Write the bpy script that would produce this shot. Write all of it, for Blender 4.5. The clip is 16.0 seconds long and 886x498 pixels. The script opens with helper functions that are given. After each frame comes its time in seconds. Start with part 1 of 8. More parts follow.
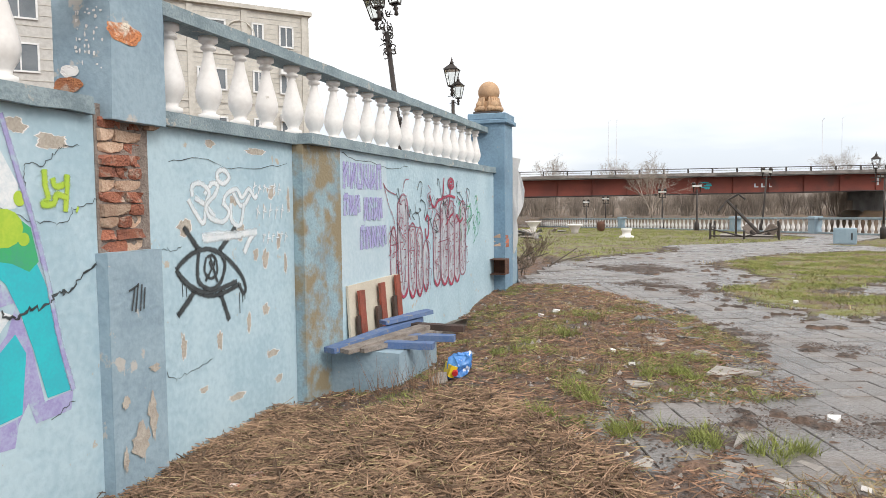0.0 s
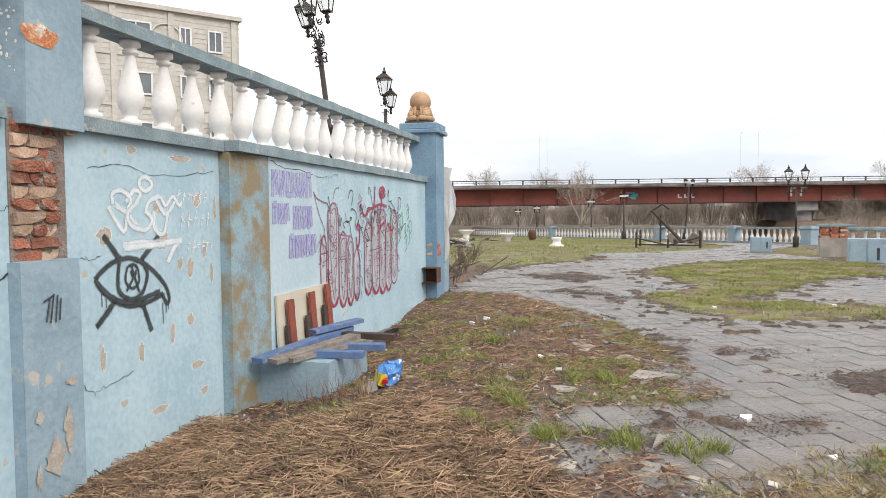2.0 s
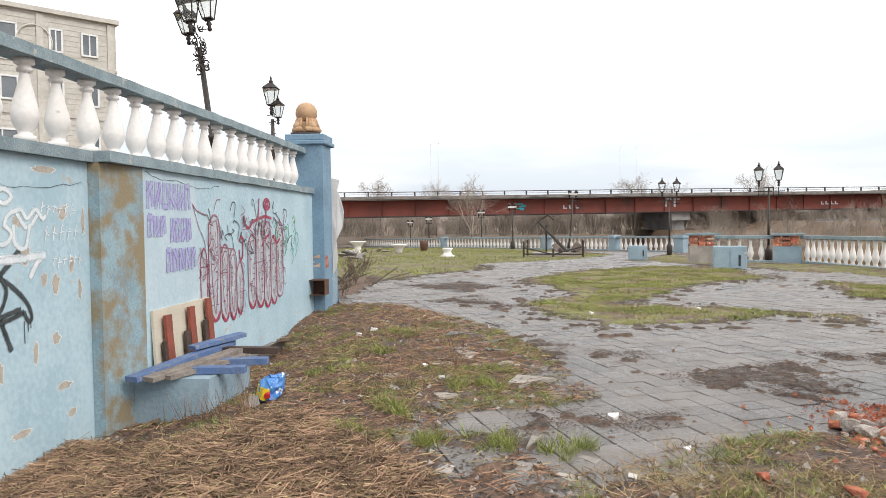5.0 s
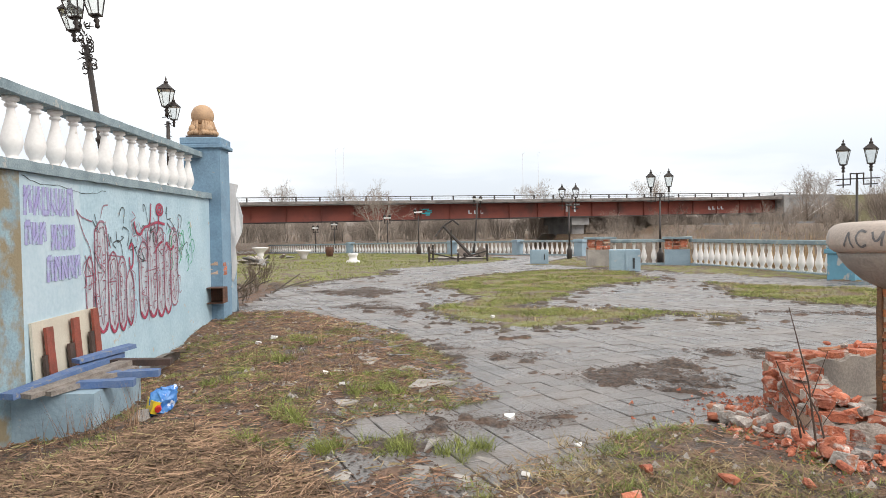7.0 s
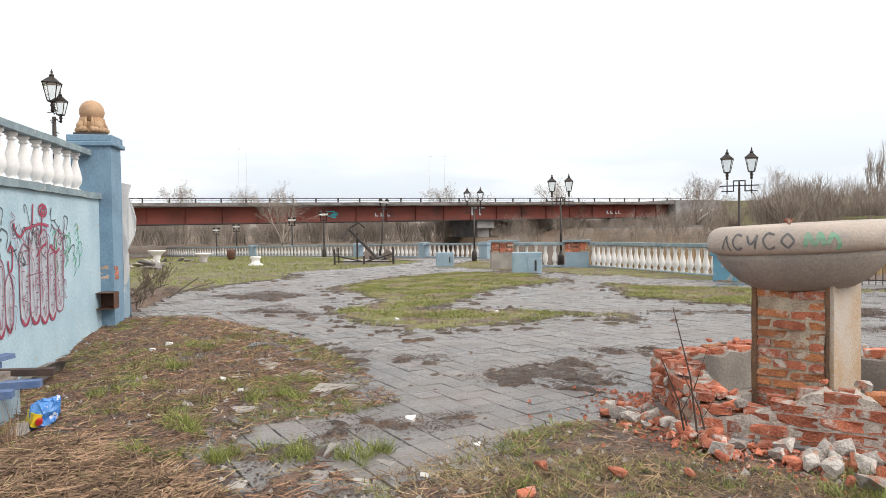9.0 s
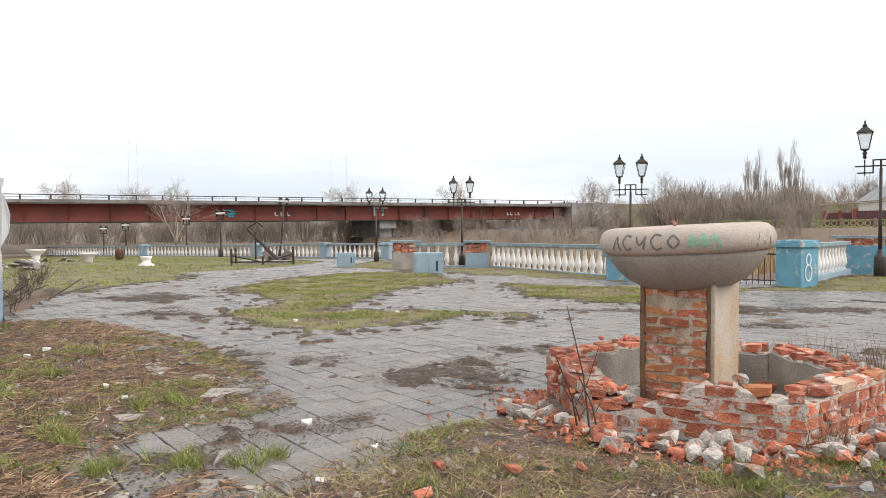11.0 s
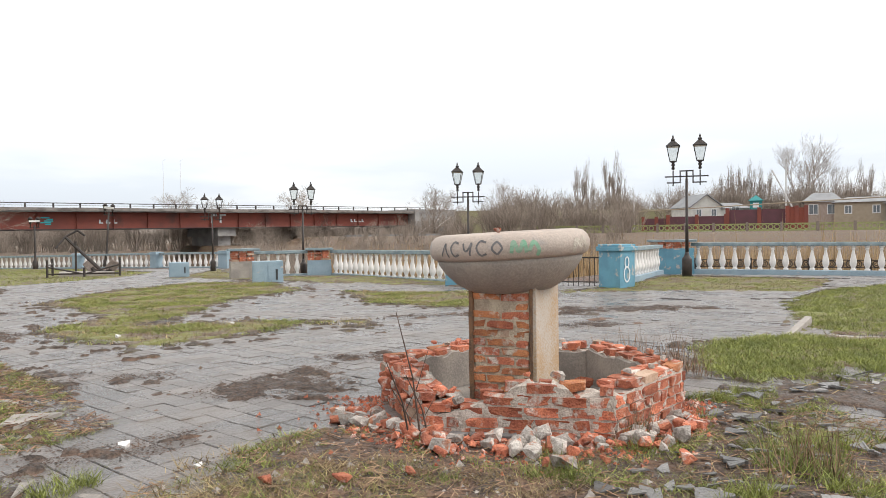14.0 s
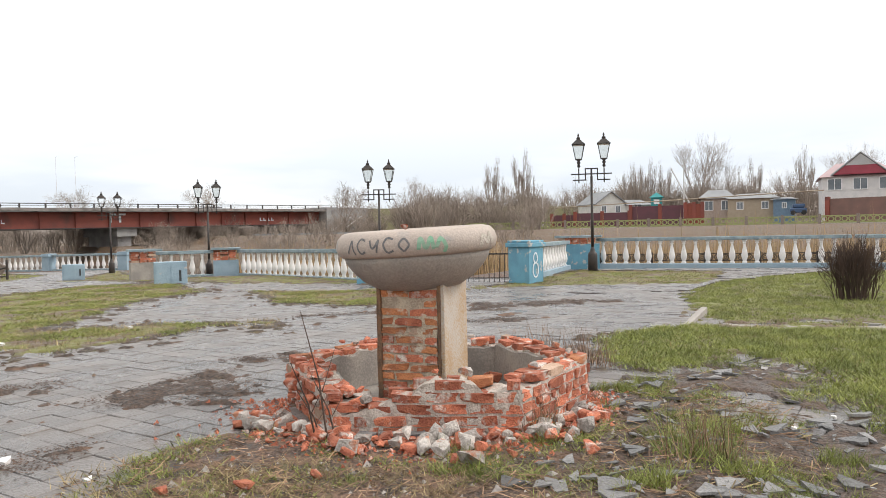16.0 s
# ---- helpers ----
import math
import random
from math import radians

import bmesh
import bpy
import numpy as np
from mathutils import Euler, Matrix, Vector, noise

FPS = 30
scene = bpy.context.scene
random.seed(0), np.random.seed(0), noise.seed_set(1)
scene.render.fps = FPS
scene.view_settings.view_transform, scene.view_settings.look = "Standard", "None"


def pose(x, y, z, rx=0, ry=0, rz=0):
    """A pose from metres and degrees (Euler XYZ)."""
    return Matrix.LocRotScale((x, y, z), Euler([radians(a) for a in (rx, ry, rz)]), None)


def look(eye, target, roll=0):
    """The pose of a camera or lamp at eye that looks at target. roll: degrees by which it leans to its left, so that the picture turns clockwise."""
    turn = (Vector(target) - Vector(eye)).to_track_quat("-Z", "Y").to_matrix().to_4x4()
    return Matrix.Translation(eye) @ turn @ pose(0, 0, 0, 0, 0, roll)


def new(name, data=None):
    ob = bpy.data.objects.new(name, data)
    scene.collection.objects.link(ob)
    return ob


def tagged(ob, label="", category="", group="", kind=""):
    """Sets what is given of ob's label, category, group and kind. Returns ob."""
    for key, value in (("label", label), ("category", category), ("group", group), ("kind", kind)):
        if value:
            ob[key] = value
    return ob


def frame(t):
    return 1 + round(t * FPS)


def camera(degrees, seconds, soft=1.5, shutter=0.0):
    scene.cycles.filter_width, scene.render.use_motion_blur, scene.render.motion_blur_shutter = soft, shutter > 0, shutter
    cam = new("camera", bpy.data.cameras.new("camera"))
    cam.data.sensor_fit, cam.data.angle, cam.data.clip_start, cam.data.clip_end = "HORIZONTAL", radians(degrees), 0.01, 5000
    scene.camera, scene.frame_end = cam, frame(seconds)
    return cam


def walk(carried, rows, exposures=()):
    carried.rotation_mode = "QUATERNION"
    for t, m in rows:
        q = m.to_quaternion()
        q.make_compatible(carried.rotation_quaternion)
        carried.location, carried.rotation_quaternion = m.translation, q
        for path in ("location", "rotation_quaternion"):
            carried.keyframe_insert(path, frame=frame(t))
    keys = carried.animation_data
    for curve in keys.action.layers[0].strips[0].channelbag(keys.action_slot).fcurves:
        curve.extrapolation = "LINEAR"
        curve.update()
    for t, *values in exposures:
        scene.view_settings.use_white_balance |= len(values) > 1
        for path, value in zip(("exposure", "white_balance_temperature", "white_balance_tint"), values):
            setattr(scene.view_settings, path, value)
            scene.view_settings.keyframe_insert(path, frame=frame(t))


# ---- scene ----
cam = camera(63.4, 16.0, 0.85)
PATH = [
    (0, (0.601, -0.35, 1.495), (-0.023, 1.546, 1.372), -0.6),
    (0.5, (0.61, -0.357, 1.493), (0.029, 1.553, 1.376), -0.5),
    (1, (0.62, -0.363, 1.494), (0.085, 1.561, 1.383), -0.5),
    (1.5, (0.63, -0.371, 1.496), (0.138, 1.565, 1.39), -0.4),
    (2, (0.646, -0.378, 1.494), (0.199, 1.569, 1.394), -0.4),
    (2.5, (0.666, -0.395, 1.497), (0.261, 1.561, 1.402), -0.4),
    (3, (0.68, -0.394, 1.492), (0.32, 1.571, 1.403), -0.4),
    (5.5, (0.78, -0.463, 1.499), (0.687, 1.534, 1.43), -0.8),
    (6, (0.802, -0.468, 1.498), (0.774, 1.531, 1.432), -0.9),
    (6.5, (0.813, -0.48, 1.5), (0.848, 1.518, 1.437), -0.9),
    (7, (0.827, -0.474, 1.499), (0.931, 1.523, 1.438), -0.9),
    (7.5, (0.839, -0.482, 1.501), (1.005, 1.51, 1.441), -0.9),
    (8, (0.847, -0.488, 1.502), (1.081, 1.497, 1.443), -0.9),
    (8.5, (0.861, -0.495, 1.501), (1.156, 1.482, 1.444), -0.8),
    (9, (0.87, -0.501, 1.501), (1.231, 1.465, 1.444), -0.7),
    (11.5, (0.919, -0.463, 1.493), (1.612, 1.413, 1.437), -0.3),
    (12, (0.933, -0.484, 1.497), (1.695, 1.365, 1.444), -0.4),
    (12.5, (0.953, -0.501, 1.496), (1.775, 1.321, 1.446), -0.5),
    (13, (0.975, -0.514, 1.498), (1.863, 1.277, 1.45), -0.6),
    (13.5, (0.99, -0.524, 1.502), (1.94, 1.236, 1.455), -0.7),
    (14, (1.0, -0.535, 1.501), (2.015, 1.188, 1.458), -0.7),
    (14.5, (1.021, -0.524, 1.498), (2.094, 1.163, 1.456), -0.8),
    (15, (1.034, -0.516, 1.5), (2.164, 1.133, 1.456), -0.9),
    (15.5, (1.053, -0.511, 1.495), (2.227, 1.108, 1.447), -1.0),
    (16, (1.072, -0.513, 1.491), (2.287, 1.074, 1.438), -1.2),
]
walk(cam, [(t, look(eye, target, roll)) for t, eye, target, roll in PATH])

# ---- world, sun, exposure ----
world = bpy.data.worlds.new("overcast_sky")
scene.world = world
world.use_nodes = True
wn, wl = world.node_tree.nodes, world.node_tree.links
wn.clear()
w_out = wn.new("ShaderNodeOutputWorld")
w_bg = wn.new("ShaderNodeBackground")
w_sky = wn.new("ShaderNodeTexSky")
w_sky.sky_type = "NISHITA"
w_sky.sun_disc = False
w_sky.sun_elevation = radians(38)
w_sky.sun_rotation = radians(200)
w_gain = wn.new("ShaderNodeMix")
w_gain.data_type = "RGBA"
w_gain.blend_type = "MULTIPLY"
w_gain.inputs[0].default_value = 1.0
w_gain.inputs[7].default_value = (0.1, 0.1, 0.1, 1)
w_tc = wn.new("ShaderNodeTexCoord")
w_map = wn.new("ShaderNodeMapping")
w_map.inputs["Scale"].default_value = (1.3, 1.3, 6.5)
w_noise = wn.new("ShaderNodeTexNoise")
w_noise.inputs["Scale"].default_value = 1.9
w_noise.inputs["Detail"].default_value = 5
w_ramp = wn.new("ShaderNodeValToRGB")
w_ramp.color_ramp.elements[0].position = 0.42
w_ramp.color_ramp.elements[0].color = (0.30, 0.325, 0.37, 1)
w_ramp.color_ramp.elements[1].position = 0.66
w_ramp.color_ramp.elements[1].color = (0.45, 0.45, 0.455, 1)
w_sep = wn.new("ShaderNodeSeparateXYZ")
w_up = wn.new("ShaderNodeMapRange")
w_up.inputs[1].default_value = 0.02
w_up.inputs[2].default_value = 0.30
w_white = wn.new("ShaderNodeMix")
w_white.data_type = "RGBA"
w_white.inputs[7].default_value = (0.605, 0.60, 0.585, 1)
w_mix = wn.new("ShaderNodeMix")
w_mix.data_type = "RGBA"
w_mix.inputs[0].default_value = 0.93
w_bg.inputs[1].default_value = 2.35
wl.new(w_sky.outputs[0], w_gain.inputs[6])
wl.new(w_tc.outputs["Generated"], w_map.inputs[0])
wl.new(w_map.outputs[0], w_noise.inputs[0])
wl.new(w_noise.outputs[0], w_ramp.inputs[0])
wl.new(w_tc.outputs["Generated"], w_sep.inputs[0])
wl.new(w_sep.outputs[2], w_up.inputs[0])
wl.new(w_up.outputs[0], w_white.inputs[0])
wl.new(w_ramp.outputs[0], w_white.inputs[6])
wl.new(w_gain.outputs[2], w_mix.inputs[6])
wl.new(w_white.outputs[2], w_mix.inputs[7])
wl.new(w_mix.outputs[2], w_bg.inputs[0])
wl.new(w_bg.outputs[0], w_out.inputs[0])

sun = new("sun", bpy.data.lights.new("sun", "SUN"))
sun.data.energy = 1.9
sun.data.angle = radians(25)
sun.data.color = (1.0, 0.96, 0.9)
sun.matrix_world = look((30, -18, 30), (0, 0, 0))

# ---- materials ----


def mat(name, c1, c2=None, scale=6.0, rough=0.8, rough2=None, bump=0.25, fine=60.0, metal=0.0, c3=None, c3_at=0.62, c3_scale=2.0, edge=0.03, vary=0.0, spread=0.16, spec=0.5, dist=0.02):
    """Two-scale noise colour, fine relief, and an optional patchy third colour."""
    m = bpy.data.materials.new(name)
    m.use_nodes = True
    n, k = m.node_tree.nodes, m.node_tree.links
    b = n["Principled BSDF"]
    geo = n.new("ShaderNodeNewGeometry")
    pos = geo.outputs["Position"]
    c2 = c2 or tuple(v * 0.75 for v in c1)
    n1 = n.new("ShaderNodeTexNoise")
    n1.inputs["Scale"].default_value, n1.inputs["Detail"].default_value = scale, 6
    n2 = n.new("ShaderNodeTexNoise")
    n2.inputs["Scale"].default_value, n2.inputs["Detail"].default_value = fine, 3
    k.new(pos, n1.inputs[0])
    k.new(pos, n2.inputs[0])
    mixf = n.new("ShaderNodeMath")
    mixf.operation = "MULTIPLY_ADD"
    k.new(n2.outputs[0], mixf.inputs[0])
    mixf.inputs[1].default_value = 0.7
    k.new(n1.outputs[0], mixf.inputs[2])
    ramp = n.new("ShaderNodeMapRange")
    ramp.inputs[1].default_value, ramp.inputs[2].default_value = 0.85 - spread, 0.85 + spread
    k.new(mixf.outputs[0], ramp.inputs[0])
    col = n.new("ShaderNodeMix")
    col.data_type = "RGBA"
    col.inputs[6].default_value, col.inputs[7].default_value = (*c2, 1), (*c1, 1)
    k.new(ramp.outputs[0], col.inputs[0])
    out = col.outputs[2]
    height = n2.outputs[0]
    if c3:
        n3 = n.new("ShaderNodeTexNoise")
        n3.inputs["Scale"].default_value, n3.inputs["Detail"].default_value, n3.inputs["Roughness"].default_value = c3_scale, 7, 0.6
        k.new(pos, n3.inputs[0])
        r3 = n.new("ShaderNodeMapRange")
        r3.inputs[1].default_value, r3.inputs[2].default_value = c3_at, c3_at + edge
        k.new(n3.outputs[0], r3.inputs[0])
        m3 = n.new("ShaderNodeMix")
        m3.data_type = "RGBA"
        m3.inputs[7].default_value = (*c3, 1)
        k.new(r3.outputs[0], m3.inputs[0])
        k.new(out, m3.inputs[6])
        out = m3.outputs[2]
    if vary:
        info = n.new("ShaderNodeObjectInfo")
        hsv = n.new("ShaderNodeHueSaturation")
        vr = n.new("ShaderNodeMapRange")
        vr.inputs[3].default_value, vr.inputs[4].default_value = 1 - vary, 1 + vary
        add = n.new("ShaderNodeMath")
        add.operation = "ADD"
        frac = n.new("ShaderNodeMath")
        frac.operation = "FRACT"
        k.new(info.outputs["Random"], add.inputs[0])
        k.new(geo.outputs["Random Per Island"], add.inputs[1])
        k.new(add.outputs[0], frac.inputs[0])
        k.new(frac.outputs[0], vr.inputs[0])
        k.new(vr.outputs[0], hsv.inputs["Value"])
        k.new(out, hsv.inputs["Color"])
        out = hsv.outputs[0]
    k.new(out, b.inputs["Base Color"])
    b.inputs["Metallic"].default_value = metal
    b.inputs["Specular IOR Level"].default_value = spec
    if rough2 is None:
        b.inputs["Roughness"].default_value = rough
    else:
        rr = n.new("ShaderNodeMapRange")
        rr.inputs[1].default_value, rr.inputs[2].default_value = 0.4, 0.6
        rr.inputs[3].default_value, rr.inputs[4].default_value = rough2, rough
        k.new(n1.outputs[0], rr.inputs[0])
        k.new(rr.outputs[0], b.inputs["Roughness"])
    if bump:
        bp = n.new("ShaderNodeBump")
        bp.inputs["Strength"].default_value, bp.inputs["Distance"].default_value = bump, dist
        k.new(height, bp.inputs["Height"])
        k.new(bp.outputs[0], b.inputs["Normal"])
    return m


M_BLUE = mat("blue_wall_paint", (0.47, 0.605, 0.675), (0.365, 0.505, 0.585), 1.6, 0.75, bump=0.3, fine=22, c3=(0.50, 0.45, 0.38), c3_at=0.66, c3_scale=5.0, edge=0.02)
M_BLUE_DARK = mat("greyblue_paint", (0.32, 0.42, 0.49), (0.245, 0.335, 0.405), 2.0, 0.7, bump=0.3, fine=24, c3=(0.48, 0.46, 0.43), c3_at=0.64, c3_scale=4.5)
M_STAIN = mat("stained_render", (0.30, 0.42, 0.48), (0.22, 0.31, 0.36), 3.0, 0.85, bump=0.35, fine=40, c3=(0.27, 0.22, 0.14), c3_at=0.47, c3_scale=2.2, edge=0.10)
M_BLUE_BRIGHT = mat("bright_blue_paint", (0.15, 0.36, 0.48), (0.12, 0.28, 0.38), 3.0, 0.7, bump=0.25, c3=(0.44, 0.44, 0.42), c3_at=0.58, c3_scale=4)
M_CAP = mat("cap_concrete", (0.30, 0.37, 0.40), (0.19, 0.25, 0.28), 4.0, 0.85, bump=0.4, c3=(0.42, 0.42, 0.40), c3_at=0.62, c3_scale=9)
M_WHITE = mat("white_baluster_paint", (0.83, 0.80, 0.78), (0.74, 0.71, 0.69), 3.0, 0.55, bump=0.06, fine=30, c3=(0.52, 0.48, 0.43), c3_at=0.69, c3_scale=7)
M_BRICK = mat("red_brick", (0.58, 0.20, 0.11), (0.38, 0.115, 0.07), 11.0, 0.9, bump=0.9, fine=70, c3=(0.64, 0.56, 0.50), c3_at=0.535, c3_scale=10, edge=0.12, vary=0.32)
M_BRICK_PALE = mat("pale_brick", (0.55, 0.40, 0.30), (0.42, 0.27, 0.19), 9.0, 0.9, bump=0.6, fine=70, vary=0.3)
M_MORTAR = mat("mortar", (0.64, 0.57, 0.51), (0.42, 0.36, 0.31), 14.0, 0.95, bump=0.9, fine=60, c3=(0.48, 0.25, 0.17), c3_at=0.6, c3_scale=8, edge=0.1)
M_MORTAR_CREAM = mat("cream_mortar", (0.62, 0.53, 0.41), (0.42, 0.34, 0.26), 12.0, 0.95, bump=0.9, fine=60, c3=(0.44, 0.39, 0.34), c3_at=0.66, c3_scale=5, edge=0.12)
M_BRICK_ORANGE = mat("orange_brick", (0.58, 0.235, 0.10), (0.40, 0.15, 0.075), 10.0, 0.9, bump=0.8, fine=70, c3=(0.62, 0.54, 0.45), c3_at=0.52, c3_scale=9, edge=0.12, vary=0.25)
# far twigs: the haze of distance is put into this paler colour
M_HAZE_TWIG = mat("haze_paled_twigs", (0.36, 0.30, 0.255), (0.25, 0.205, 0.17), 1.5, 0.95, bump=0, vary=0.3)
M_BRICK_OLD = mat("old_dull_brick", (0.40, 0.155, 0.095), (0.25, 0.095, 0.065), 11.0, 0.9, bump=0.9, fine=70, c3=(0.46, 0.38, 0.31), c3_at=0.55, c3_scale=9, edge=0.14, vary=0.3)
M_MORTAR_DARK = mat("old_mortar", (0.30, 0.25, 0.22), (0.20, 0.16, 0.14), 14.0, 0.95, bump=0.7, fine=80)
M_CONC = mat("weathered_concrete", (0.40, 0.36, 0.32), (0.26, 0.24, 0.22), 3.0, 0.85, bump=0.3, fine=45, c3=(0.20, 0.19, 0.18), c3_at=0.62, c3_scale=2.5, edge=0.2)
M_BOWL = mat("pinkish_bowl_render", (0.52, 0.425, 0.365), (0.41, 0.345, 0.30), 2.5, 0.7, bump=0.25, fine=50, c3=(0.33, 0.31, 0.30), c3_at=0.58, c3_scale=4, edge=0.14)
M_BOWL_GREY = mat("grey_bowl_render", (0.41, 0.36, 0.315), (0.29, 0.26, 0.235), 2.5, 0.75, bump=0.3, fine=50, c3=(0.22, 0.20, 0.185), c3_at=0.6, c3_scale=3, edge=0.15)
M_PEEL = mat("peeled_brown_render", (0.50, 0.45, 0.39), (0.39, 0.34, 0.29), 12, 0.9, bump=0.4)
M_RUST_RENDER = mat("rust_brown_render", (0.24, 0.13, 0.07), (0.13, 0.085, 0.06), 7, 0.9, bump=0.6)
M_RENDER_POST = mat("rusty_post_render", (0.52, 0.47, 0.42), (0.45, 0.30, 0.17), 2.2, 0.85, bump=0.3)
M_SOIL = mat("damp_soil", (0.215, 0.128, 0.086), (0.06, 0.04, 0.031), 6.0, 0.85, 0.5, bump=1.0, fine=34, c3=(0.12, 0.12, 0.045), c3_at=0.62, c3_scale=1.9, edge=0.12, dist=0.045, spread=0.13)
M_TILE = mat("wet_grey_paving", (0.20, 0.178, 0.167), (0.10, 0.088, 0.083), 1.1, 0.46, 0.17, bump=0.4, fine=45, vary=0.2, c3=(0.105, 0.08, 0.063), c3_at=0.56, c3_scale=2.6, edge=0.14)
M_GRASS = mat("spring_grass", (0.30, 0.325, 0.085), (0.165, 0.19, 0.05), 2, 0.7, bump=0, vary=0.45)
M_GRASS_DRY = mat("dry_grass", (0.40, 0.31, 0.165), (0.23, 0.17, 0.095), 3, 0.9, bump=0, vary=0.45)
M_STRAW = mat("dead_stalks", (0.35, 0.225, 0.145), (0.15, 0.095, 0.063), 4, 0.95, bump=0, vary=0.6)
M_REED = mat("pale_reeds", (0.46, 0.33, 0.19), (0.32, 0.22, 0.12), 2, 0.95, bump=0, vary=0.35)
M_LEAF_BROWN = mat("rotten_leaves", (0.14, 0.085, 0.06), (0.07, 0.048, 0.038), 6, 0.9, bump=0, vary=0.5)
M_IRON = mat("black_iron", (0.035, 0.032, 0.032), (0.06, 0.045, 0.038), 8, 0.5, bump=0.2, metal=0.3)
M_RUST = mat("rusty_iron", (0.14, 0.06, 0.035), (0.07, 0.035, 0.025), 9, 0.8, bump=0.4)
M_GLASS_FROST = mat("lantern_glass", (0.80, 0.82, 0.80), (0.7, 0.72, 0.7), 8, 0.1, bump=0.05)
M_GLASS_FROST.node_tree.nodes["Principled BSDF"].inputs["Transmission Weight"].default_value = 0.9
M_GLASS_FROST.node_tree.nodes["Principled BSDF"].inputs["IOR"].default_value = 1.05
M_GLASS_SHARD = mat("white_glass_shard", (0.7, 0.7, 0.68), (0.55, 0.55, 0.53), 8, 0.3, bump=0.05)
M_GOLD = mat("ochre_painted_sphere", (0.52, 0.33, 0.19), (0.40, 0.25, 0.15), 7, 0.6, bump=0.3)
M_BARK = mat("bark", (0.15, 0.125, 0.10), (0.09, 0.075, 0.06), 6, 0.95, bump=0.5)
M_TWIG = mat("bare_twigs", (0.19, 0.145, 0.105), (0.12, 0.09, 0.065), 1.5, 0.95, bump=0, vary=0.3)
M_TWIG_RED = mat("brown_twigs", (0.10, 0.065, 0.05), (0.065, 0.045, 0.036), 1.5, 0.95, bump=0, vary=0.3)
M_GIRDER = mat("red_girder_paint", (0.265, 0.067, 0.046), (0.18, 0.05, 0.038), 0.5, 0.7, bump=0.1, c3=(0.10, 0.05, 0.042), c3_at=0.55, c3_scale=0.35, edge=0.15)
M_DECK = mat("bridge_concrete", (0.34, 0.33, 0.32), (0.22, 0.21, 0.21), 0.8, 0.9, bump=0.2, c3=(0.12, 0.11, 0.11), c3_at=0.55, c3_scale=0.7, edge=0.2)
M_DARKMETAL = mat("dark_bridge_steel", (0.075, 0.062, 0.06), (0.05, 0.045, 0.045), 2, 0.8)
M_WATER = mat("river_water", (0.06, 0.065, 0.06), (0.05, 0.055, 0.05), 0.4, 0.12, bump=0.1, fine=6)
M_BEIGE = mat("pale_beige_brick", (0.60, 0.57, 0.52), (0.50, 0.475, 0.43), 2.0, 0.9, bump=0.4, fine=7, c3=(0.42, 0.40, 0.37), c3_at=0.66, c3_scale=1.2, edge=0.2)
M_GREYBRICK = mat("grey_silicate_brick", (0.58, 0.565, 0.54), (0.48, 0.465, 0.445), 5, 0.9, bump=0.3)
M_PANE = mat("window_glass", (0.12, 0.14, 0.16), (0.20, 0.22, 0.24), 0.7, 0.08, bump=0)
M_FRAME_W = mat("white_plastic_frame", (0.78, 0.78, 0.78), (0.7, 0.7, 0.7), 6, 0.4, bump=0)
M_ROOF = mat("grey_roof_sheet", (0.30, 0.31, 0.32), (0.22, 0.22, 0.23), 1, 0.6, bump=0.1)
M_ROOF_RED = mat("crimson_roof_sheet", (0.36, 0.05, 0.08), (0.27, 0.04, 0.06), 1, 0.5, bump=0.1)
M_ROOF_PINK = mat("pale_pink_roof", (0.50, 0.36, 0.36), (0.42, 0.30, 0.31), 1, 0.6, bump=0.1)
M_HOUSE_W = mat("whitewashed_wall", (0.68, 0.67, 0.63), (0.56, 0.55, 0.52), 1.5, 0.9, bump=0.2)
M_HOUSE_G = mat("pale_grey_wall", (0.68, 0.66, 0.65), (0.58, 0.57, 0.57), 1.5, 0.9, bump=0.2)
M_BLUE_WOOD = mat("chipped_blue_board", (0.085, 0.15, 0.32), (0.14, 0.20, 0.34), 8, 0.7, bump=0.3, c3=(0.30, 0.27, 0.24), c3_at=0.58, c3_scale=14, edge=0.08)
M_GREY_WOOD = mat("grey_old_board", (0.30, 0.26, 0.23), (0.18, 0.15, 0.13), 9, 0.85, bump=0.4)
M_RED_WOOD = mat("red_brown_board", (0.30, 0.07, 0.045), (0.20, 0.06, 0.04), 7, 0.7, bump=0.3)
M_DARK_WOOD = mat("dark_brown_board", (0.085, 0.05, 0.04), (0.05, 0.035, 0.03), 7, 0.8, bump=0.3)
M_CREAM = mat("cream_panel", (0.62, 0.56, 0.46), (0.54, 0.48, 0.39), 3, 0.8, bump=0.15)
M_SLATE = mat("broken_grey_slab", (0.235, 0.225, 0.22), (0.12, 0.117, 0.117), 6, 0.6, 0.3, bump=0.5, vary=0.4)
M_SLAB_PALE = mat("pale_concrete_slab", (0.42, 0.38, 0.34), (0.30, 0.27, 0.25), 5, 0.8, bump=0.4, vary=0.2)
M_BLACKPAINT = mat("black_spray", (0.03, 0.033, 0.036), (0.06, 0.07, 0.075), 14, 0.7, bump=0)
M_WHITEPAINT = mat("white_spray", (0.78, 0.80, 0.82), (0.62, 0.68, 0.72), 14, 0.7, bump=0)
M_CRIMSON = mat("crimson_spray", (0.42, 0.035, 0.085), (0.30, 0.05, 0.09), 14, 0.7, bump=0)
M_MAROON = mat("maroon_spray", (0.26, 0.05, 0.09), (0.34, 0.14, 0.19), 10, 0.7, bump=0, c3=(0.38, 0.47, 0.55), c3_at=0.57, c3_scale=14, edge=0.1)
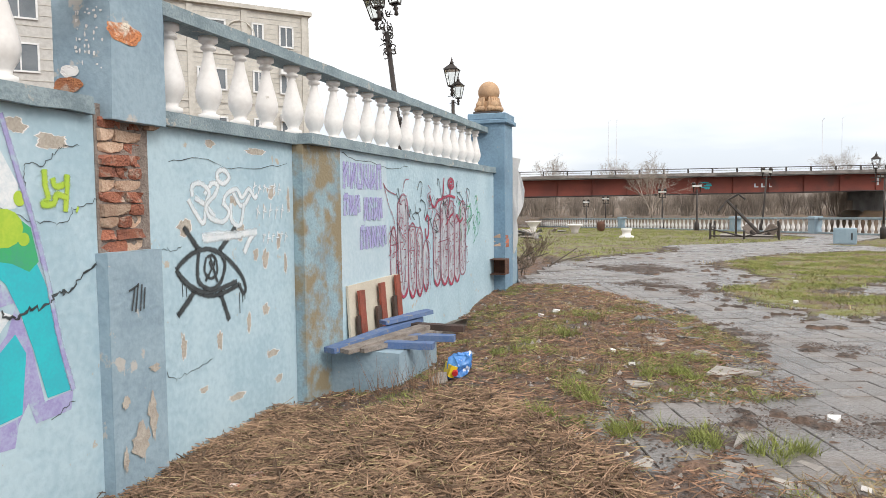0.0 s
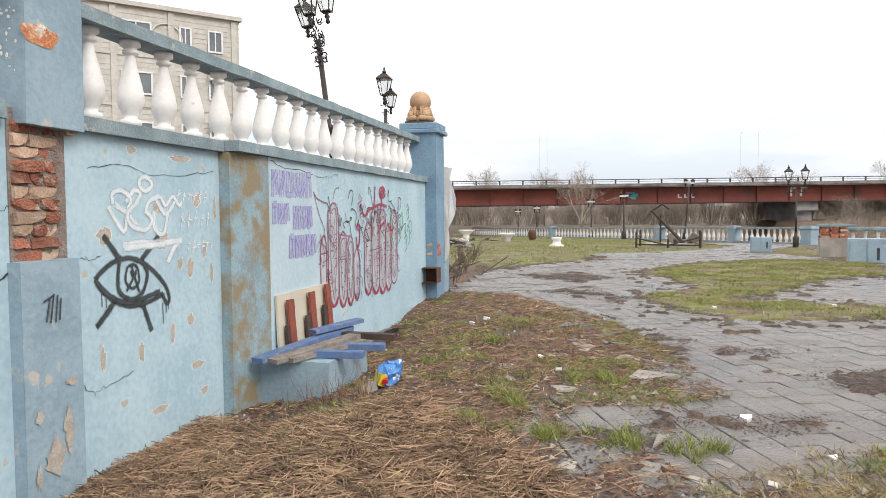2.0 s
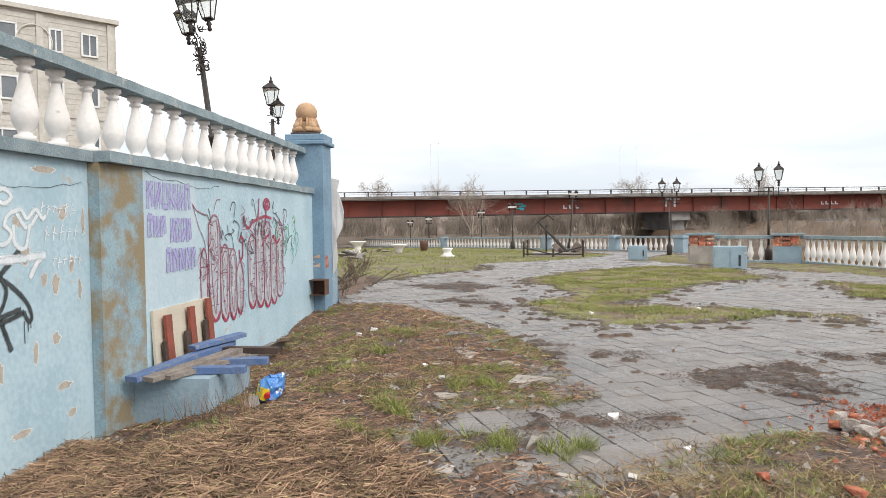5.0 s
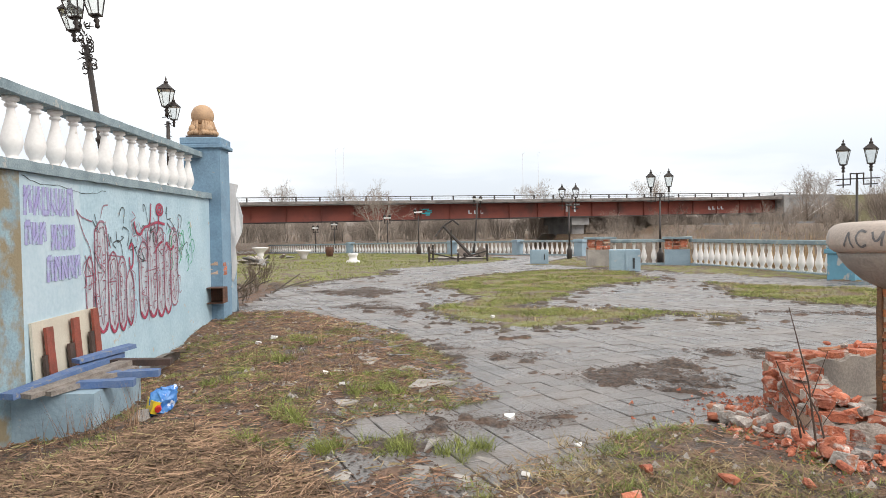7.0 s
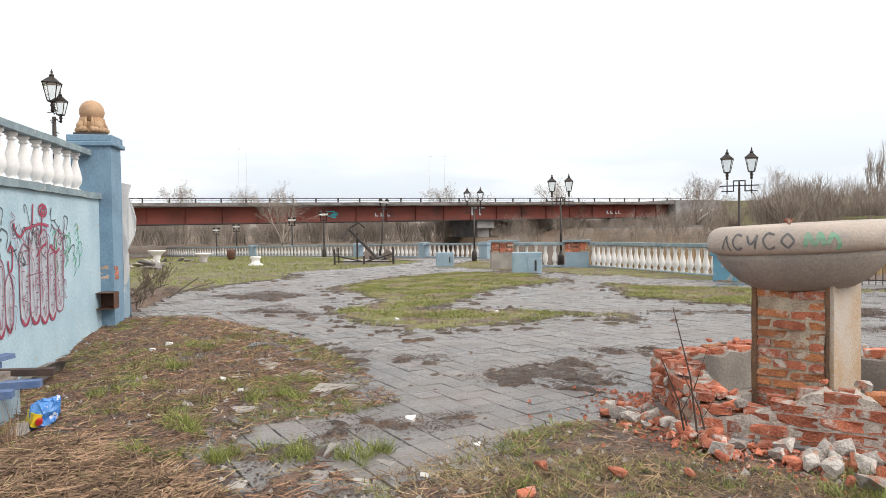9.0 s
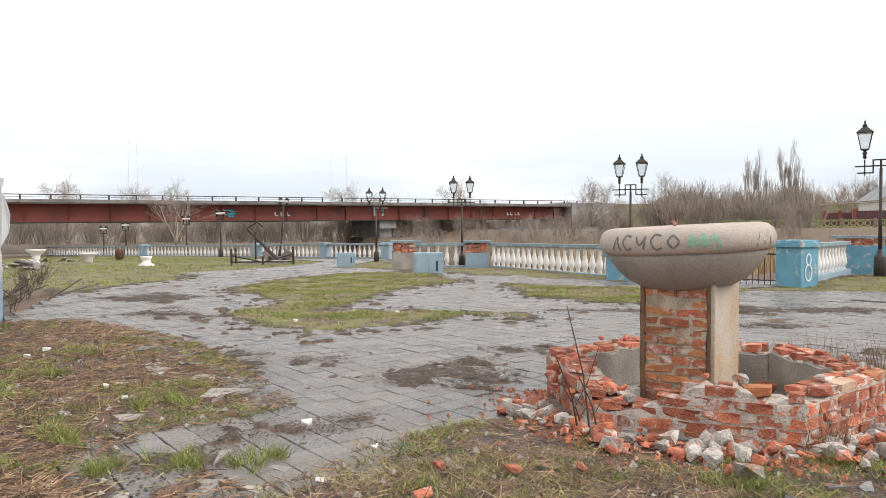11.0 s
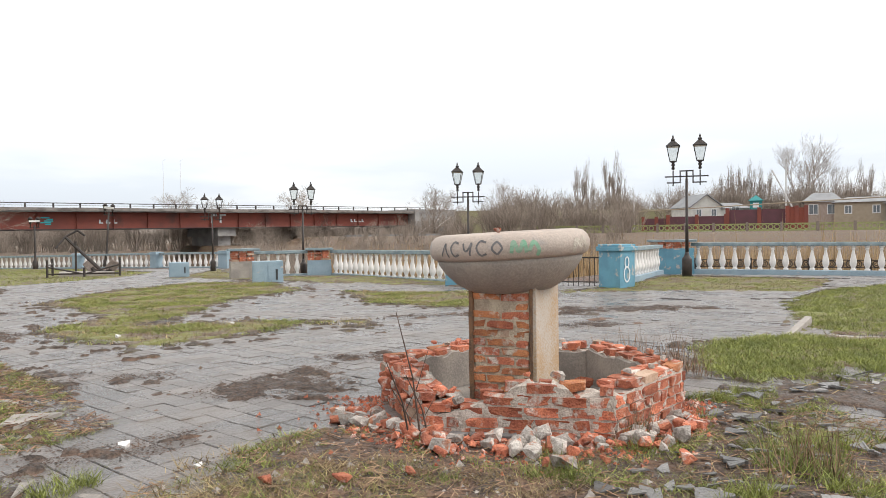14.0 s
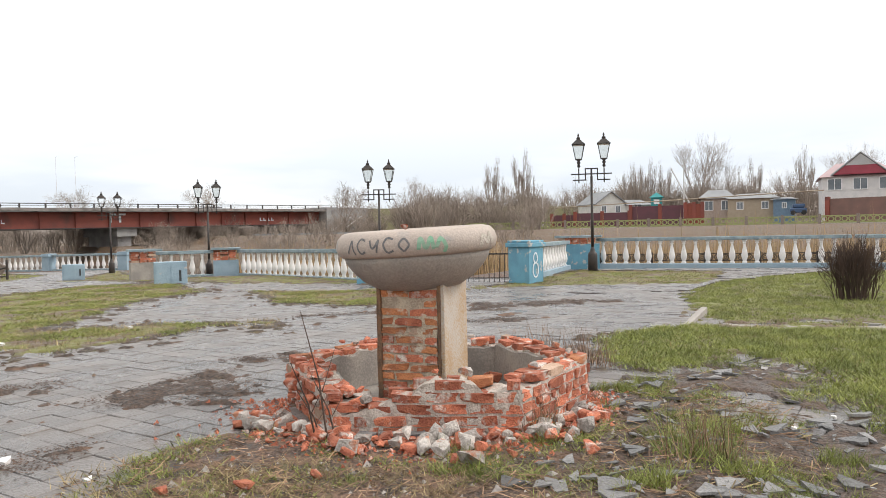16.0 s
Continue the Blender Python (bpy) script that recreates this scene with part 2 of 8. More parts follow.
M_PURPLE = mat("violet_spray", (0.33, 0.29, 0.55), (0.40, 0.40, 0.62), 14, 0.7, bump=0, c3=(0.42, 0.53, 0.62), c3_at=0.52, c3_scale=11, edge=0.12)
M_GREENPAINT = mat("lime_spray", (0.45, 0.60, 0.06), (0.36, 0.55, 0.05), 14, 0.7, bump=0)
M_TEAL = mat("turquoise_spray", (0.03, 0.52, 0.58), (0.04, 0.45, 0.53), 8, 0.7, bump=0)
M_GREENFILL = mat("green_spray", (0.05, 0.42, 0.16), (0.06, 0.36, 0.2), 8, 0.7, bump=0)
M_GREYPAINT = mat("grey_spray", (0.40, 0.42, 0.47), (0.50, 0.54, 0.58), 9, 0.7, bump=0, c3=(0.45, 0.56, 0.63), c3_at=0.55, c3_scale=7, edge=0.1)
M_PANEL = mat("pale_blue_render", (0.52, 0.62, 0.68), (0.43, 0.55, 0.62), 2.0, 0.75, bump=0.2, fine=20)
M_GREEN_FADED = mat("faded_green_spray", (0.20, 0.42, 0.28), (0.28, 0.40, 0.30), 9, 0.7, bump=0)
M_BROWN_SHEET = mat("rosy_brown_sheet", (0.22, 0.12, 0.10), (0.17, 0.10, 0.085), 1, 0.7, bump=0)
M_PARAPET = mat("grimy_kerb_beam", (0.32, 0.30, 0.285), (0.12, 0.105, 0.095), 0.9, 0.9, bump=0.2, c3=(0.14, 0.075, 0.055), c3_at=0.55, c3_scale=0.9, edge=0.15)
M_DARKGREY = mat("dark_grey_marker", (0.13, 0.125, 0.13), (0.2, 0.19, 0.19), 12, 0.7, bump=0)
M_YELLOW = mat("yellow_plastic", (0.75, 0.55, 0.03), (0.7, 0.5, 0.03), 9, 0.4, bump=0)
M_PACKBLUE = mat("blue_plastic", (0.05, 0.20, 0.58), (0.10, 0.28, 0.62), 14, 0.25, bump=0.2, c3=(0.62, 0.68, 0.75), c3_at=0.58, c3_scale=14, edge=0.05)
M_PACKRED = mat("red_plastic", (0.5, 0.03, 0.03), (0.45, 0.03, 0.03), 9, 0.4, bump=0)
M_FENCE_Y = mat("yellow_green_fence", (0.36, 0.38, 0.16), (0.28, 0.30, 0.13), 4, 0.8, bump=0)
M_HOUSE_P = mat("pale_pink_brick", (0.42, 0.34, 0.29), (0.33, 0.26, 0.22), 5, 0.9, bump=0.2)
M_SHEDBLUE = mat("faded_shed_blue", (0.17, 0.26, 0.36), (0.13, 0.20, 0.28), 3, 0.7, bump=0.1)
M_BLUE_DEEP = mat("weathered_blue_paint", (0.20, 0.32, 0.43), (0.15, 0.24, 0.33), 2.5, 0.7, bump=0.3, fine=24, c3=(0.38, 0.36, 0.33), c3_at=0.66, c3_scale=5)
M_RUBBLE = mat("grey_mortar_rubble", (0.56, 0.51, 0.47), (0.33, 0.29, 0.26), 14.0, 0.95, bump=0.9, fine=60, c3=(0.46, 0.20, 0.12), c3_at=0.56, c3_scale=9, edge=0.08, vary=0.3)
M_TWIG_LITTER = mat("damp_dead_twigs", (0.34, 0.20, 0.13), (0.11, 0.066, 0.046), 7, 0.95, bump=0, vary=0.6)
M_MAROON_SHEET = mat("maroon_sheet_fence", (0.13, 0.045, 0.06), (0.10, 0.04, 0.05), 1, 0.6, bump=0)
M_TURQ = mat("turquoise_boards", (0.05, 0.30, 0.30), (0.04, 0.24, 0.25), 3, 0.7, bump=0)
M_HOUSE_Y = mat("ochre_wall", (0.40, 0.33, 0.25), (0.34, 0.28, 0.21), 2, 0.9, bump=0.1)
M_CAR = mat("dark_blue_car_paint", (0.05, 0.10, 0.2), (0.05, 0.09, 0.18), 3, 0.3, bump=0)
M_RUBBER = mat("black_rubber", (0.03, 0.03, 0.03), (0.04, 0.04, 0.04), 3, 0.8, bump=0)

# ---- mesh helpers ----
R = random.Random(7)


def box(bm, x0, x1, y0, y1, z0, z1, m=None):
    r = bmesh.ops.create_cube(bm, size=1)
    t = Matrix.Translation(((x0 + x1) / 2, (y0 + y1) / 2, (z0 + z1) / 2)) @ Matrix.Diagonal((x1 - x0, y1 - y0, z1 - z0, 1))
    bmesh.ops.transform(bm, matrix=(m @ t) if m else t, verts=r["verts"])
    return r["verts"]


def rod(bm, p0, p1, r0, r1=None, seg=6):
    p0, p1 = Vector(p0), Vector(p1)
    d = p1 - p0
    r = bmesh.ops.create_cone(bm, cap_ends=True, segments=seg, radius1=r0, radius2=r0 if r1 is None else r1, depth=d.length)
    q = d.to_track_quat("Z", "Y").to_matrix().to_4x4()
    bmesh.ops.transform(bm, matrix=Matrix.Translation((p0 + p1) / 2) @ q, verts=r["verts"])


def lathe(bm, prof, seg=14, wob=None, cx=0.0, cy=0.0):
    rings = []
    for r, z in prof:
        rings.append([bm.verts.new((cx + r * math.cos(2 * math.pi * i / seg), cy + r * math.sin(2 * math.pi * i / seg), z)) for i in range(seg)])
    for a, b in zip(rings, rings[1:]):
        for i in range(seg):
            f = bm.faces.new((a[i], a[(i + 1) % seg], b[(i + 1) % seg], b[i]))
            f.smooth = True
    bm.faces.new(list(reversed(rings[0])))
    bm.faces.new(rings[-1])


def poly_prism(bm, pts, z0, z1):
    lo = [bm.verts.new((x, y, z0)) for x, y in pts]
    hi = [bm.verts.new((x, y, z1)) for x, y in pts]
    bm.faces.new(hi)
    bm.faces.new(list(reversed(lo)))
    for i in range(len(pts)):
        j = (i + 1) % len(pts)
        bm.faces.new((lo[i], lo[j], hi[j], hi[i]))


def rough_up(bm, amount, seed=0, scale=6.0):
    for v in bm.verts:
        v.co += amount * noise.noise_vector(v.co * scale + Vector((seed * 3.1, seed * 1.7, seed)))


def mesh_of(name, bm, material, bevel=0.0):
    if bevel:
        bmesh.ops.bevel(bm, geom=bm.edges[:], offset=bevel, segments=1, affect="EDGES", clamp_overlap=True)
    bmesh.ops.recalc_face_normals(bm, faces=bm.faces[:])
    me = bpy.data.meshes.new(name)
    bm.to_mesh(me)
    bm.free()
    if material:
        me.materials.append(material)
    return me


def part(name, bm, material, parent=None, label="", m=None, bevel=0.0):
    ob = new(name, bm if isinstance(bm, bpy.types.Mesh) else mesh_of(name, bm, material, bevel))
    if parent:
        ob.parent = parent
    if m:
        ob.matrix_basis = m
    if label:
        ob["label"] = label
    return ob


def thing(name, label, category, m=None, group="", kind=""):
    ob = tagged(new(name), label, category, group, kind)
    if m:
        ob.matrix_basis = m
    return ob


def raw(name, verts, faces, material, smooth=False):
    me = bpy.data.meshes.new(name)
    me.from_pydata(verts, [], faces)
    me.materials.append(material)
    if smooth:
        me.polygons.foreach_set("use_smooth", [True] * len(me.polygons))
    me.update()
    return me


def inside(x, y, pts):
    c = False
    j = len(pts) - 1
    for i in range(len(pts)):
        (xi, yi), (xj, yj) = pts[i], pts[j]
        if (yi > y) != (yj > y) and x < (xj - xi) * (y - yi) / (yj - yi) + xi:
            c = not c
        j = i
    return c


def smooth(a, b, v):
    t = min(1.0, max(0.0, (v - a) / (b - a)))
    return t * t * (3 - 2 * t)


# edge of the plaza towards the river
EDGE = [(-40, 98), (-15, 79.5), (-4.2, 66), (4.3, 54.1), (10.6, 43.6), (12.0, 41), (9.6, 28), (11.6, 26.3), (14.0, 20.0), (16.0, 16.6), (20.6, 18.6), (27.2, 11.0), (40, -9), (60, -40)]


def edge_dist(x, y):
    """Metres past the plaza's edge, negative on the plaza."""
    best = 1e9
    side = 1.0
    for (ax, ay), (bx, by) in zip(EDGE, EDGE[1:]):
        dx, dy = bx - ax, by - ay
        t = max(0.0, min(1.0, ((x - ax) * dx + (y - ay) * dy) / (dx * dx + dy * dy)))
        d = math.hypot(x - ax - t * dx, y - ay - t * dy)
        if d < best:
            best = d
            side = 1.0 if (x - ax) * dy - (y - ay) * dx < 0 else -1.0
    return best * side


def ground_z(x, y):
    r = math.hypot(x, y)
    z = -0.019 * max(0.0, r - 25) if r < 90 else -1.235
    z -= 0.27 * smooth(-0.9, -2.3, x) * (1 - smooth(8.5, 12.5, y)) if x < -0.9 else 0
    if 2.4 < r < 90:
        z += 0.03 * noise.noise((x * 0.9, y * 0.9, 0.3)) * smooth(0.2, -1.2, x - 0.2)
    d = edge_dist(x, y)
    if d > 0:
        fall = smooth(0.6, 5.0, d)
        far = smooth(56, 80, r) if x > 18 + 0.35 * (y - 20) * 0 else smooth(100, 130, r)
        bank = 1.3 if x > 30 else 0.4
        z = z * (1 - fall) + fall * (-1.75 * (1 - far) + bank * far)
    return z

# ---- ground ----
DIRT = [(-2.6, 12.6), (-1.0, 12.5), (0.66, 9.7), (1.3, 7.5), (1.6, 5.57), (1.0, 5.2), (0.46, 5.1), (0.33, 4.6), (0.8, 4.3), (1.1, 3.7), (0.9, 1.0), (-2.6, 1.0)]
ISLAND = [(1.27, 17.6), (3.0, 20.8), (5.3, 22.9), (7.7, 22.2), (7.6, 18.0), (5.3, 16.3), (4.0, 13.8), (2.7, 12.3), (3.7, 12.4), (5.0, 11.7), (6.3, 10.7), (5.8, 9.8), (5.0, 10.9), (3.5, 9.8), (2.3, 9.6), (1.5, 10.5), (1.2, 12.6), (2.3, 14.2)]
ISLAND2 = [(8.3, 17.0), (11.0, 14.4), (9.0, 11.0), (8.2, 11.9), (7.4, 13.6)]
LAWN = [(-4.2, 21.5), (-2.2, 17.6), (-0.9, 21.0), (0.3, 22.0), (0.3, 25.6), (4.6, 31.0), (7.0, 38.0), (1.0, 62.0), (-14.0, 70.0), (-12.0, 30.0)]
STRIP = [(5.6, 28.0), (9.4, 20.2), (11.8, 16.4), (14.0, 16.0), (13.0, 20.5), (10.8, 24.8), (8.4, 27.4), (10.5, 40.0)]
LAWN_R = [(7.3, 4.7), (8.5, 5.85), (10.5, 5.6), (12.2, 3.7), (12.0, -3.0), (5.4, -1.0), (6.0, 1.2), (6.75, 1.7), (7.1, 2.3), (8.3, 2.9), (8.5, 3.6), (7.4, 3.5), (6.9, 3.9)]
LAWN_R2 = [(11.2, 6.1), (14.4, 8.6), (18.6, 10.0), (24.0, 9.5), (30.0, -5.0), (16.0, -3.0), (12.3, 4.0), (10.7, 5.2)]
STRIP_R = [(12.2, 13.2), (14.6, 12.2), (17.0, 9.7), (22.0, 12.0), (20.0, 16.5), (15.5, 14.4)]
DRY = [(1.1, 3.7), (1.5, 3.9), (2.0, 4.35), (2.85, 4.6), (3.3, 4.3), (3.6, 3.7), (4.6, 3.1), (6.0, 3.6), (6.9, 3.2), (6.5, 2.1), (5.0, 1.2), (3.4, 0.5), (0.9, 1.0)]
MUD = [(5.9, 3.9), (6.7, 3.7), (7.4, 3.5), (8.4, 3.5), (8.2, 2.9), (7.0, 2.2), (6.6, 1.6), (5.4, 0.8), (3.9, 1.2), (3.6, 2.4), (4.4, 2.7), (5.2, 2.9)]
OPEN_TILES = [(6.66, 3.08), (6.9, 2.74), (6.62, 2.05), (6.15, 1.92), (5.82, 2.18), (6.2, 2.6)]
BED = [(5.6, 5.9), (6.2, 4.3), (7.2, 4.6), (8.2, 5.6)]
GRASSY = (ISLAND, ISLAND2, LAWN, LAWN_R, LAWN_R2, STRIP, STRIP_R)
UNPAVED = GRASSY + (DIRT, DRY, BED, MUD)


def paved(x, y):
    wob = 0.45 * noise.noise((x * 0.7, y * 0.7, 5.0)) + 0.22 * noise.noise((x * 2.3, y * 2.3, 1.0))
    px, py = x + wob, y + 0.8 * wob
    if edge_dist(x, y) > -1.2 or x < -2.2 and y > 12 and y > 14 - x:
        return False
    if any(inside(px, py, p) for p in UNPAVED):
        return False
    return noise.noise((x * 1.4, y * 1.4, 9.0)) < 0.46


def grass_mask(x, y):
    wob = 0.5 * noise.noise((x * 0.6, y * 0.6, 2.0))
    if any(inside(x + wob, y + wob, p) for p in GRASSY):
        return 1.0
    return 0.0


gv, gf = [], []
RINGS, SPOKES = 150, 300
rad = [0.15 * (1.063 ** i) for i in range(RINGS)]
for i in range(RINGS):
    for j in range(SPOKES):
        a = 2 * math.pi * j / SPOKES
        x, y = 1.0 + rad[i] * math.sin(a), rad[i] * math.cos(a)
        gv.append((x, y, ground_z(x, y) - (0.06 if -3 < x < 13 and 0.3 < y < 24 else 0.03 if paved(x, y) and rad[i] < 50 else 0.0)))
gv.append((1.0, 0.0, ground_z(1, 0)))
for i in range(RINGS - 1):
    for j in range(SPOKES):
        k = (j + 1) % SPOKES
        gf.append((i * SPOKES + j, (i + 1) * SPOKES + j, (i + 1) * SPOKES + k, i * SPOKES + k))
for j in range(SPOKES):
    gf.append((len(gv) - 1, j, (j + 1) % SPOKES))
ground_me = raw("ground", gv, gf, M_SOIL, True)
# a vertex attribute says where turf grows, as a material map of the place
turf = ground_me.attributes.new("turf", "FLOAT", "POINT")
turf.data.foreach_set("value", [grass_mask(v[0], v[1]) if edge_dist(v[0], v[1]) < 1.0 else 0.15 for v in gv])
ground = tagged(new("ground", ground_me), "damp brown soil with patchy spring turf and litter", "ground", kind="structure")
n, k = M_SOIL.node_tree.nodes, M_SOIL.node_tree.links
att = n.new("ShaderNodeAttribute")
att.attribute_name = "turf"
gm = n.new("ShaderNodeMix")
gm.data_type = "RGBA"
tn = n.new("ShaderNodeTexNoise")
tn.inputs["Scale"].default_value, tn.inputs["Detail"].default_value, tn.inputs["Roughness"].default_value = 1.3, 10, 0.72
tg = n.new("ShaderNodeNewGeometry")
k.new(tg.outputs["Position"], tn.inputs[0])
tc = n.new("ShaderNodeValToRGB")
tc.color_ramp.elements[0].position, tc.color_ramp.elements[0].color = 0.46, (0.145, 0.097, 0.064, 1)
tc.color_ramp.elements[1].position, tc.color_ramp.elements[1].color = 0.53, (0.19, 0.19, 0.048, 1)
k.new(tn.outputs[0], tc.inputs[0])
old = n["Principled BSDF"].inputs["Base Color"].links[0].from_socket
k.new(att.outputs["Fac"], gm.inputs[0])
k.new(old, gm.inputs[6])
k.new(tc.outputs[0], gm.inputs[7])
# rotten leaves and mud, a darker stuff than the soil
leaf_att = n.new("ShaderNodeAttribute")
leaf_att.attribute_name = "leaf"
lm = n.new("ShaderNodeMix")
lm.data_type = "RGBA"
ln = n.new("ShaderNodeTexNoise")
ln.inputs["Scale"].default_value, ln.inputs["Detail"].default_value = 22.0, 4
k.new(tg.outputs["Position"], ln.inputs[0])
lc = n.new("ShaderNodeValToRGB")
lc.color_ramp.elements[0].position, lc.color_ramp.elements[0].color = 0.40, (0.038, 0.027, 0.022, 1)
lc.color_ramp.elements[1].position, lc.color_ramp.elements[1].color = 0.64, (0.13, 0.088, 0.066, 1)
k.new(ln.outputs[0], lc.inputs[0])
k.new(leaf_att.outputs["Fac"], lm.inputs[0])
k.new(gm.outputs[2], lm.inputs[6])
k.new(lc.outputs[0], lm.inputs[7])
k.new(lm.outputs[2], n["Principled BSDF"].inputs["Base Color"])

wv = [(-150, 20, -1.5), (200, -150, -1.5), (200, 160, -1.5), (-150, 160, -1.5)]
tagged(new("water", raw("water", wv, [(0, 1, 2, 3)], M_WATER)), "dull grey river water beyond the balustrade", "water", kind="structure")

# ---- the blue wall with its balustrade ----
WX, WX2 = -2.6, -2.45


def profile_wall(name, pts, z0, z1, material, label, cat="wall"):
    bm = bmesh.new()
    poly_prism(bm, pts, z0, z1)
    return tagged(part(name, bm, material), label, cat, kind="structure")


wall = profile_wall("wall_west", [(-3.0, -3.0), (-3.0, 11.9), (WX2, 11.9), (WX2, 5.78), (-2.6, 5.72), (WX, 5.22), (WX, -3.0)], -0.9, 2.03, M_BLUE, "pale blue rendered wall, cracked, peeling and covered with graffiti", "wall")
bm = bmesh.new()
poly_prism(bm, [(-2.598, 5.20), (-2.598, 5.80), (-2.435, 5.80), (-2.50, 5.20)], -0.9, 2.03)
part("stained_strip", bm, M_STAIN, wall, "grey-brown stained render strip")
for a, b, lab in ((-3.0, 2.93, "cap"), (3.45, 11.75, "cap")):
    bm = bmesh.new()
    box(bm, -3.06, WX + 0.06, a, min(b, 5.2), 2.03, 2.125)
    if b > 5.2:
        box(bm, -3.06, WX2 + 0.05, 5.2, b, 2.03, 2.125)
    bmesh.ops.subdivide_edges(bm, edges=[e for e in bm.edges if e.calc_length() > 2], cuts=30)
    rough_up(bm, 0.012, 3, 5)
    part("coping", bm, M_CAP, wall, "grey-blue chipped concrete coping")

BAL = [(0.075, 0.0), (0.075, 0.04), (0.046, 0.052), (0.052, 0.075), (0.080, 0.125), (0.094, 0.175), (0.093, 0.215), (0.080, 0.28), (0.060, 0.36), (0.043, 0.43), (0.034, 0.485), (0.034, 0.50), (0.054, 0.508), (0.054, 0.528), (0.040, 0.535), (0.048, 0.55), (0.070, 0.562), (0.070, 0.60)]
bm = bmesh.new()
lathe(bm, BAL, 18)
baluster_me = mesh_of("baluster", bm, M_WHITE)
bm = bmesh.new()
lathe(bm, [(r, z) for r, z in BAL if z not in (0.04, 0.485, 0.50, 0.535)], 8)
baluster_far = mesh_of("baluster_far", bm, M_WHITE)

upper = thing("balustrade", "white vase balusters under a grey-blue concrete handrail on the blue wall", "balustrade", pose(-2.66, 0, 2.125))
for y0, count in ((-1.55, 11), (3.73, 20)):
    for i in range(count):
        part("baluster", baluster_me, None, upper, m=pose(R.uniform(-0.008, 0.008), y0 + 0.4 * i, 0, R.uniform(-1, 1), R.uniform(-1, 1), R.uniform(0, 360)))
for a, b in ((-3.0, 2.93), (3.45, 11.75)):
    bm = bmesh.new()
    box(bm, -0.12, 0.12, a, b, 0.60, 0.69)
    bmesh.ops.subdivide_edges(bm, edges=[e for e in bm.edges if e.calc_length() > 2], cuts=30)
    rough_up(bm, 0.010, 8, 5)
    part("handrail", bm, M_CAP, upper, "grey-blue concrete handrail with flaking white paint")

def brick_mesh(seed, material):
    """A brick with knocked-off corners and bulging faces."""
    rr = random.Random(seed)
    b = bmesh.new()
    box(b, -0.058, 0.058, -0.122, 0.122, -0.034, 0.034)
    bmesh.ops.subdivide_edges(b, edges=b.edges[:], cuts=1)
    rough_up(b, 0.013, seed, 13)
    for v_ in b.verts:
        if abs(v_.co.x) > 0.04 and abs(v_.co.y) > 0.09 and rr.random() < 0.4:
            v_.co.x *= rr.uniform(0.65, 0.95)
            v_.co.y *= rr.uniform(0.82, 0.97)
            v_.co.z *= rr.uniform(0.6, 0.95)
    return mesh_of("brick", b, material)


# brick pier in the wall, half its render gone
pier = thing("brick_pier", "grey-blue rendered pier with bare red brickwork in the middle", "pier")
bm = bmesh.new()
box(bm, -3.3, -2.515, 2.95, 3.41, -0.9, 1.235)
bmesh.ops.subdivide_edges(bm, edges=bm.edges[:], cuts=5)
rough_up(bm, 0.006, 2, 7)
part("lower_render", bm, M_BLUE_DARK, pier)
bm = bmesh.new()
box(bm, -3.3, -2.592, 2.97, 3.40, 1.2, 2.1)
part("core", bm, M_MORTAR_DARK, pier)
bm = bmesh.new()
box(bm, -2.92, -2.50, 3.02, 3.47, 2.01, 3.4)
bmesh.ops.subdivide_edges(bm, edges=bm.edges[:], cuts=6)
rough_up(bm, 0.010, 5, 6)
part("upper_render", bm, M_BLUE_DARK, pier)
bm = bmesh.new()
box(bm, -0.058, 0.058, -0.122, 0.122, -0.032, 0.032)
bmesh.ops.subdivide_edges(bm, edges=bm.edges[:], cuts=1)
rough_up(bm, 0.010, 4, 14)
brick_me = mesh_of("brick", bm, M_BRICK)
bm = bmesh.new()
box(bm, -0.058, 0.058, -0.122, 0.122, -0.032, 0.032)
bmesh.ops.subdivide_edges(bm, edges=bm.edges[:], cuts=1)
rough_up(bm, 0.011, 9, 14)
brick_pale = mesh_of("brick_pale", bm, M_BRICK_PALE)
PIER_BRICKS = [brick_mesh(60 + i, M_BRICK_OLD) for i in range(3)] + [brick_mesh(90 + i, M_BRICK_PALE) for i in range(2)]
for c in range(12):
    z = 1.265 + 0.0735 * c
    y = 2.985
    lens_ = ((0.20, 0.135), (0.11, 0.225), (0.125, 0.10, 0.10), (0.225, 0.11))[c % 4]
    for L in lens_:
        if c < 11 or y > 3.2:
            part("brick", R.choice(PIER_BRICKS), None, pier, m=pose(-2.635 + R.uniform(-0.014, 0.016), y + L / 2, z, R.uniform(-2, 2), R.uniform(-2, 2), R.uniform(-4, 4)) @ Matrix.Diagonal((1, (L - 0.008) / 0.244, 0.93, 1)))
        y += L + 0.006
for c in range(3):
    part("brick", R.choice(PIER_BRICKS), None, pier, m=pose(-2.60, 3.42, 2.02 + 0.0735 * c, 0, 0, R.uniform(-4, 4)) @ Matrix.Diagonal((1, 0.42, 0.93, 1)))
bm = bmesh.new()
box(bm, -2.72, -2.615, 3.345, 3.415, 1.2, 2.05)
bmesh.ops.subdivide_edges(bm, edges=bm.edges[:], cuts=9)
rough_up(bm, 0.022, 5, 9)
part("render_edge", bm, M_MORTAR_DARK, pier, "ragged brown render left beside the bricks")


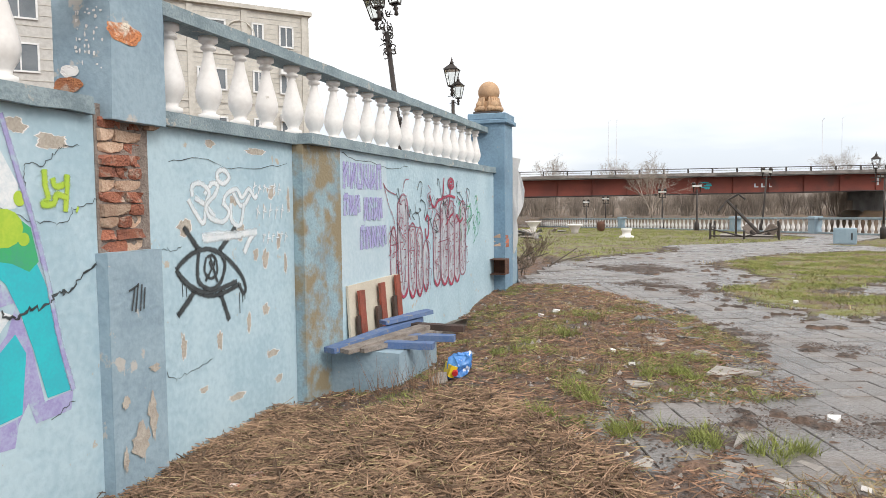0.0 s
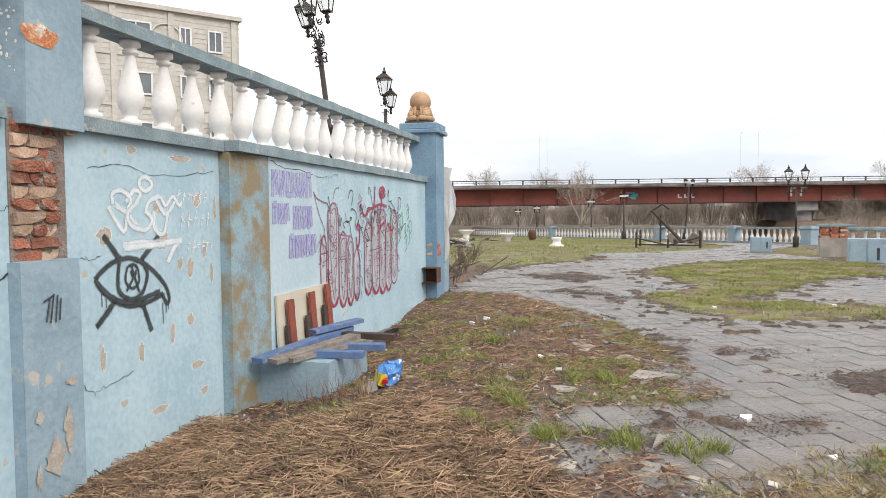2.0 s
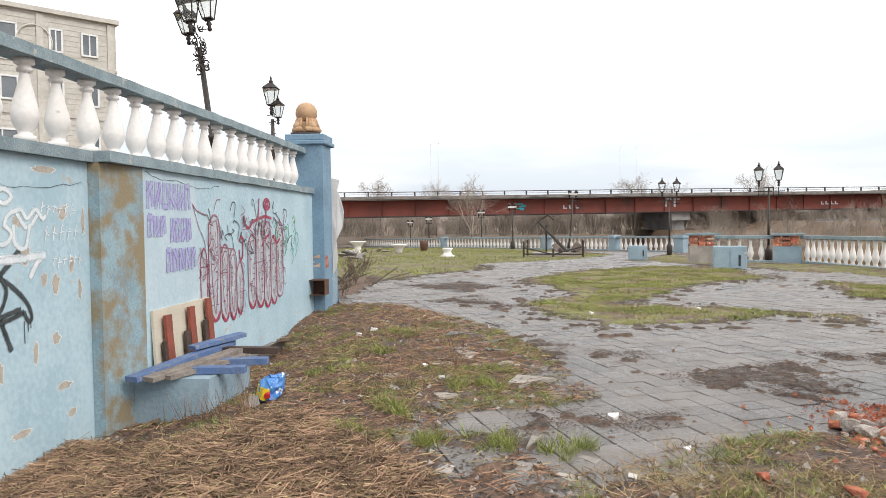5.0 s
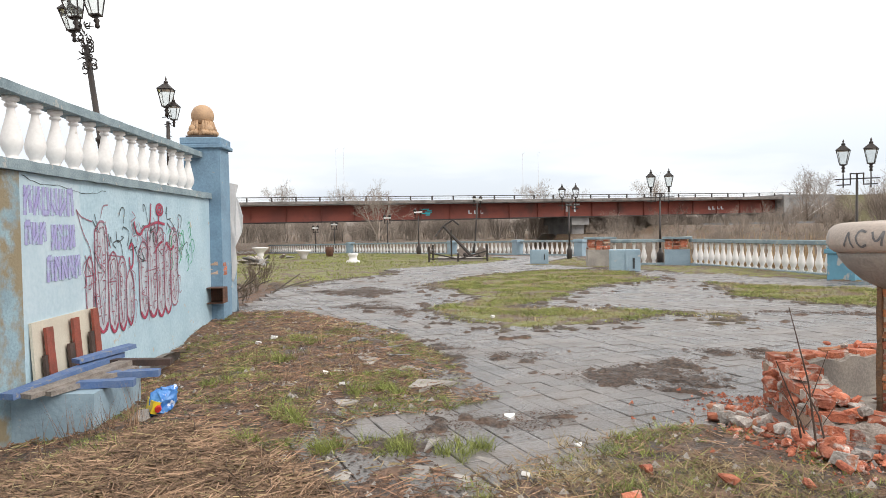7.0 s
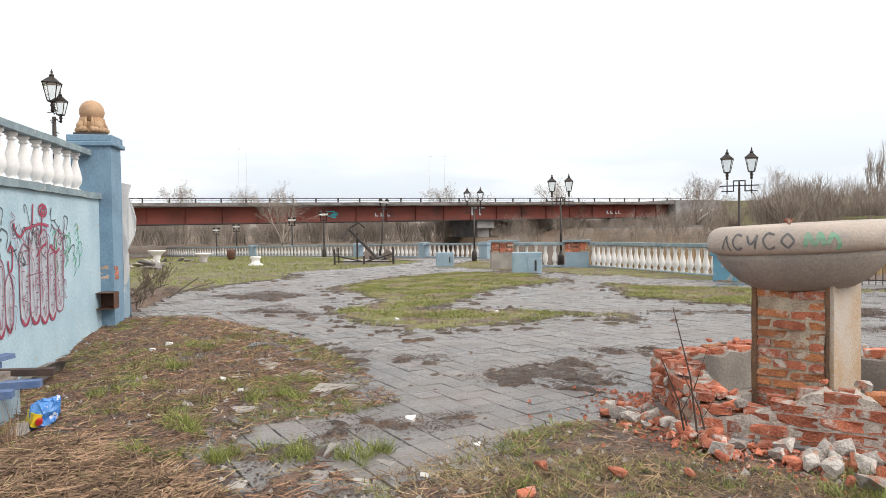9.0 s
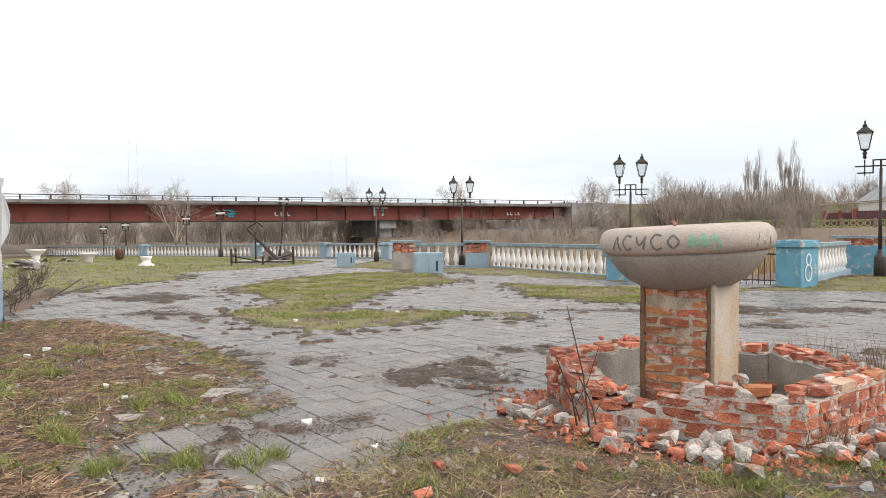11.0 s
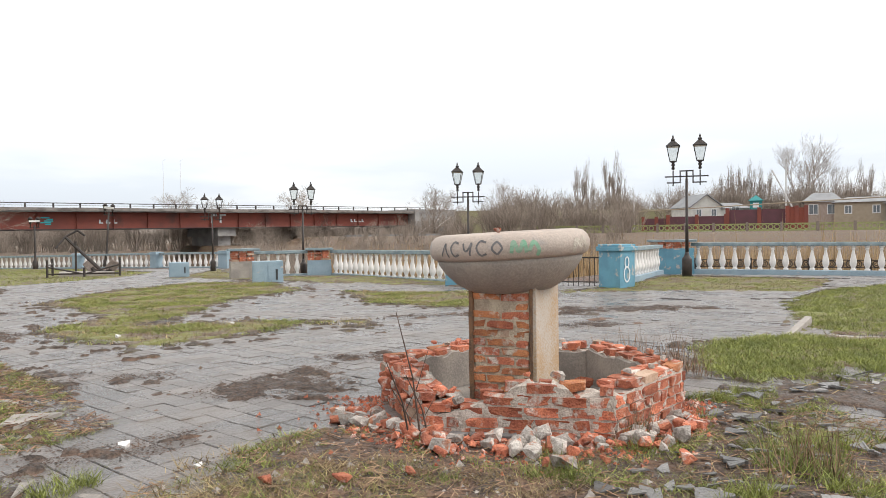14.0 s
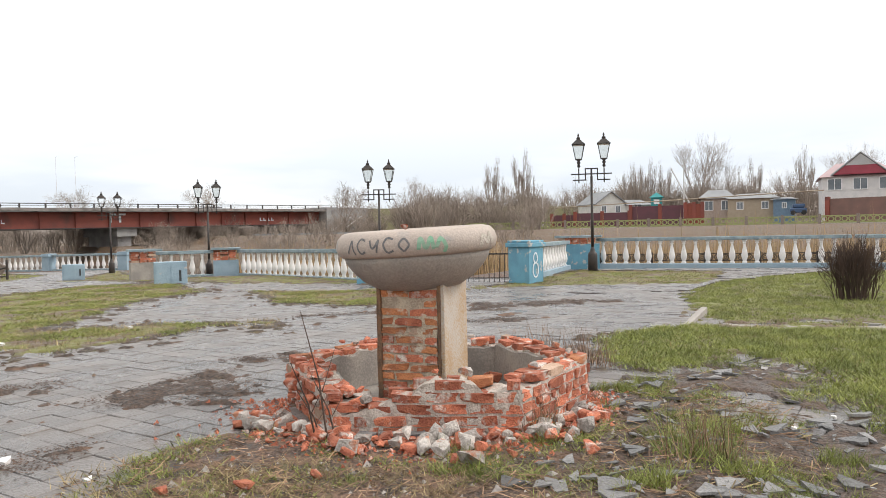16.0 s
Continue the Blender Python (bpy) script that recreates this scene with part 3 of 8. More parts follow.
def ragged_patch(fn, cy, cz, w, h, seed, material, label):
    """A spot of bare masonry where the render fell off."""
    b = bmesh.new()
    ring_ = [(0.5 + 0.5 * noise.noise((math.cos(q) * 1.7, math.sin(q) * 1.7, seed)), q) for q in [k_ * math.pi / 16 for k_ in range(32)]]
    edge_ = [b.verts.new(fn(cy + w / 2 * math.cos(q) * (0.65 + 0.6 * r_), cz + h / 2 * math.sin(q) * (0.65 + 0.6 * r_), 0.003)) for r_, q in ring_]
    inner = [b.verts.new(fn(cy + w / 2 * math.cos(q) * (0.45 + 0.4 * r_), cz + h / 2 * math.sin(q) * (0.45 + 0.4 * r_), 0.003 + 0.006 * noise.noise((q * 3, seed, 0)))) for r_, q in ring_]
    for k_ in range(32):
        b.faces.new((edge_[k_], edge_[(k_ + 1) % 32], inner[(k_ + 1) % 32], inner[k_]))
    b.faces.new(inner)
    part("bare_patch", b, material, pier, label)


SOUTH = lambda u, v_, o: (u, 3.018 - o, v_)
EAST = lambda u, v_, o: (-2.498 + o, u, v_)
ragged_patch(EAST, 3.13, 2.52, 0.30, 0.12, 3.0, M_BRICK_ORANGE, "patch of bare orange brick")
ragged_patch(SOUTH, -2.82, 2.215, 0.24, 0.10, 5.0, M_BRICK_ORANGE, "patch of bare orange brick")
ragged_patch(SOUTH, -2.80, 2.30, 0.16, 0.07, 8.0, M_WHITE, "flake of white undercoat")
for k_ in range(34):
    ragged_patch(SOUTH, R.uniform(-2.76, -2.54), 2.25 + 0.4 * R.random() ** 0.7, R.uniform(0.008, 0.024), R.uniform(0.008, 0.03), k_, M_WHITE, "white paint splash")

# pilaster with the sphere on lion paws
pil = thing("corner_pilaster", "tall blue rendered pilaster with stepped cap and chipped bricks", "pilaster")
bm = bmesh.new()
box(bm, -2.85, -2.25, 11.75, 12.35, -0.8, 2.9)
bmesh.ops.subdivide_edges(bm, edges=bm.edges[:], cuts=8)
rough_up(bm, 0.008, 4, 5)
part("shaft", bm, M_BLUE_DEEP, pil)
bm = bmesh.new()
box(bm, -2.93, -2.19, 11.69, 12.41, 2.88, 2.95)
box(bm, -2.90, -2.22, 11.72, 12.38, 2.95, 3.06)
part("cap", bm, M_BLUE_DEEP, pil, bevel=0.012)
bm = bmesh.new()
box(bm, -2.82, -2.36, 11.8, 12.3, 3.06, 3.10)
part("plinth", bm, M_DARKMETAL, pil)
for i in range(3):
    part("brick", brick_me, None, pil, m=pose(-2.304, 11.9, 0.78 + 0.075 * i, 0, 0, R.uniform(-4, 4)))
    part("brick", brick_pale, None, pil, m=pose(-2.45, 11.804, 0.80 + 0.075 * i, 0, 0, 90 + R.uniform(-4, 4)))
bm = bmesh.new()
box(bm, -2.70, -2.18, 11.45, 11.75, 0.30, 0.56)
bmesh.ops.delete(bm, geom=[f for f in bm.faces if f.normal.y < -0.9], context="FACES")
bmesh.ops.solidify(bm, geom=bm.faces[:], thickness=0.01)
tagged(part("junction_box", bm, M_RUST), "rusty open metal junction box fixed to the blue pilaster", "metal box")
orb = bmesh.new()
bmesh.ops.create_uvsphere(orb, u_segments=28, v_segments=18, radius=0.19, matrix=Matrix.Translation((-2.6, 12.05, 3.46)))
for i in range(4):
    a = math.pi / 4 + i * math.pi / 2
    for j in range(-2, 3):
        aa = a + j * 0.24
        bmesh.ops.create_uvsphere(orb, u_segments=10, v_segments=8, radius=0.05, matrix=Matrix.Translation((-2.6 + 0.21 * math.cos(aa), 12.05 + 0.21 * math.sin(aa), 3.16)) @ Matrix.Diagonal((1, 1, 1.0, 1)))
        rod(orb, (-2.6 + 0.20 * math.cos(aa), 12.05 + 0.20 * math.sin(aa), 3.17), (-2.6 + 0.165 * math.cos(aa), 12.05 + 0.165 * math.sin(aa), 3.36), 0.035, 0.02, 6)
    bmesh.ops.create_uvsphere(orb, u_segments=10, v_segments=8, radius=0.085, matrix=Matrix.Translation((-2.6 + 0.17 * math.cos(a), 12.05 + 0.17 * math.sin(a), 3.22)))
lathe(orb, [(0.19, 3.10), (0.20, 3.14), (0.15, 3.20), (0.15, 3.3)], 20, None, -2.6, 12.05)
for f in orb.faces:
    f.smooth = True
tagged(part("stone_ball", orb, M_GOLD), "ochre painted ball ornament on paw feet", "ornament")

# broken white volute behind the pilaster
bm = bmesh.new()
pts = [(-2.35, 2.35), (-2.14, 2.30), (-2.18, 2.10), (-2.06, 1.75), (-2.10, 1.45), (-2.2, 1.2), (-2.17, 0.9), (-2.25, 0.6), (-2.35, 0.6)]
f = bm.faces.new([bm.verts.new((x, 12.5, z)) for x, z in pts])
bmesh.ops.solidify(bm, geom=[f], thickness=0.35)
bmesh.ops.subdivide_edges(bm, edges=bm.edges[:], cuts=3)
rough_up(bm, 0.03, 4, 4)
tagged(part("volute_fragment", bm, M_WHITE), "broken white plaster volute on the wall end", "volute")
bm = bmesh.new()
box(bm, -4.0, -2.35, 12.35, 13.2, -0.9, 0.75)
bmesh.ops.subdivide_edges(bm, edges=bm.edges[:], cuts=4)
rough_up(bm, 0.04, 4, 3)
tagged(part("wall_stub", bm, M_BLUE_DARK), "broken blue wall stub behind the pilaster", "wall", kind="structure")

# ---- fountain ----
BRICKS = [brick_mesh(60 + i, M_BRICK) for i in range(5)] + [brick_mesh(70 + i, M_BRICK_ORANGE) for i in range(2)] + [brick_mesh(80, M_BRICK_PALE)]
FC = Vector((4.78, 4.48, 0))
BC = FC + Vector((-0.09, 0.06, 0))
fountain = thing("fountain_basin", "hexagonal crumbling red brick fountain basin", "fountain", pose(FC.x, FC.y, 0))
HEX = [(1.33 * math.cos(math.radians(q)), 1.33 * math.sin(math.radians(q))) for q in (197, 261, 318, 17, 77, 137)]
COURSE = 0.083


def wall_top(i, s):
    """Height in courses of the ruined basin wall, s metres along side i."""
    ragged = 0.55 * noise.noise((s * 4.0, i * 7.3, 2.0)) + 0.35 * noise.noise((s * 11.0, i * 3.1, 6.0))
    if i == 0:
        base = float(np.interp(s, [0, 0.1, 0.22, 0.45, 0.62, 0.66, 1.08, 1.12, 1.33], [3.4, 2.8, 2.8, 3.7, 4.0, 5.3, 5.3, 4.5, 4.6]))
        return base + 0.5 * ragged
    if i == 5:
        return float(np.interp(s, [0, 0.6, 1.0, 1.33], [4.9, 4.6, 4.5, 4.0])) + ragged
    if i == 1:
        return float(np.interp(s, [0, 0.25, 0.4, 1.33], [4.3, 4.4, 5.0, 5.1])) + 0.6 * ragged
    return (5.0 if i != 3 else 4.7) + 0.8 * ragged


for i in range(6):
    a, b = Vector(HEX[i]), Vector(HEX[(i + 1) % 6])
    d = (b - a).normalized()
    nrm = Vector((d.y, -d.x))
    ang = math.degrees(math.atan2(d.y, d.x)) - 90
    length = (b - a).length
    # mortar body, its top following the ruin
    bm = bmesh.new()
    cols = 26
    rows_ = []
    for q in range(cols + 1):
        s = length * q / cols
        top = COURSE * max(0.5, wall_top(i, s) - 0.72) + 0.01
        inset = 0.15 * (1 - 2 * q / cols)
        o = a + d * s - nrm * 0.017
        n_ = a + d * (s + inset) - nrm * 0.262
        m1, m2 = o.lerp(n_, 0.33), o.lerp(n_, 0.66)
        zs = [top + 0.03 * noise.noise((s * 12, w_ * 5.0, i)) for w_ in range(4)]
        rows_.append([bm.verts.new((p.x, p.y, z)) for p, z in ((o, -0.25), (o, top * 0.5), (o, zs[0]), (m1, zs[1]), (m2, zs[2]), (n_, zs[3]), (n_, -0.25))])
    for p, q in zip(rows_, rows_[1:]):
        for w_ in range(6):
            bm.faces.new((p[w_], q[w_], q[w_ + 1], p[w_ + 1]))
    rough_up(bm, 0.007, i, 16)
    part("mortar_core", bm, M_MORTAR, fountain, "crumbly pale mortar core")
    # inner render, gone where the wall has fallen
    bm = bmesh.new()
    rows_ = []
    for q in range(19):
        s = length * q / 18
        inset = 0.15 * (1 - 2 * q / 18)
        p0_, p1_ = a + d * (s + inset) - nrm * 0.26, a + d * (s + inset * 1.12) - nrm * 0.29
        top = COURSE * max(0.4, wall_top(i, s) - 0.7) + 0.012 * noise.noise((s * 9, i, 0))
        rows_.append([bm.verts.new((p.x, p.y, z)) for p, z in ((p0_, -0.25), (p0_, top), (p1_, top - 0.006), (p1_, -0.25))])
    for p, q in zip(rows_, rows_[1:]):
        for w_ in range(3):
            bm.faces.new((p[w_], q[w_], q[w_ + 1], p[w_ + 1]))
    part("inner_render", bm, M_CONC, fountain, "smooth grey cement lining")
    for c in range(6):
        z = 0.040 + COURSE * c
        for wythe in (0, 1):
            s = -0.06 if (c + wythe) % 2 else 0.0
            while s < length - 0.03:
                L = 0.118 if R.random() < 0.14 else 0.238
                s0, s1 = max(s, 0.0 if wythe == 0 else 0.13), min(s + L, length if wythe == 0 else length - 0.13)
                s += L + 0.020
                if s1 - s0 < 0.06:
                    continue
                mid = (s0 + s1) / 2
                over = wall_top(i, mid) - c
                if over < 0.55 or (wythe and c < 2 and over > 2):
                    continue
                worn = over < 1.5
                p = a + d * mid - nrm * (0.062 + 0.128 * wythe + R.uniform(-0.008, 0.008) + (R.uniform(0, 0.02) if worn else 0))
                jig = 4 if worn else 1.5
                part("brick", R.choice(BRICKS[:5] if R.random() < 0.62 else BRICKS), None, fountain, m=pose(p.x, p.y, z + R.uniform(-0.004, 0.004), R.uniform(-jig, jig), R.uniform(-jig, jig), ang + R.uniform(-jig, jig)) @ Matrix.Diagonal((1, (s1 - s0) / 0.244 * (R.uniform(0.7, 1.0) if worn else 1), R.uniform(0.75, 1.0) if worn else 1.0, 1)))
# grey footing stones under the fallen corner
for s, w_ in ((0.06, 0.16), (0.24, 0.13), (0.41, 0.17), (0.58, 0.13)):
    a, b = Vector(HEX[0]), Vector(HEX[1])
    p = a.lerp(b, s / 1.33) + Vector((0.02, -0.035))
    bm = bmesh.new()
    box(bm, -w_ / 2, w_ / 2, -0.05, 0.05, -0.06, 0.055, pose(0, 0, 0, R.uniform(-4, 4), 0, 0))
    bmesh.ops.subdivide_edges(bm, edges=bm.edges[:], cuts=2)
    rough_up(bm, 0.02, s * 9, 12)
    part("footing_stone", bm, M_SLATE, fountain, "grey footing stone", m=pose(p.x, p.y, 0.0, 0, 0, math.degrees(math.atan2(b.y - a.y, b.x - a.x))))
bm = bmesh.new()
poly_prism(bm, [(x * 0.8, y * 0.8) for x, y in HEX], -0.3, 0.02)
bmesh.ops.subdivide_edges(bm, edges=bm.edges[:], cuts=6)
rough_up(bm, 0.02, 3, 5)
part("basin_floor", bm, M_CONC, fountain)

ped = thing("fountain_pedestal", "square fountain pedestal, three sides bare brick and one rusty rendered side", "pedestal", pose(BC.x, BC.y, 0, 0, 0, 0))
PA = 31.0
bm = bmesh.new()
box(bm, -0.262, 0.262, -0.262, 0.262, -0.1, 1.06, pose(0, 0, 0, 0, 0, PA))
bmesh.ops.subdivide_edges(bm, edges=bm.edges[:], cuts=14)
rough_up(bm, 0.010, 5, 12)
part("core", bm, M_MORTAR_CREAM, ped, "thick cream mortar smeared over the joints")
for c in range(13):
    z = 0.04 + 0.077 * c
    for face in range(4):
        s = -0.268
        seq = R.choice(((0.27, 0.265), (0.25, 0.13, 0.155), (0.26, 0.14, 0.13))) if (c + face) % 2 else R.choice(((0.135, 0.265, 0.135), (0.15, 0.25, 0.13), (0.12, 0.15, 0.26)))
        for L in seq:
            mm = pose(0, 0, 0, 0, 0, PA + 90 * face) @ pose(s + L / 2, -0.218 + R.uniform(-0.012, 0.006), z, R.uniform(-2, 2), 0, 90 + R.uniform(-2, 2)) @ Matrix.Diagonal((1, (L - 0.026) / 0.244, 0.86, 1))
            if face != 0 and not (c > 10 and R.random() < 0.6):
                part("brick", R.choice(BRICKS[5:7] + BRICKS[3:8]), None, ped, m=mm)
            s += L
bm = bmesh.new()
box(bm, -0.262, 0.285, -0.315, -0.262, -0.1, 1.06, pose(0, 0, 0, 0, 0, PA))
bmesh.ops.subdivide_edges(bm, edges=bm.edges[:], cuts=4)
rough_up(bm, 0.008, 2, 8)
part("render_slab", bm, M_RENDER_POST, ped, "rust-stained render slab")
for x0, x1, y0, y1, sd in ((-0.288, -0.262, 0.25, 0.288, 2), (-0.280, -0.262, -0.285, -0.262, 6)):
    bm = bmesh.new()
    box(bm, x0, x1, y0, y1, -0.1, 1.04, pose(0, 0, 0, 0, 0, PA))
    bmesh.ops.subdivide_edges(bm, edges=bm.edges[:], cuts=9)
    rough_up(bm, 0.010, sd, 11)
    part("render_edge", bm, M_RUST_RENDER, ped, "strip of rusty brown render left on the corner")

bowl = thing("fountain_bowl", "large pinkish-grey concrete fountain bowl, scrawled and peeling, on the brick pedestal", "bowl", pose(BC.x + 0.03, BC.y - 0.02, 0, -1.0, -2.5, 0))
bm = bmesh.new()
lathe(bm, [(0.28, 1.0), (0.36, 1.015), (0.47, 1.08), (0.56, 1.17), (0.615, 1.25), (0.63, 1.30), (0.55, 1.33)], 56)
part("cup", bm, M_BOWL_GREY, bowl)
bm = bmesh.new()
prof = [(0.50, 1.30), (0.642, 1.298), (0.672, 1.32), (0.690, 1.365), (0.690, 1.41), (0.672, 1.46), (0.635, 1.495), (0.58, 1.51), (0.52, 1.50), (0.47, 1.47), (0.44, 1.40), (0.40, 1.36), (0.05, 1.34)]
lathe(bm, prof, 64)
part("rim", bm, M_BOWL, bowl)

# ---- river balustrades ----
def balustrade(p0, p1, label, height=0.95, pitch=0.42, far=True, posts=()):
    p0, p1 = Vector((*p0, 0)), Vector((*p1, 0))
    d = p1 - p0
    ang = math.degrees(math.atan2(d.y, d.x))
    z0, z1 = ground_z(p0.x, p0.y), ground_z(p1.x, p1.y)
    t = thing("balustrade", label, "balustrade", pose(p0.x, p0.y, z0, 0, 0, ang), "river balustrades")
    L = d.length
    slope = (z1 - z0) / L
    tilt = pose(0, 0, 0, 0, -math.degrees(math.atan(slope)), 0)
    bz = 0.18 if p0.y < 20 else 0.09
    bm = bmesh.new()
    box(bm, 0, L, -0.16, 0.16, -0.4, bz)
    part("base_beam", bm, M_BLUE_DARK if p0.y < 20 else M_CAP, t, m=tilt, bevel=0.01)
    bm = bmesh.new()
    box(bm, 0, L, -0.14, 0.14, height - 0.12, height)
    part("handrail", bm, M_CAP, t, "grey-blue concrete handrail", m=tilt, bevel=0.012)
    s = pitch * 0.6
    sc = (height - 0.12 - bz) / 0.60
    while s < L - 0.1:
        part("baluster", baluster_far if far else baluster_me, None, t, m=pose(s, 0, bz + slope * s) @ Matrix.Diagonal((1.12, 1.12, sc, 1)))
        s += pitch
    return t


balustrade((-14.0, 78.5), (-4.4, 65.5), "white baluster railing along the far river edge", 0.9, 0.48)
balustrade((-4.0, 64.9), (4.1, 53.8), "white baluster railing along the far river edge", 0.92, 0.48)
balustrade((4.6, 53.2), (8.1, 47.3), "white baluster railing along the far river edge", 0.95, 0.46)
balustrade((8.5, 46.7), (11.0, 42.3), "white baluster railing along the far river edge", 0.95, 0.46)
balustrade((8.5, 26.3), (10.5, 25.9), "white baluster railing between two crumbling brick posts", 0.98, 0.36)
balustrade((11.4, 25.5), (12.3, 17.6), "white baluster railing with a grey rail by the river", 0.98, 0.37)
balustrade((15.4, 14.2), (20.2, 17.2), "short white baluster railing beside the blue post", 1.05, 0.42)
balustrade((21.6, 17.0), (26.4, 10.2), "white baluster railing with blue-grey rail by the river", 1.12, 0.40, False)
balustrade((26.5, 10.1), (33.0, 0.5), "white baluster railing with blue-grey rail by the river", 1.12, 0.40)


def post(x, y, w, h, rz, material, label, cap=True, bricks=0, d=None):
    d = d or w
    t = thing("railing_post", label, "post", pose(x, y, ground_z(x, y), 0, 0, rz), "balustrade posts")
    bm = bmesh.new()
    box(bm, -w / 2, w / 2, -d / 2, d / 2, -0.4, h)
    bmesh.ops.subdivide_edges(bm, edges=bm.edges[:], cuts=4)
    rough_up(bm, 0.012, x, 5)
    part("shaft", bm, material, t)
    if cap:
        bm = bmesh.new()
        box(bm, -w / 2 - 0.06, w / 2 + 0.06, -d / 2 - 0.06, d / 2 + 0.06, h - 0.12, h + 0.0)
        box(bm, -w / 2 - 0.02, w / 2 + 0.02, -d / 2 - 0.02, d / 2 + 0.02, h, h + 0.06)
        part("cap", bm, material, t, bevel=0.012)
    z = h + 0.035
    for c in range(bricks):
        for i in range(int(w / 0.26)):
            for j in range(2):
                if R.random() < 0.9:
                    part("brick", brick_pale if R.random() < 0.2 else brick_me, None, t, m=pose(-w / 2 + 0.14 + 0.27 * i + R.uniform(-0.02, 0.02), (j - 0.5) * (d - 0.14), z, 0, 0, 90 + R.uniform(-6, 6)) @ Matrix.Diagonal((1.2, 1, 1, 1)))
        z += 0.075
    if bricks:
        bm = bmesh.new()
        box(bm, -w / 2 - 0.08, w / 2 + 0.08, -d / 2 - 0.05, d / 2 + 0.05, z - 0.03, z + 0.045)
        bmesh.ops.subdivide_edges(bm, edges=bm.edges[:], cuts=3)
        rough_up(bm, 0.02, x, 4)
        part("coping", bm, M_CAP, t, "cracked concrete coping")
    return t


post(14.85, 13.75, 0.68, 1.10, 12, M_BLUE_BRIGHT, "bright blue square post with a cap and a white painted mark")
post(11.95, 16.95, 0.72, 0.80, 25, M_BLUE_BRIGHT, "bright blue square post with a white painted mark", True)
post(20.95, 17.3, 1.5, 0.92, -50, M_BLUE_BRIGHT, "blue pier topped with loose red bricks", False, 3, 0.6)
post(8.0, 25.7, 0.95, 0.62, -8, M_CONC, "crumbling post of broken brick, render and graffiti", False, 5, 0.6)
post(10.95, 25.8, 0.9, 0.6, -20, M_BLUE_DARK, "crumbling brick post with a blue rendered foot", False, 5, 0.6)
post(11.3, 41.6, 0.7, 0.95, 30, M_BLUE_DARK, "plain blue post in the far railing")
post(8.3, 47.0, 0.55, 0.95, 30, M_BLUE_DARK, "plain blue post in the far railing")
post(4.35, 53.5, 0.55, 0.95, 30, M_BLUE_DARK, "plain blue post in the far railing")
post(-4.2, 65.2, 0.55, 0.95, 30, M_BLUE_DARK, "plain blue post in the far railing")

# iron railing by the steps
gate = thing("iron_railing", "low black iron railing between the two blue posts", "railing", pose(12.5, 16.6, 0.0, 0, 0, -52))
bm = bmesh.new()
box(bm, 0, 3.3, -0.02, 0.02, 0.78, 0.82)
box(bm, 0, 3.3, -0.02, 0.02, 0.12, 0.15)
part("rail", bm, M_IRON, gate)
for i in range(23):
    bm = bmesh.new()
    rod(bm, (0.07 + i * 0.145, 0, -0.2), (0.07 + i * 0.145, 0, 0.78), 0.011, None, 5)
    part("bar", bm, M_IRON, gate)
bm = bmesh.new()
box(bm, 1.4, 1.5, -0.05, 0.05, -0.3, 0.85)
part("iron_post", bm, M_IRON, gate)


# cast-iron ring railing beyond the river balustrade
ring_bm = bmesh.new()
for i in range(10):
    a0, a1 = 2 * math.pi * i / 10, 2 * math.pi * (i + 1) / 10
    rod(ring_bm, (0.11 * math.cos(a0), 0, 0.11 * math.sin(a0)), (0.11 * math.cos(a1), 0, 0.11 * math.sin(a1)), 0.02, None, 4)
    rod(ring_bm, (0.05 * math.cos(a0), 0, 0.05 * math.sin(a0)), (0.05 * math.cos(a1), 0, 0.05 * math.sin(a1)), 0.015, None, 4)
ring_me = mesh_of("ring", ring_bm, M_IRON)
for (ax, ay), (bx, by) in (((22.9, 17.9), (27.7, 11.1)), ((27.7, 11.1), (34.2, 1.5))):
    L = math.hypot(bx - ax, by - ay)
    lr = thing("iron_railing", "low dark cast-iron ring railing beyond the balustrade", "railing", pose(ax, ay, 0.27, 0, 0, math.degrees(math.atan2(by - ay, bx - ax))), "ring railings")
    for z in (-0.14, 0.12):
        bm = bmesh.new()
        box(bm, 0, L, -0.02, 0.02, z, z + 0.03)
        part("rail", bm, M_IRON, lr)
    s = 0.2
    while s < L:
        part("ring", ring_me, None, lr, m=pose(s, 0, 0.0))
        s += 0.27
    s = 0.0
    while s < L:
        bm = bmesh.new()
        box(bm, s - 0.04, s + 0.04, -0.04, 0.04, -1.8, 0.2)
        part("iron_post", bm, M_IRON, lr)
        s += 1.9


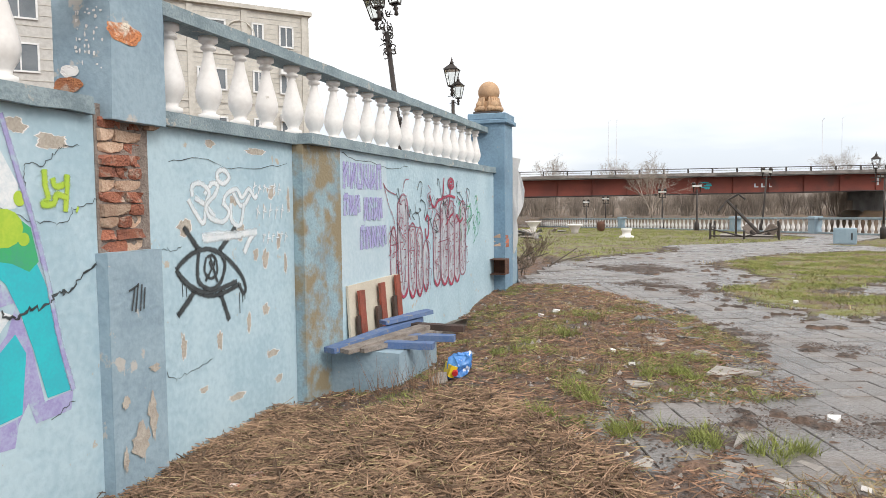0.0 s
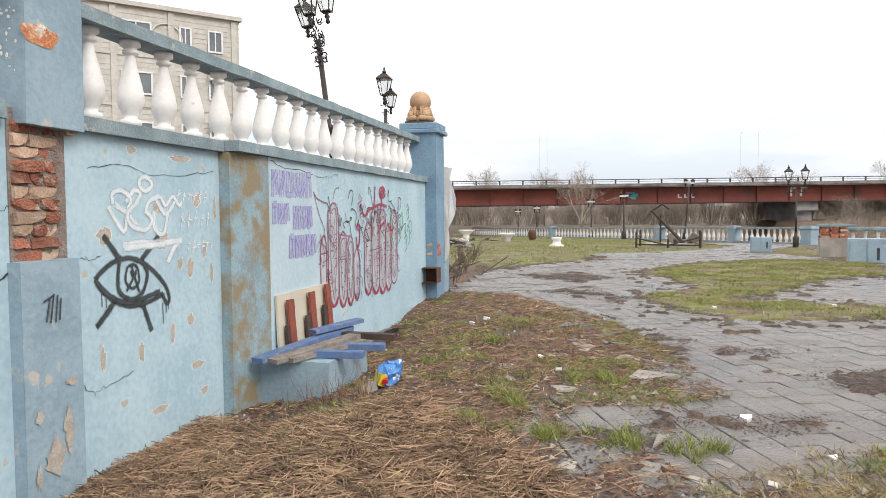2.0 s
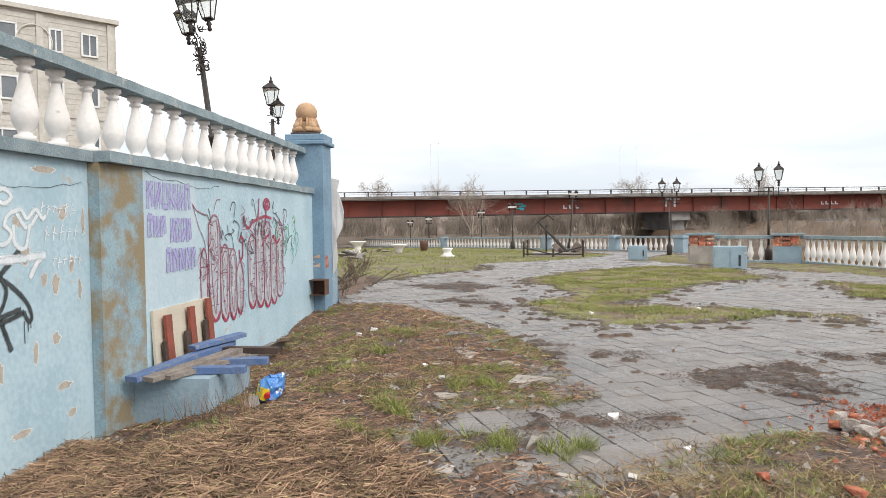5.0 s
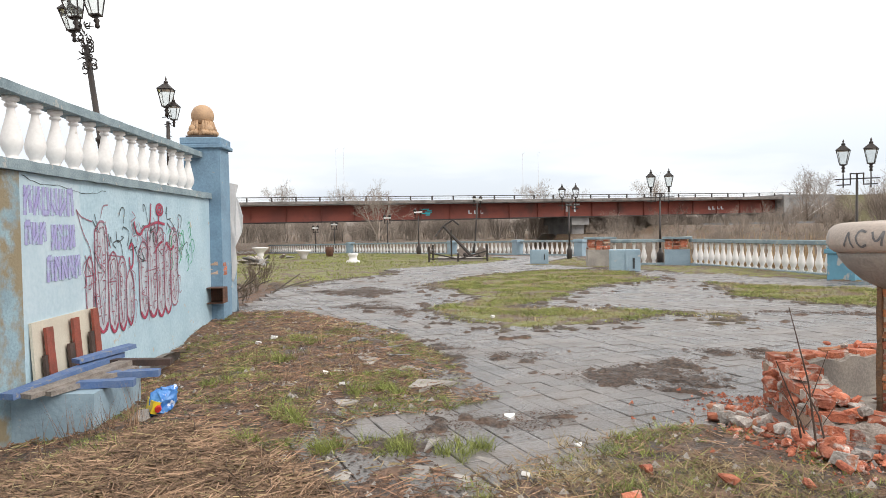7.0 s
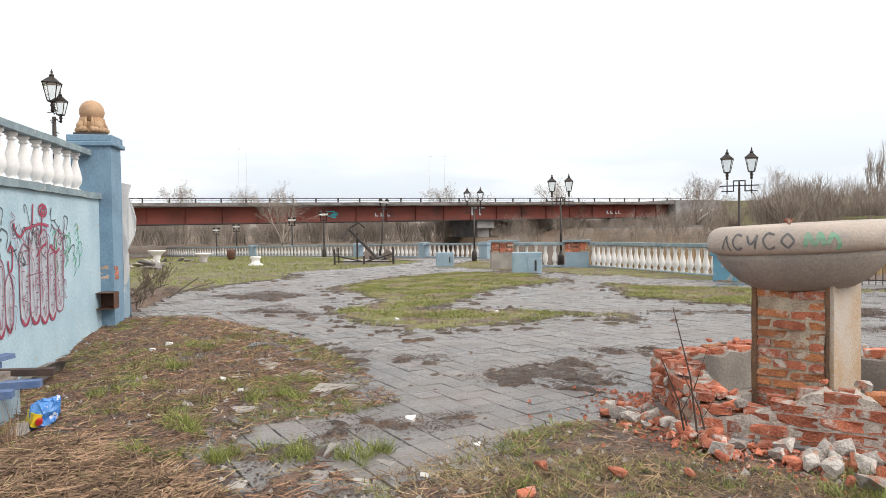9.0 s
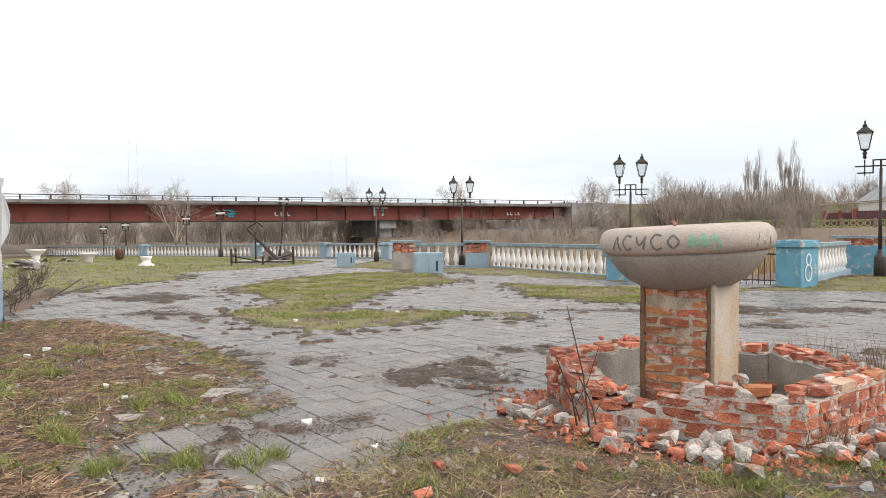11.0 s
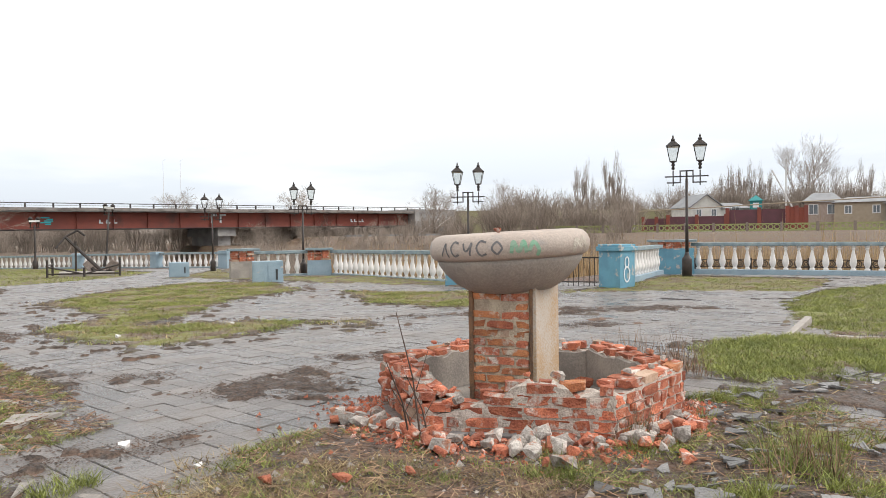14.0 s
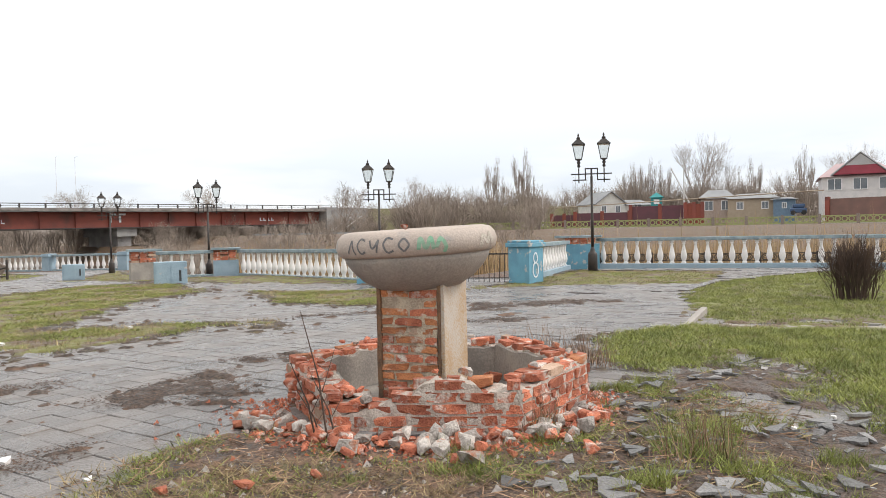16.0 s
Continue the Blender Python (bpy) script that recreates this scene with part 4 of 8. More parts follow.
# ---- lamps ----
def lantern(lamp, x, y, z, s=1.0, glazed=True):
    """A four-sided tapered street lantern standing on z, with its parts."""
    bm = bmesh.new()
    lathe(bm, [(0.02 * s, z), (0.05 * s, z + 0.03 * s), (0.03 * s, z + 0.10 * s), (0.06 * s, z + 0.14 * s), (0.03 * s, z + 0.19 * s), (0.09 * s, z + 0.24 * s)], 8, None, x, y)
    lan = part("lantern", bm, M_IRON, lamp)
    b, t, z0, z1 = 0.085 * s, 0.165 * s, z + 0.24 * s, z + 0.66 * s
    for sx, sy in ((1, 1), (1, -1), (-1, 1), (-1, -1)):
        bm = bmesh.new()
        rod(bm, (x + sx * b, y + sy * b, z0), (x + sx * t, y + sy * t, z1), 0.014 * s, None, 4)
        part("corner_bar", bm, M_IRON, lan)
    for h, w in ((z0, b), (z1, t)):
        bm = bmesh.new()
        box(bm, x - w - 0.012, x + w + 0.012, y - w - 0.012, y + w + 0.012, h - 0.012 * s, h + 0.014 * s)
        part("collar", bm, M_IRON, lan)
    bm = bmesh.new()
    r = bmesh.ops.create_cone(bm, cap_ends=True, segments=4, radius1=0.27 * s, radius2=0.05 * s, depth=0.16 * s)
    bmesh.ops.transform(bm, matrix=Matrix.Translation((x, y, z1 + 0.09 * s)) @ pose(0, 0, 0, 0, 0, 45), verts=r["verts"])
    part("lantern_roof", bm, M_IRON, lan)
    bm = bmesh.new()
    lathe(bm, [(0.05 * s, z1 + 0.16 * s), (0.06 * s, z1 + 0.20 * s), (0.02 * s, z1 + 0.24 * s), (0.03 * s, z1 + 0.27 * s), (0.004 * s, z1 + 0.34 * s)], 8, None, x, y)
    part("finial", bm, M_IRON, lan)
    if glazed:
        bm = bmesh.new()
        r = bmesh.ops.create_cone(bm, cap_ends=True, segments=4, radius1=b * 1.36, radius2=t * 1.36, depth=z1 - z0 - 0.03)
        bmesh.ops.transform(bm, matrix=Matrix.Translation((x, y, (z0 + z1) / 2)) @ pose(0, 0, 0, 0, 0, 45), verts=r["verts"])
        part("glass", bm, M_GLASS_FROST, lan, "clouded lantern glass")
    return lan


def street_lamp(x, y, height, rz, label, heads=2, lean=0.0, z=None, broken=False):
    t = thing("street_lamp", label, "street lamp", pose(x, y, ground_z(x, y) if z is None else z, lean, 0, rz), "park lamps")
    k = height / 4.7
    t.scale = (k, k, k)
    h = 4.7 - 1.5
    bm = bmesh.new()
    lathe(bm, [(0.16, -0.3), (0.16, 0.55), (0.14, 0.60), (0.10, 0.64), (0.075, 0.72), (0.058, 0.8)], 12)
    part("base", bm, M_IRON, t)
    bm = bmesh.new()
    lathe(bm, [(0.056, 0.75), (0.05, h * 0.5), (0.06, h * 0.51), (0.045, h * 0.53), (0.042, h)], 10)
    part("pole", bm, M_IRON, t)
    w, zz = 0.42, h - 0.02
    bm = bmesh.new()
    box(bm, -0.68, 0.68, -0.02, 0.02, zz + 0.08, zz + 0.12)
    arm = part("crossarm", bm, M_IRON, t)
    bars = [(-0.22, 0.22, zz + 0.26, zz + 0.30)]
    for s in (-1, 1):
        bars += [(s * 0.20 - 0.02, s * 0.20 + 0.02, zz - 0.12, zz + 0.26), (min(s * 0.22, s * 0.62), max(s * 0.22, s * 0.62), zz - 0.12, zz - 0.08), (s * w - 0.02, s * w + 0.02, zz - 0.2, zz + 0.3)]
    for k_, (x0, x1, z0, z1) in enumerate(bars):
        bm = bmesh.new()
        box(bm, x0, x1, -0.017, 0.017, z0, z1)
        part("arm_bar", bm, M_IRON, arm)
    bm = bmesh.new()
    rod(bm, (0, 0, zz), (0, 0, zz + 0.28), 0.035)
    part("arm_socket", bm, M_IRON, arm)
    for s in ((-1, 1) if heads == 2 else (-1,)):
        lantern(t, s * w, 0, h + 0.3, 1.17, not broken)
    return t


street_lamp(20.1, 15.9, 4.75, -50, "black iron park lamp with two lanterns")
street_lamp(13.62, 19.24, 3.85, -40, "black iron park lamp with two lanterns")
street_lamp(10.65, 26.75, 3.72, -25, "black iron park lamp with two lanterns")
street_lamp(9.35, 36.5, 3.95, -20, "black iron park lamp with damaged lanterns", 2, 0, None, True)


def old_lamp(x, y, height, label, lean=0.0, side=1):
    """A lamp whose lanterns hang broken from a short arm."""
    t = thing("street_lamp", label, "street lamp", pose(x, y, ground_z(x, y), 0, lean, 0), "park lamps")
    bm = bmesh.new()
    lathe(bm, [(0.17, -0.3), (0.17, 0.5), (0.10, 0.6), (0.07, 0.75), (0.055, height * 0.5), (0.05, height - 0.5)], 10)
    part("pole", bm, M_IRON, t)
    bm = bmesh.new()
    box(bm, -0.3, 0.3, -0.04, 0.04, height - 0.72, height - 0.66)
    part("crossarm", bm, M_IRON, t)
    for s in (-0.24, 0.22):
        bm = bmesh.new()
        lathe(bm, [(0.03, height - 0.7), (0.03, height - 0.46), (0.05, height - 0.45), (0.07, height - 0.4), (0.14, height - 0.1), (0.16, height - 0.08), (0.03, height + 0.06)], 6, None, s, 0)
        part("lantern", bm, M_IRON, t, "broken lantern")
    bm = bmesh.new()
    box(bm, -0.33, 0.30, -0.12, 0.08, height - 0.30, height - 0.16)
    rough_up(bm, 0.03, x, 5)
    part("glass", bm, M_GLASS_SHARD, t, "shards of white lantern glass")
    return t


old_lamp(5.8, 51.3, 4.2, "leaning dark park lamp with broken white lanterns", 4)
old_lamp(1.85, 55.5, 3.5, "dark park lamp with broken white lanterns")
old_lamp(-0.7, 61.5, 3.3, "dark park lamp with broken lanterns")
old_lamp(-6.0, 69.2, 3.0, "dark far park lamp post")
old_lamp(-8.4, 74.0, 2.9, "dark far park lamp post")

# lamps behind the blue wall
tl = thing("street_lamp", "tall leaning black lamp with a cluster of wrecked lanterns", "street lamp", pose(-4.39, 13.2, 0, 0, -7, 0), "park lamps")
bm = bmesh.new()
lathe(bm, [(0.10, -0.5), (0.085, 1.5), (0.07, 3.2), (0.09, 3.22), (0.09, 3.27), (0.055, 3.3), (0.05, 5.0)], 12)
part("pole", bm, M_IRON, tl)
bi = bmesh.new()
for a, dz, s in ((20, 5.3, 1.0), (160, 5.1, 0.9), (265, 5.2, 1.0)):
    lantern(tl, 0.24 * math.cos(math.radians(a)), 0.24 * math.sin(math.radians(a)), dz, s)
for i in range(46):
    z = 5.45 - 0.95 * R.random() ** 0.8
    a, r_, u_ = R.uniform(0, 6.28), R.uniform(0.03, 0.065), R.uniform(0, 6.28)
    c_ = Vector((0.085 * math.cos(a), 0.085 * math.sin(a), z))
    q = [c_ + Vector((math.cos(a) * r_ * math.cos(u_ + s * 0.8), math.sin(a) * r_ * math.cos(u_ + s * 0.8), r_ * math.sin(u_ + s * 0.8))) for s in range(6)]
    for p0_, p1_ in zip(q, q[1:]):
        rod(bi, p0_, p1_, 0.014, 0.012, 4)
for i in range(14):
    p = Vector((0.06 * math.cos(i * 2.4), 0.06 * math.sin(i * 2.4), 4.55 + 0.06 * i))
    rod(bi, p, p + Vector((R.uniform(-0.12, 0.12), R.uniform(-0.12, 0.12), R.uniform(-0.12, 0.05))), 0.012, 0.007, 4)
part("scrollwork", bi, M_IRON, tl, "wrecked iron scrollwork")["kind"] = "stuff"
sl = thing("street_lamp", "black park lamp with two lanterns behind the balustrade", "street lamp", pose(-6.02, 20.9, 1.0), "park lamps")
bm = bmesh.new()
lathe(bm, [(0.07, -1.3), (0.06, 2.9), (0.05, 3.7)], 10)
part("pole", bm, M_IRON, sl)
bi = bmesh.new()
lantern(sl, -0.03, 0, 3.85, 1.15)
lantern(sl, 0.14, 0.1, 3.55, 0.9)
for i in range(20):
    z = R.uniform(3.2, 3.9)
    rod(bi, (0, 0, z), (R.uniform(-0.14, 0.14), R.uniform(-0.14, 0.14), z + R.uniform(-0.1, 0.1)), 0.016, 0.01, 4)
part("scrollwork", bi, M_IRON, sl, "bent iron scrollwork")["kind"] = "stuff"

# ---- bridge ----
bridge = thing("bridge", "long road bridge with rusty red girders and concrete deck", "bridge")
BA, BB = Vector((-75.0, 58.0, 1.75)), Vector((52.0, 92.6, 2.75))
bd = BB - BA
bl = bd.length
bang = math.degrees(math.atan2(bd.y, bd.x))
bm_m = pose(BA.x, BA.y, BA.z, 0, -math.degrees(math.asin(bd.z / bl)), bang)
for off in (0.0, 8.0):
    bm = bmesh.new()
    box(bm, 0, bl, off - 0.03, off + 0.03, 0.0, 1.68)
    g = part("girder", bm, M_GIRDER, bridge, "rusty red plate girder", m=bm_m)
    for z0, z1 in ((-0.04, 0.04), (1.66, 1.70)):
        bm = bmesh.new()
        box(bm, 0, bl, off - 0.32, off + 0.32, z0, z1)
        part("flange", bm, M_DARKMETAL if z0 < 0 else M_GIRDER, g)
    s = 1.0
    while s < bl and off == 0.0:
        bm = bmesh.new()
        box(bm, s - 0.02, s + 0.02, -0.24, -0.03, 0.04, 1.66)
        part("stiffener", bm, M_GIRDER, g)
        s += 3.6
bm = bmesh.new()
box(bm, 0, bl, -1.3, 9.3, 1.70, 1.86)
part("deck", bm, M_DECK, bridge, m=bm_m)
bm = bmesh.new()
box(bm, 0, bl, -1.42, -1.22, 1.80, 2.10)
bmesh.ops.subdivide_edges(bm, edges=[e for e in bm.edges if e.calc_length() > 5], cuts=60)
rough_up(bm, 0.05, 3, 0.8)
part("parapet", bm, M_PARAPET, bridge, "stained concrete kerb beam", m=bm_m)
bm = bmesh.new()
box(bm, 0, bl, -1.36, -1.28, 2.50, 2.58)
box(bm, 0, bl, -1.34, -1.30, 2.30, 2.33)
rail = part("railing", bm, M_DARKMETAL, bridge, "dark steel railing", m=bm_m)
s = 0.5
while s < bl:
    bm = bmesh.new()
    box(bm, s - 0.07, s + 0.07, -1.38, -1.26, 2.0, 2.58)
    part("baluster", bm, M_DARKMETAL, rail)
    s += 2.45
for s in (100.4,):
    bm = bmesh.new()
    box(bm, s - 1.15, s + 1.15, 0.2, 7.8, -1.0, -0.05)
    box(bm, s - 0.8, s + 0.8, 0.8, 7.2, -6.0, -1.0)
    part("bridge_pier", bm, M_DECK, bridge, "concrete bridge pier", m=bm_m)
for s, h in ((72.7, 8.6), (73.6, 8.7), (97.0, 8.3), (99.2, 8.4)):
    bm = bmesh.new()
    rod(bm, (s, 9.0, 1.7), (s, 9.0, h), 0.028, 0.015, 6)
    rod(bm, (s, 9.0, h), (s + 0.15, 8.6, h + 0.15), 0.02, 0.015, 5)
    part("lamp_mast", bm, M_HOUSE_G, bridge, "thin grey lamp mast", m=bm_m)
for s, w, mt in ((81.0, 0.9, M_TEAL),):
    bm = bmesh.new()
    for i in range(5):
        box(bm, s + R.uniform(-0.5, 0.3), s + R.uniform(0.3, 0.7), -0.055, -0.034, 0.45 + 0.16 * i, 0.56 + 0.16 * i)
    part("graffiti", bm, mt, bridge, "turquoise tag on the girder", m=bm_m)
for s in (86.0, 86.7, 87.4, 98.3, 99.4, 118.6, 119.2, 119.9, 120.5):
    bm = bmesh.new()
    big = 98 < s < 100
    box(bm, s, s + (0.25 if big else 0.16), -0.052, -0.034, 0.55, 1.55 if big else 0.95)
    box(bm, s, s + (0.8 if big else 0.42), -0.05, -0.034, 1.35 if big else 0.55, 1.55 if big else 0.66)
    part("graffiti", bm, M_WHITEPAINT, bridge, "white tag on the girder", m=bm_m)
# abutment and embankment behind it
bm = bmesh.new()
box(bm, -2.5, 6.0, -1.6, 9.6, -6, 2.3, pose(BB.x, BB.y, BB.z, 0, 0, bang))
tagged(part("abutment", bm, M_DECK), "pale concrete bridge abutment", "abutment", kind="structure")
bm = bmesh.new()
for dx, dy, h in ((0, 0, 0),):
    v = [bm.verts.new(p) for p in ((56, 88, 0), (190, 50, 0), (190, 130, 0), (50, 118, 0), (60, 94, 5.0), (195, 72, 6.0), (195, 108, 6.0), (58, 106, 5.0))]
    for q in ((0, 1, 5, 4), (1, 2, 6, 5), (2, 3, 7, 6), (3, 0, 4, 7), (4, 5, 6, 7)):
        bm.faces.new([v[i] for i in q])
M_EMB = mat("embankment_turf", (0.15, 0.14, 0.07), (0.10, 0.085, 0.045), 0.3, 0.95, bump=0.4, fine=4)
tagged(part("embankment", bm, M_EMB), "grassy road embankment at the bridge end", "embankment", kind="structure")

# ---- trees and shrubs ----
def branches(verts, faces, p, d, length, r, depth, rng, twigs, upright, thin):
    """Recursive limbs as three-sided tapered prisms."""
    q = p + d * length
    side = d.orthogonal().normalized()
    other = d.cross(side)
    base = len(verts)
    for c, rr in ((p, r), (q, r * 0.62)):
        for i in range(3):
            a = 2.094 * i
            verts.append(c + (side * math.cos(a) + other * math.sin(a)) * rr)
    for i in range(3):
        j = (i + 1) % 3
        faces.append((base + i, base + j, base + 3 + j, base + 3 + i))
    if depth == 0:
        return
    for _ in range(twigs):
        a = rng.uniform(0, 6.283)
        spread = rng.uniform(0.25, 0.75) * thin
        nd = (d + (side * math.cos(a) + other * math.sin(a)) * spread + Vector((0, 0, upright))).normalized()
        start = p + d * length * rng.uniform(0.45, 1.0)
        branches(verts, faces, start, nd, length * rng.uniform(0.55, 0.85), max(r * 0.55, 0.004), depth - 1, rng, twigs, upright, thin)


def bare_tree_meshes(seed, height, depth=5, twigs=3, upright=0.12, thin=1.0, trunk=0.22, rmul=0.022):
    rng = random.Random(seed)
    tv, tf, cv, cf = [], [], [], []
    branches(tv, tf, Vector((0, 0, -0.3)), Vector((0, 0, 1)), height * trunk + 0.3, height * rmul, 0, rng, 0, 0, 0)
    for i in range(4):
        a = 1.57 * i + rng.uniform(-0.5, 0.5)
        d = Vector((math.cos(a) * 0.5 * thin, math.sin(a) * 0.5 * thin, 1)).normalized()
        branches(cv, cf, Vector((0, 0, height * trunk * rng.uniform(0.7, 1.0))), d, height * 0.27, height * rmul * 0.6, depth, rng, twigs, upright, thin)
    return raw("trunk", tv, tf, M_BARK), raw("crown", cv, cf, M_HAZE_TWIG)


TREES = {"round": bare_tree_meshes(1, 8, 6, 3, 0.12, 1.0, 0.22, 0.014), "round2": bare_tree_meshes(5, 8, 6, 3, 0.05, 1.2, 0.22, 0.014), "tall": bare_tree_meshes(2, 12, 6, 3, 0.22, 0.85, 0.2, 0.013), "poplar": bare_tree_meshes(3, 14, 5, 3, 0.9, 0.45, 0.12, 0.012)}
TREE_LABEL = {"round": "bare round-crowned tree on the river bank", "round2": "bare spreading tree on the river bank", "tall": "tall bare tree behind the houses", "poplar": "slender bare poplar on the far bank"}


def tree(kind, x, y, s, z=None, rz=0.0, wide=1.0):
    t = thing("tree", TREE_LABEL[kind], "tree", pose(x, y, ground_z(x, y) if z is None else z, 0, 0, rz), "bare trees")
    for nm, me in zip(("trunk", "crown"), TREES[kind]):
        part(nm, me, None, t, m=Matrix.Diagonal((s * wide, s * wide, s, 1)))


def shrub_mesh(seed, n_stems, h, w, material, name="stems"):
    rng = random.Random(seed)
    v, f = [], []
    for _ in range(n_stems):
        a = rng.uniform(0, 6.283)
        r0 = rng.uniform(0, w * 0.35)
        d = Vector((math.cos(a) * rng.uniform(0.05, 0.5), math.sin(a) * rng.uniform(0.05, 0.5), 1)).normalized()
        branches(v, f, Vector((math.cos(a) * r0, math.sin(a) * r0, -0.1)), d, h * rng.uniform(0.35, 0.5), 0.010 * h + 0.003, 3, rng, 3, 0.2, 0.9)
    return raw(name, v, f, material)


def place(t, u, r):
    """Plan position at bearing u (degrees right of +y) and range r."""
    return r * math.sin(math.radians(u)), r * math.cos(math.radians(u))


for u, r, k_, s, z in ((-1.5, 66, "round", 0.95, -1), (-4.5, 90, "tall", 0.6, 0), (13.5, 95, "round2", 0.9, 0), (20, 100, "round", 1.0, 1), (30.5, 96, "round", 1.0, 1), (31.5, 88, "round2", 0.75, 1), (17, 74, "round2", 0.55, -1), (20.5, 72, "round", 0.55, -1), (23.5, 76, "round", 0.5, -1), (33, 70, "round2", 0.6, 0), (36, 100, "tall", 0.6, 2), (-9, 100, "round", 1.0, 1), (11, 105, "round", 1.0, 1)):
    x, y = place(0, u, r)
    tree(k_, x, y, s, z, R.uniform(0, 360))
for u, s in ((41.8, 0.95), (42.6, 0.8), (44.2, 1.05), (44.8, 0.8), (52.6, 0.75), (53.2, 0.8), (53.8, 0.85), (54.5, 0.75), (55.2, 0.8), (61.5, 0.8), (64.8, 0.9)):
    x, y = place(0, u, 135)
    tree("poplar", x, y, s, 2.5, R.uniform(0, 360), 1.15)
for u, r, s in ((57.6, 128, 1.25), (59.0, 132, 0.95), (67.5, 112, 0.85), (63.5, 118, 0.62), (73, 100, 0.9)):
    x, y = place(0, u, r)
    tree("tall", x, y, s, 2.0, R.uniform(0, 360))

WOOD = [shrub_mesh(20 + i, 12, 6.0, 3.5, M_TWIG if i % 2 else M_TWIG_RED, "thicket") for i in range(4)]


def thicket(name, label, spots):
    """Bare woodland as one uncountable mass."""
    vv, ff = [], []
    for (x, y, z, s) in spots:
        me = WOOD[R.randrange(4)]
        a = R.uniform(0, 6.28)
        ca, sa = math.cos(a) * s, math.sin(a) * s
        base = len(vv)
        co = np.empty(len(me.vertices) * 3)
        me.vertices.foreach_get("co", co)
        co = co.reshape(-1, 3)
        vv.extend(np.column_stack((x + ca * co[:, 0] - sa * co[:, 1], y + sa * co[:, 0] + ca * co[:, 1], z + s * co[:, 2])).tolist())
        ff.extend([[base + i for i in p.vertices] for p in me.polygons])
    # the whole mass takes the twig colour paled for haze
    return tagged(new(name, raw(name, vv, ff, M_HAZE_TWIG)), label, "thicket", kind="stuff")


spots = []
for i in range(330):
    u = R.uniform(-24, 33)
    r = R.uniform(94, 118)
    x, y = place(0, u, r)
    spots.append((x, y, -0.2, R.uniform(0.35, 0.85)))
thicket("bank_thicket", "dense brown leafless thicket beyond the bridge", spots)
spots = []
for i in range(130):
    u = R.uniform(36, 80)
    r = R.uniform(122, 140)
    x, y = place(0, u, r)
    spots.append((x, y, 2.2, R.uniform(0.75, 1.25)))
for i in range(60):
    u = R.uniform(35, 46)
    r = R.uniform(84, 100)
    x, y = place(0, u, r)
    spots.append((x, y, 0.8, R.uniform(0.4, 0.95)))
for i in range(150):
    u = R.uniform(14, 46)
    r = R.uniform(44, 74)
    x, y = place(0, u, r)
    if edge_dist(x, y) > 3:
        spots.append((x, y, ground_z(x, y), R.uniform(0.2, 0.42)))
thicket("far_thicket", "bare brown woodland along the far bank", spots)
# plain wooded rise that closes the distance
hv, hf = [], []
for i in range(181):
    u = -40 + i * 0.72
    for r, h in ((150, 0.0), (152, 0.6), (170, 1.0)):
        x, y = place(0, u, r)
        top = 5.2 + 1.6 * noise.noise((u * 0.15, 0, 0)) + 0.9 * noise.noise((u * 0.9, 3, 0)) + 0.5 * noise.noise((u * 3.1, 3, 5)) + (2.0 if u > 48 else 0.0)
        hv.append((x, y, -2 + (top + 2) * h))
for i in range(180):
    for j in range(2):
        hf.append((i * 3 + j, i * 3 + j + 1, i * 3 + 4 + j, i * 3 + 3 + j))
M_HILL = mat("distant_woods", (0.32, 0.275, 0.24), (0.24, 0.20, 0.175), 0.35, 1.0, bump=0.0, fine=3.0)
tagged(new("backdrop", raw("backdrop", hv, hf, M_HILL)), "low rise of distant leafless woods", "backdrop", kind="structure")

bush = thing("bush", "dark bare clipped shrub with many thin upright stems", "bush", pose(15.6, 5.6, 0))
part("stem_clump", shrub_mesh(77, 85, 1.25, 1.3, M_TWIG_RED), None, bush, m=Matrix.Diagonal((0.72, 0.72, 1, 1)))

# reeds along the water
rv, rf = [], []
for i in range(22000):
    if i % 2:
        t = R.random()
        x, y = 18 + 24 * t + R.uniform(0, 14), 23 - 30 * t + R.uniform(0, 13)
    else:
        u = R.uniform(22, 44)
        x, y = place(0, u, R.uniform(27, 46))
    if edge_dist(x, y) < 1.5:
        continue
    z = ground_z(x, y)
    h = R.uniform(1.7, 2.9) if i % 2 else R.uniform(0.9, 1.7)
    a = R.uniform(0, 3.14)
    w = 0.03
    lx, ly = R.uniform(-0.3, 0.3), R.uniform(-0.3, 0.3)
    b = len(rv)
    rv += [(x - w * math.cos(a), y - w * math.sin(a), z - 0.1), (x + w * math.cos(a), y + w * math.sin(a), z - 0.1), (x + lx, y + ly, z + h)]
    rf.append((b, b + 1, b + 2))
tagged(new("reeds", raw("reeds", rv, rf, M_REED)), "pale dry reeds along the river", "reeds", kind="stuff")

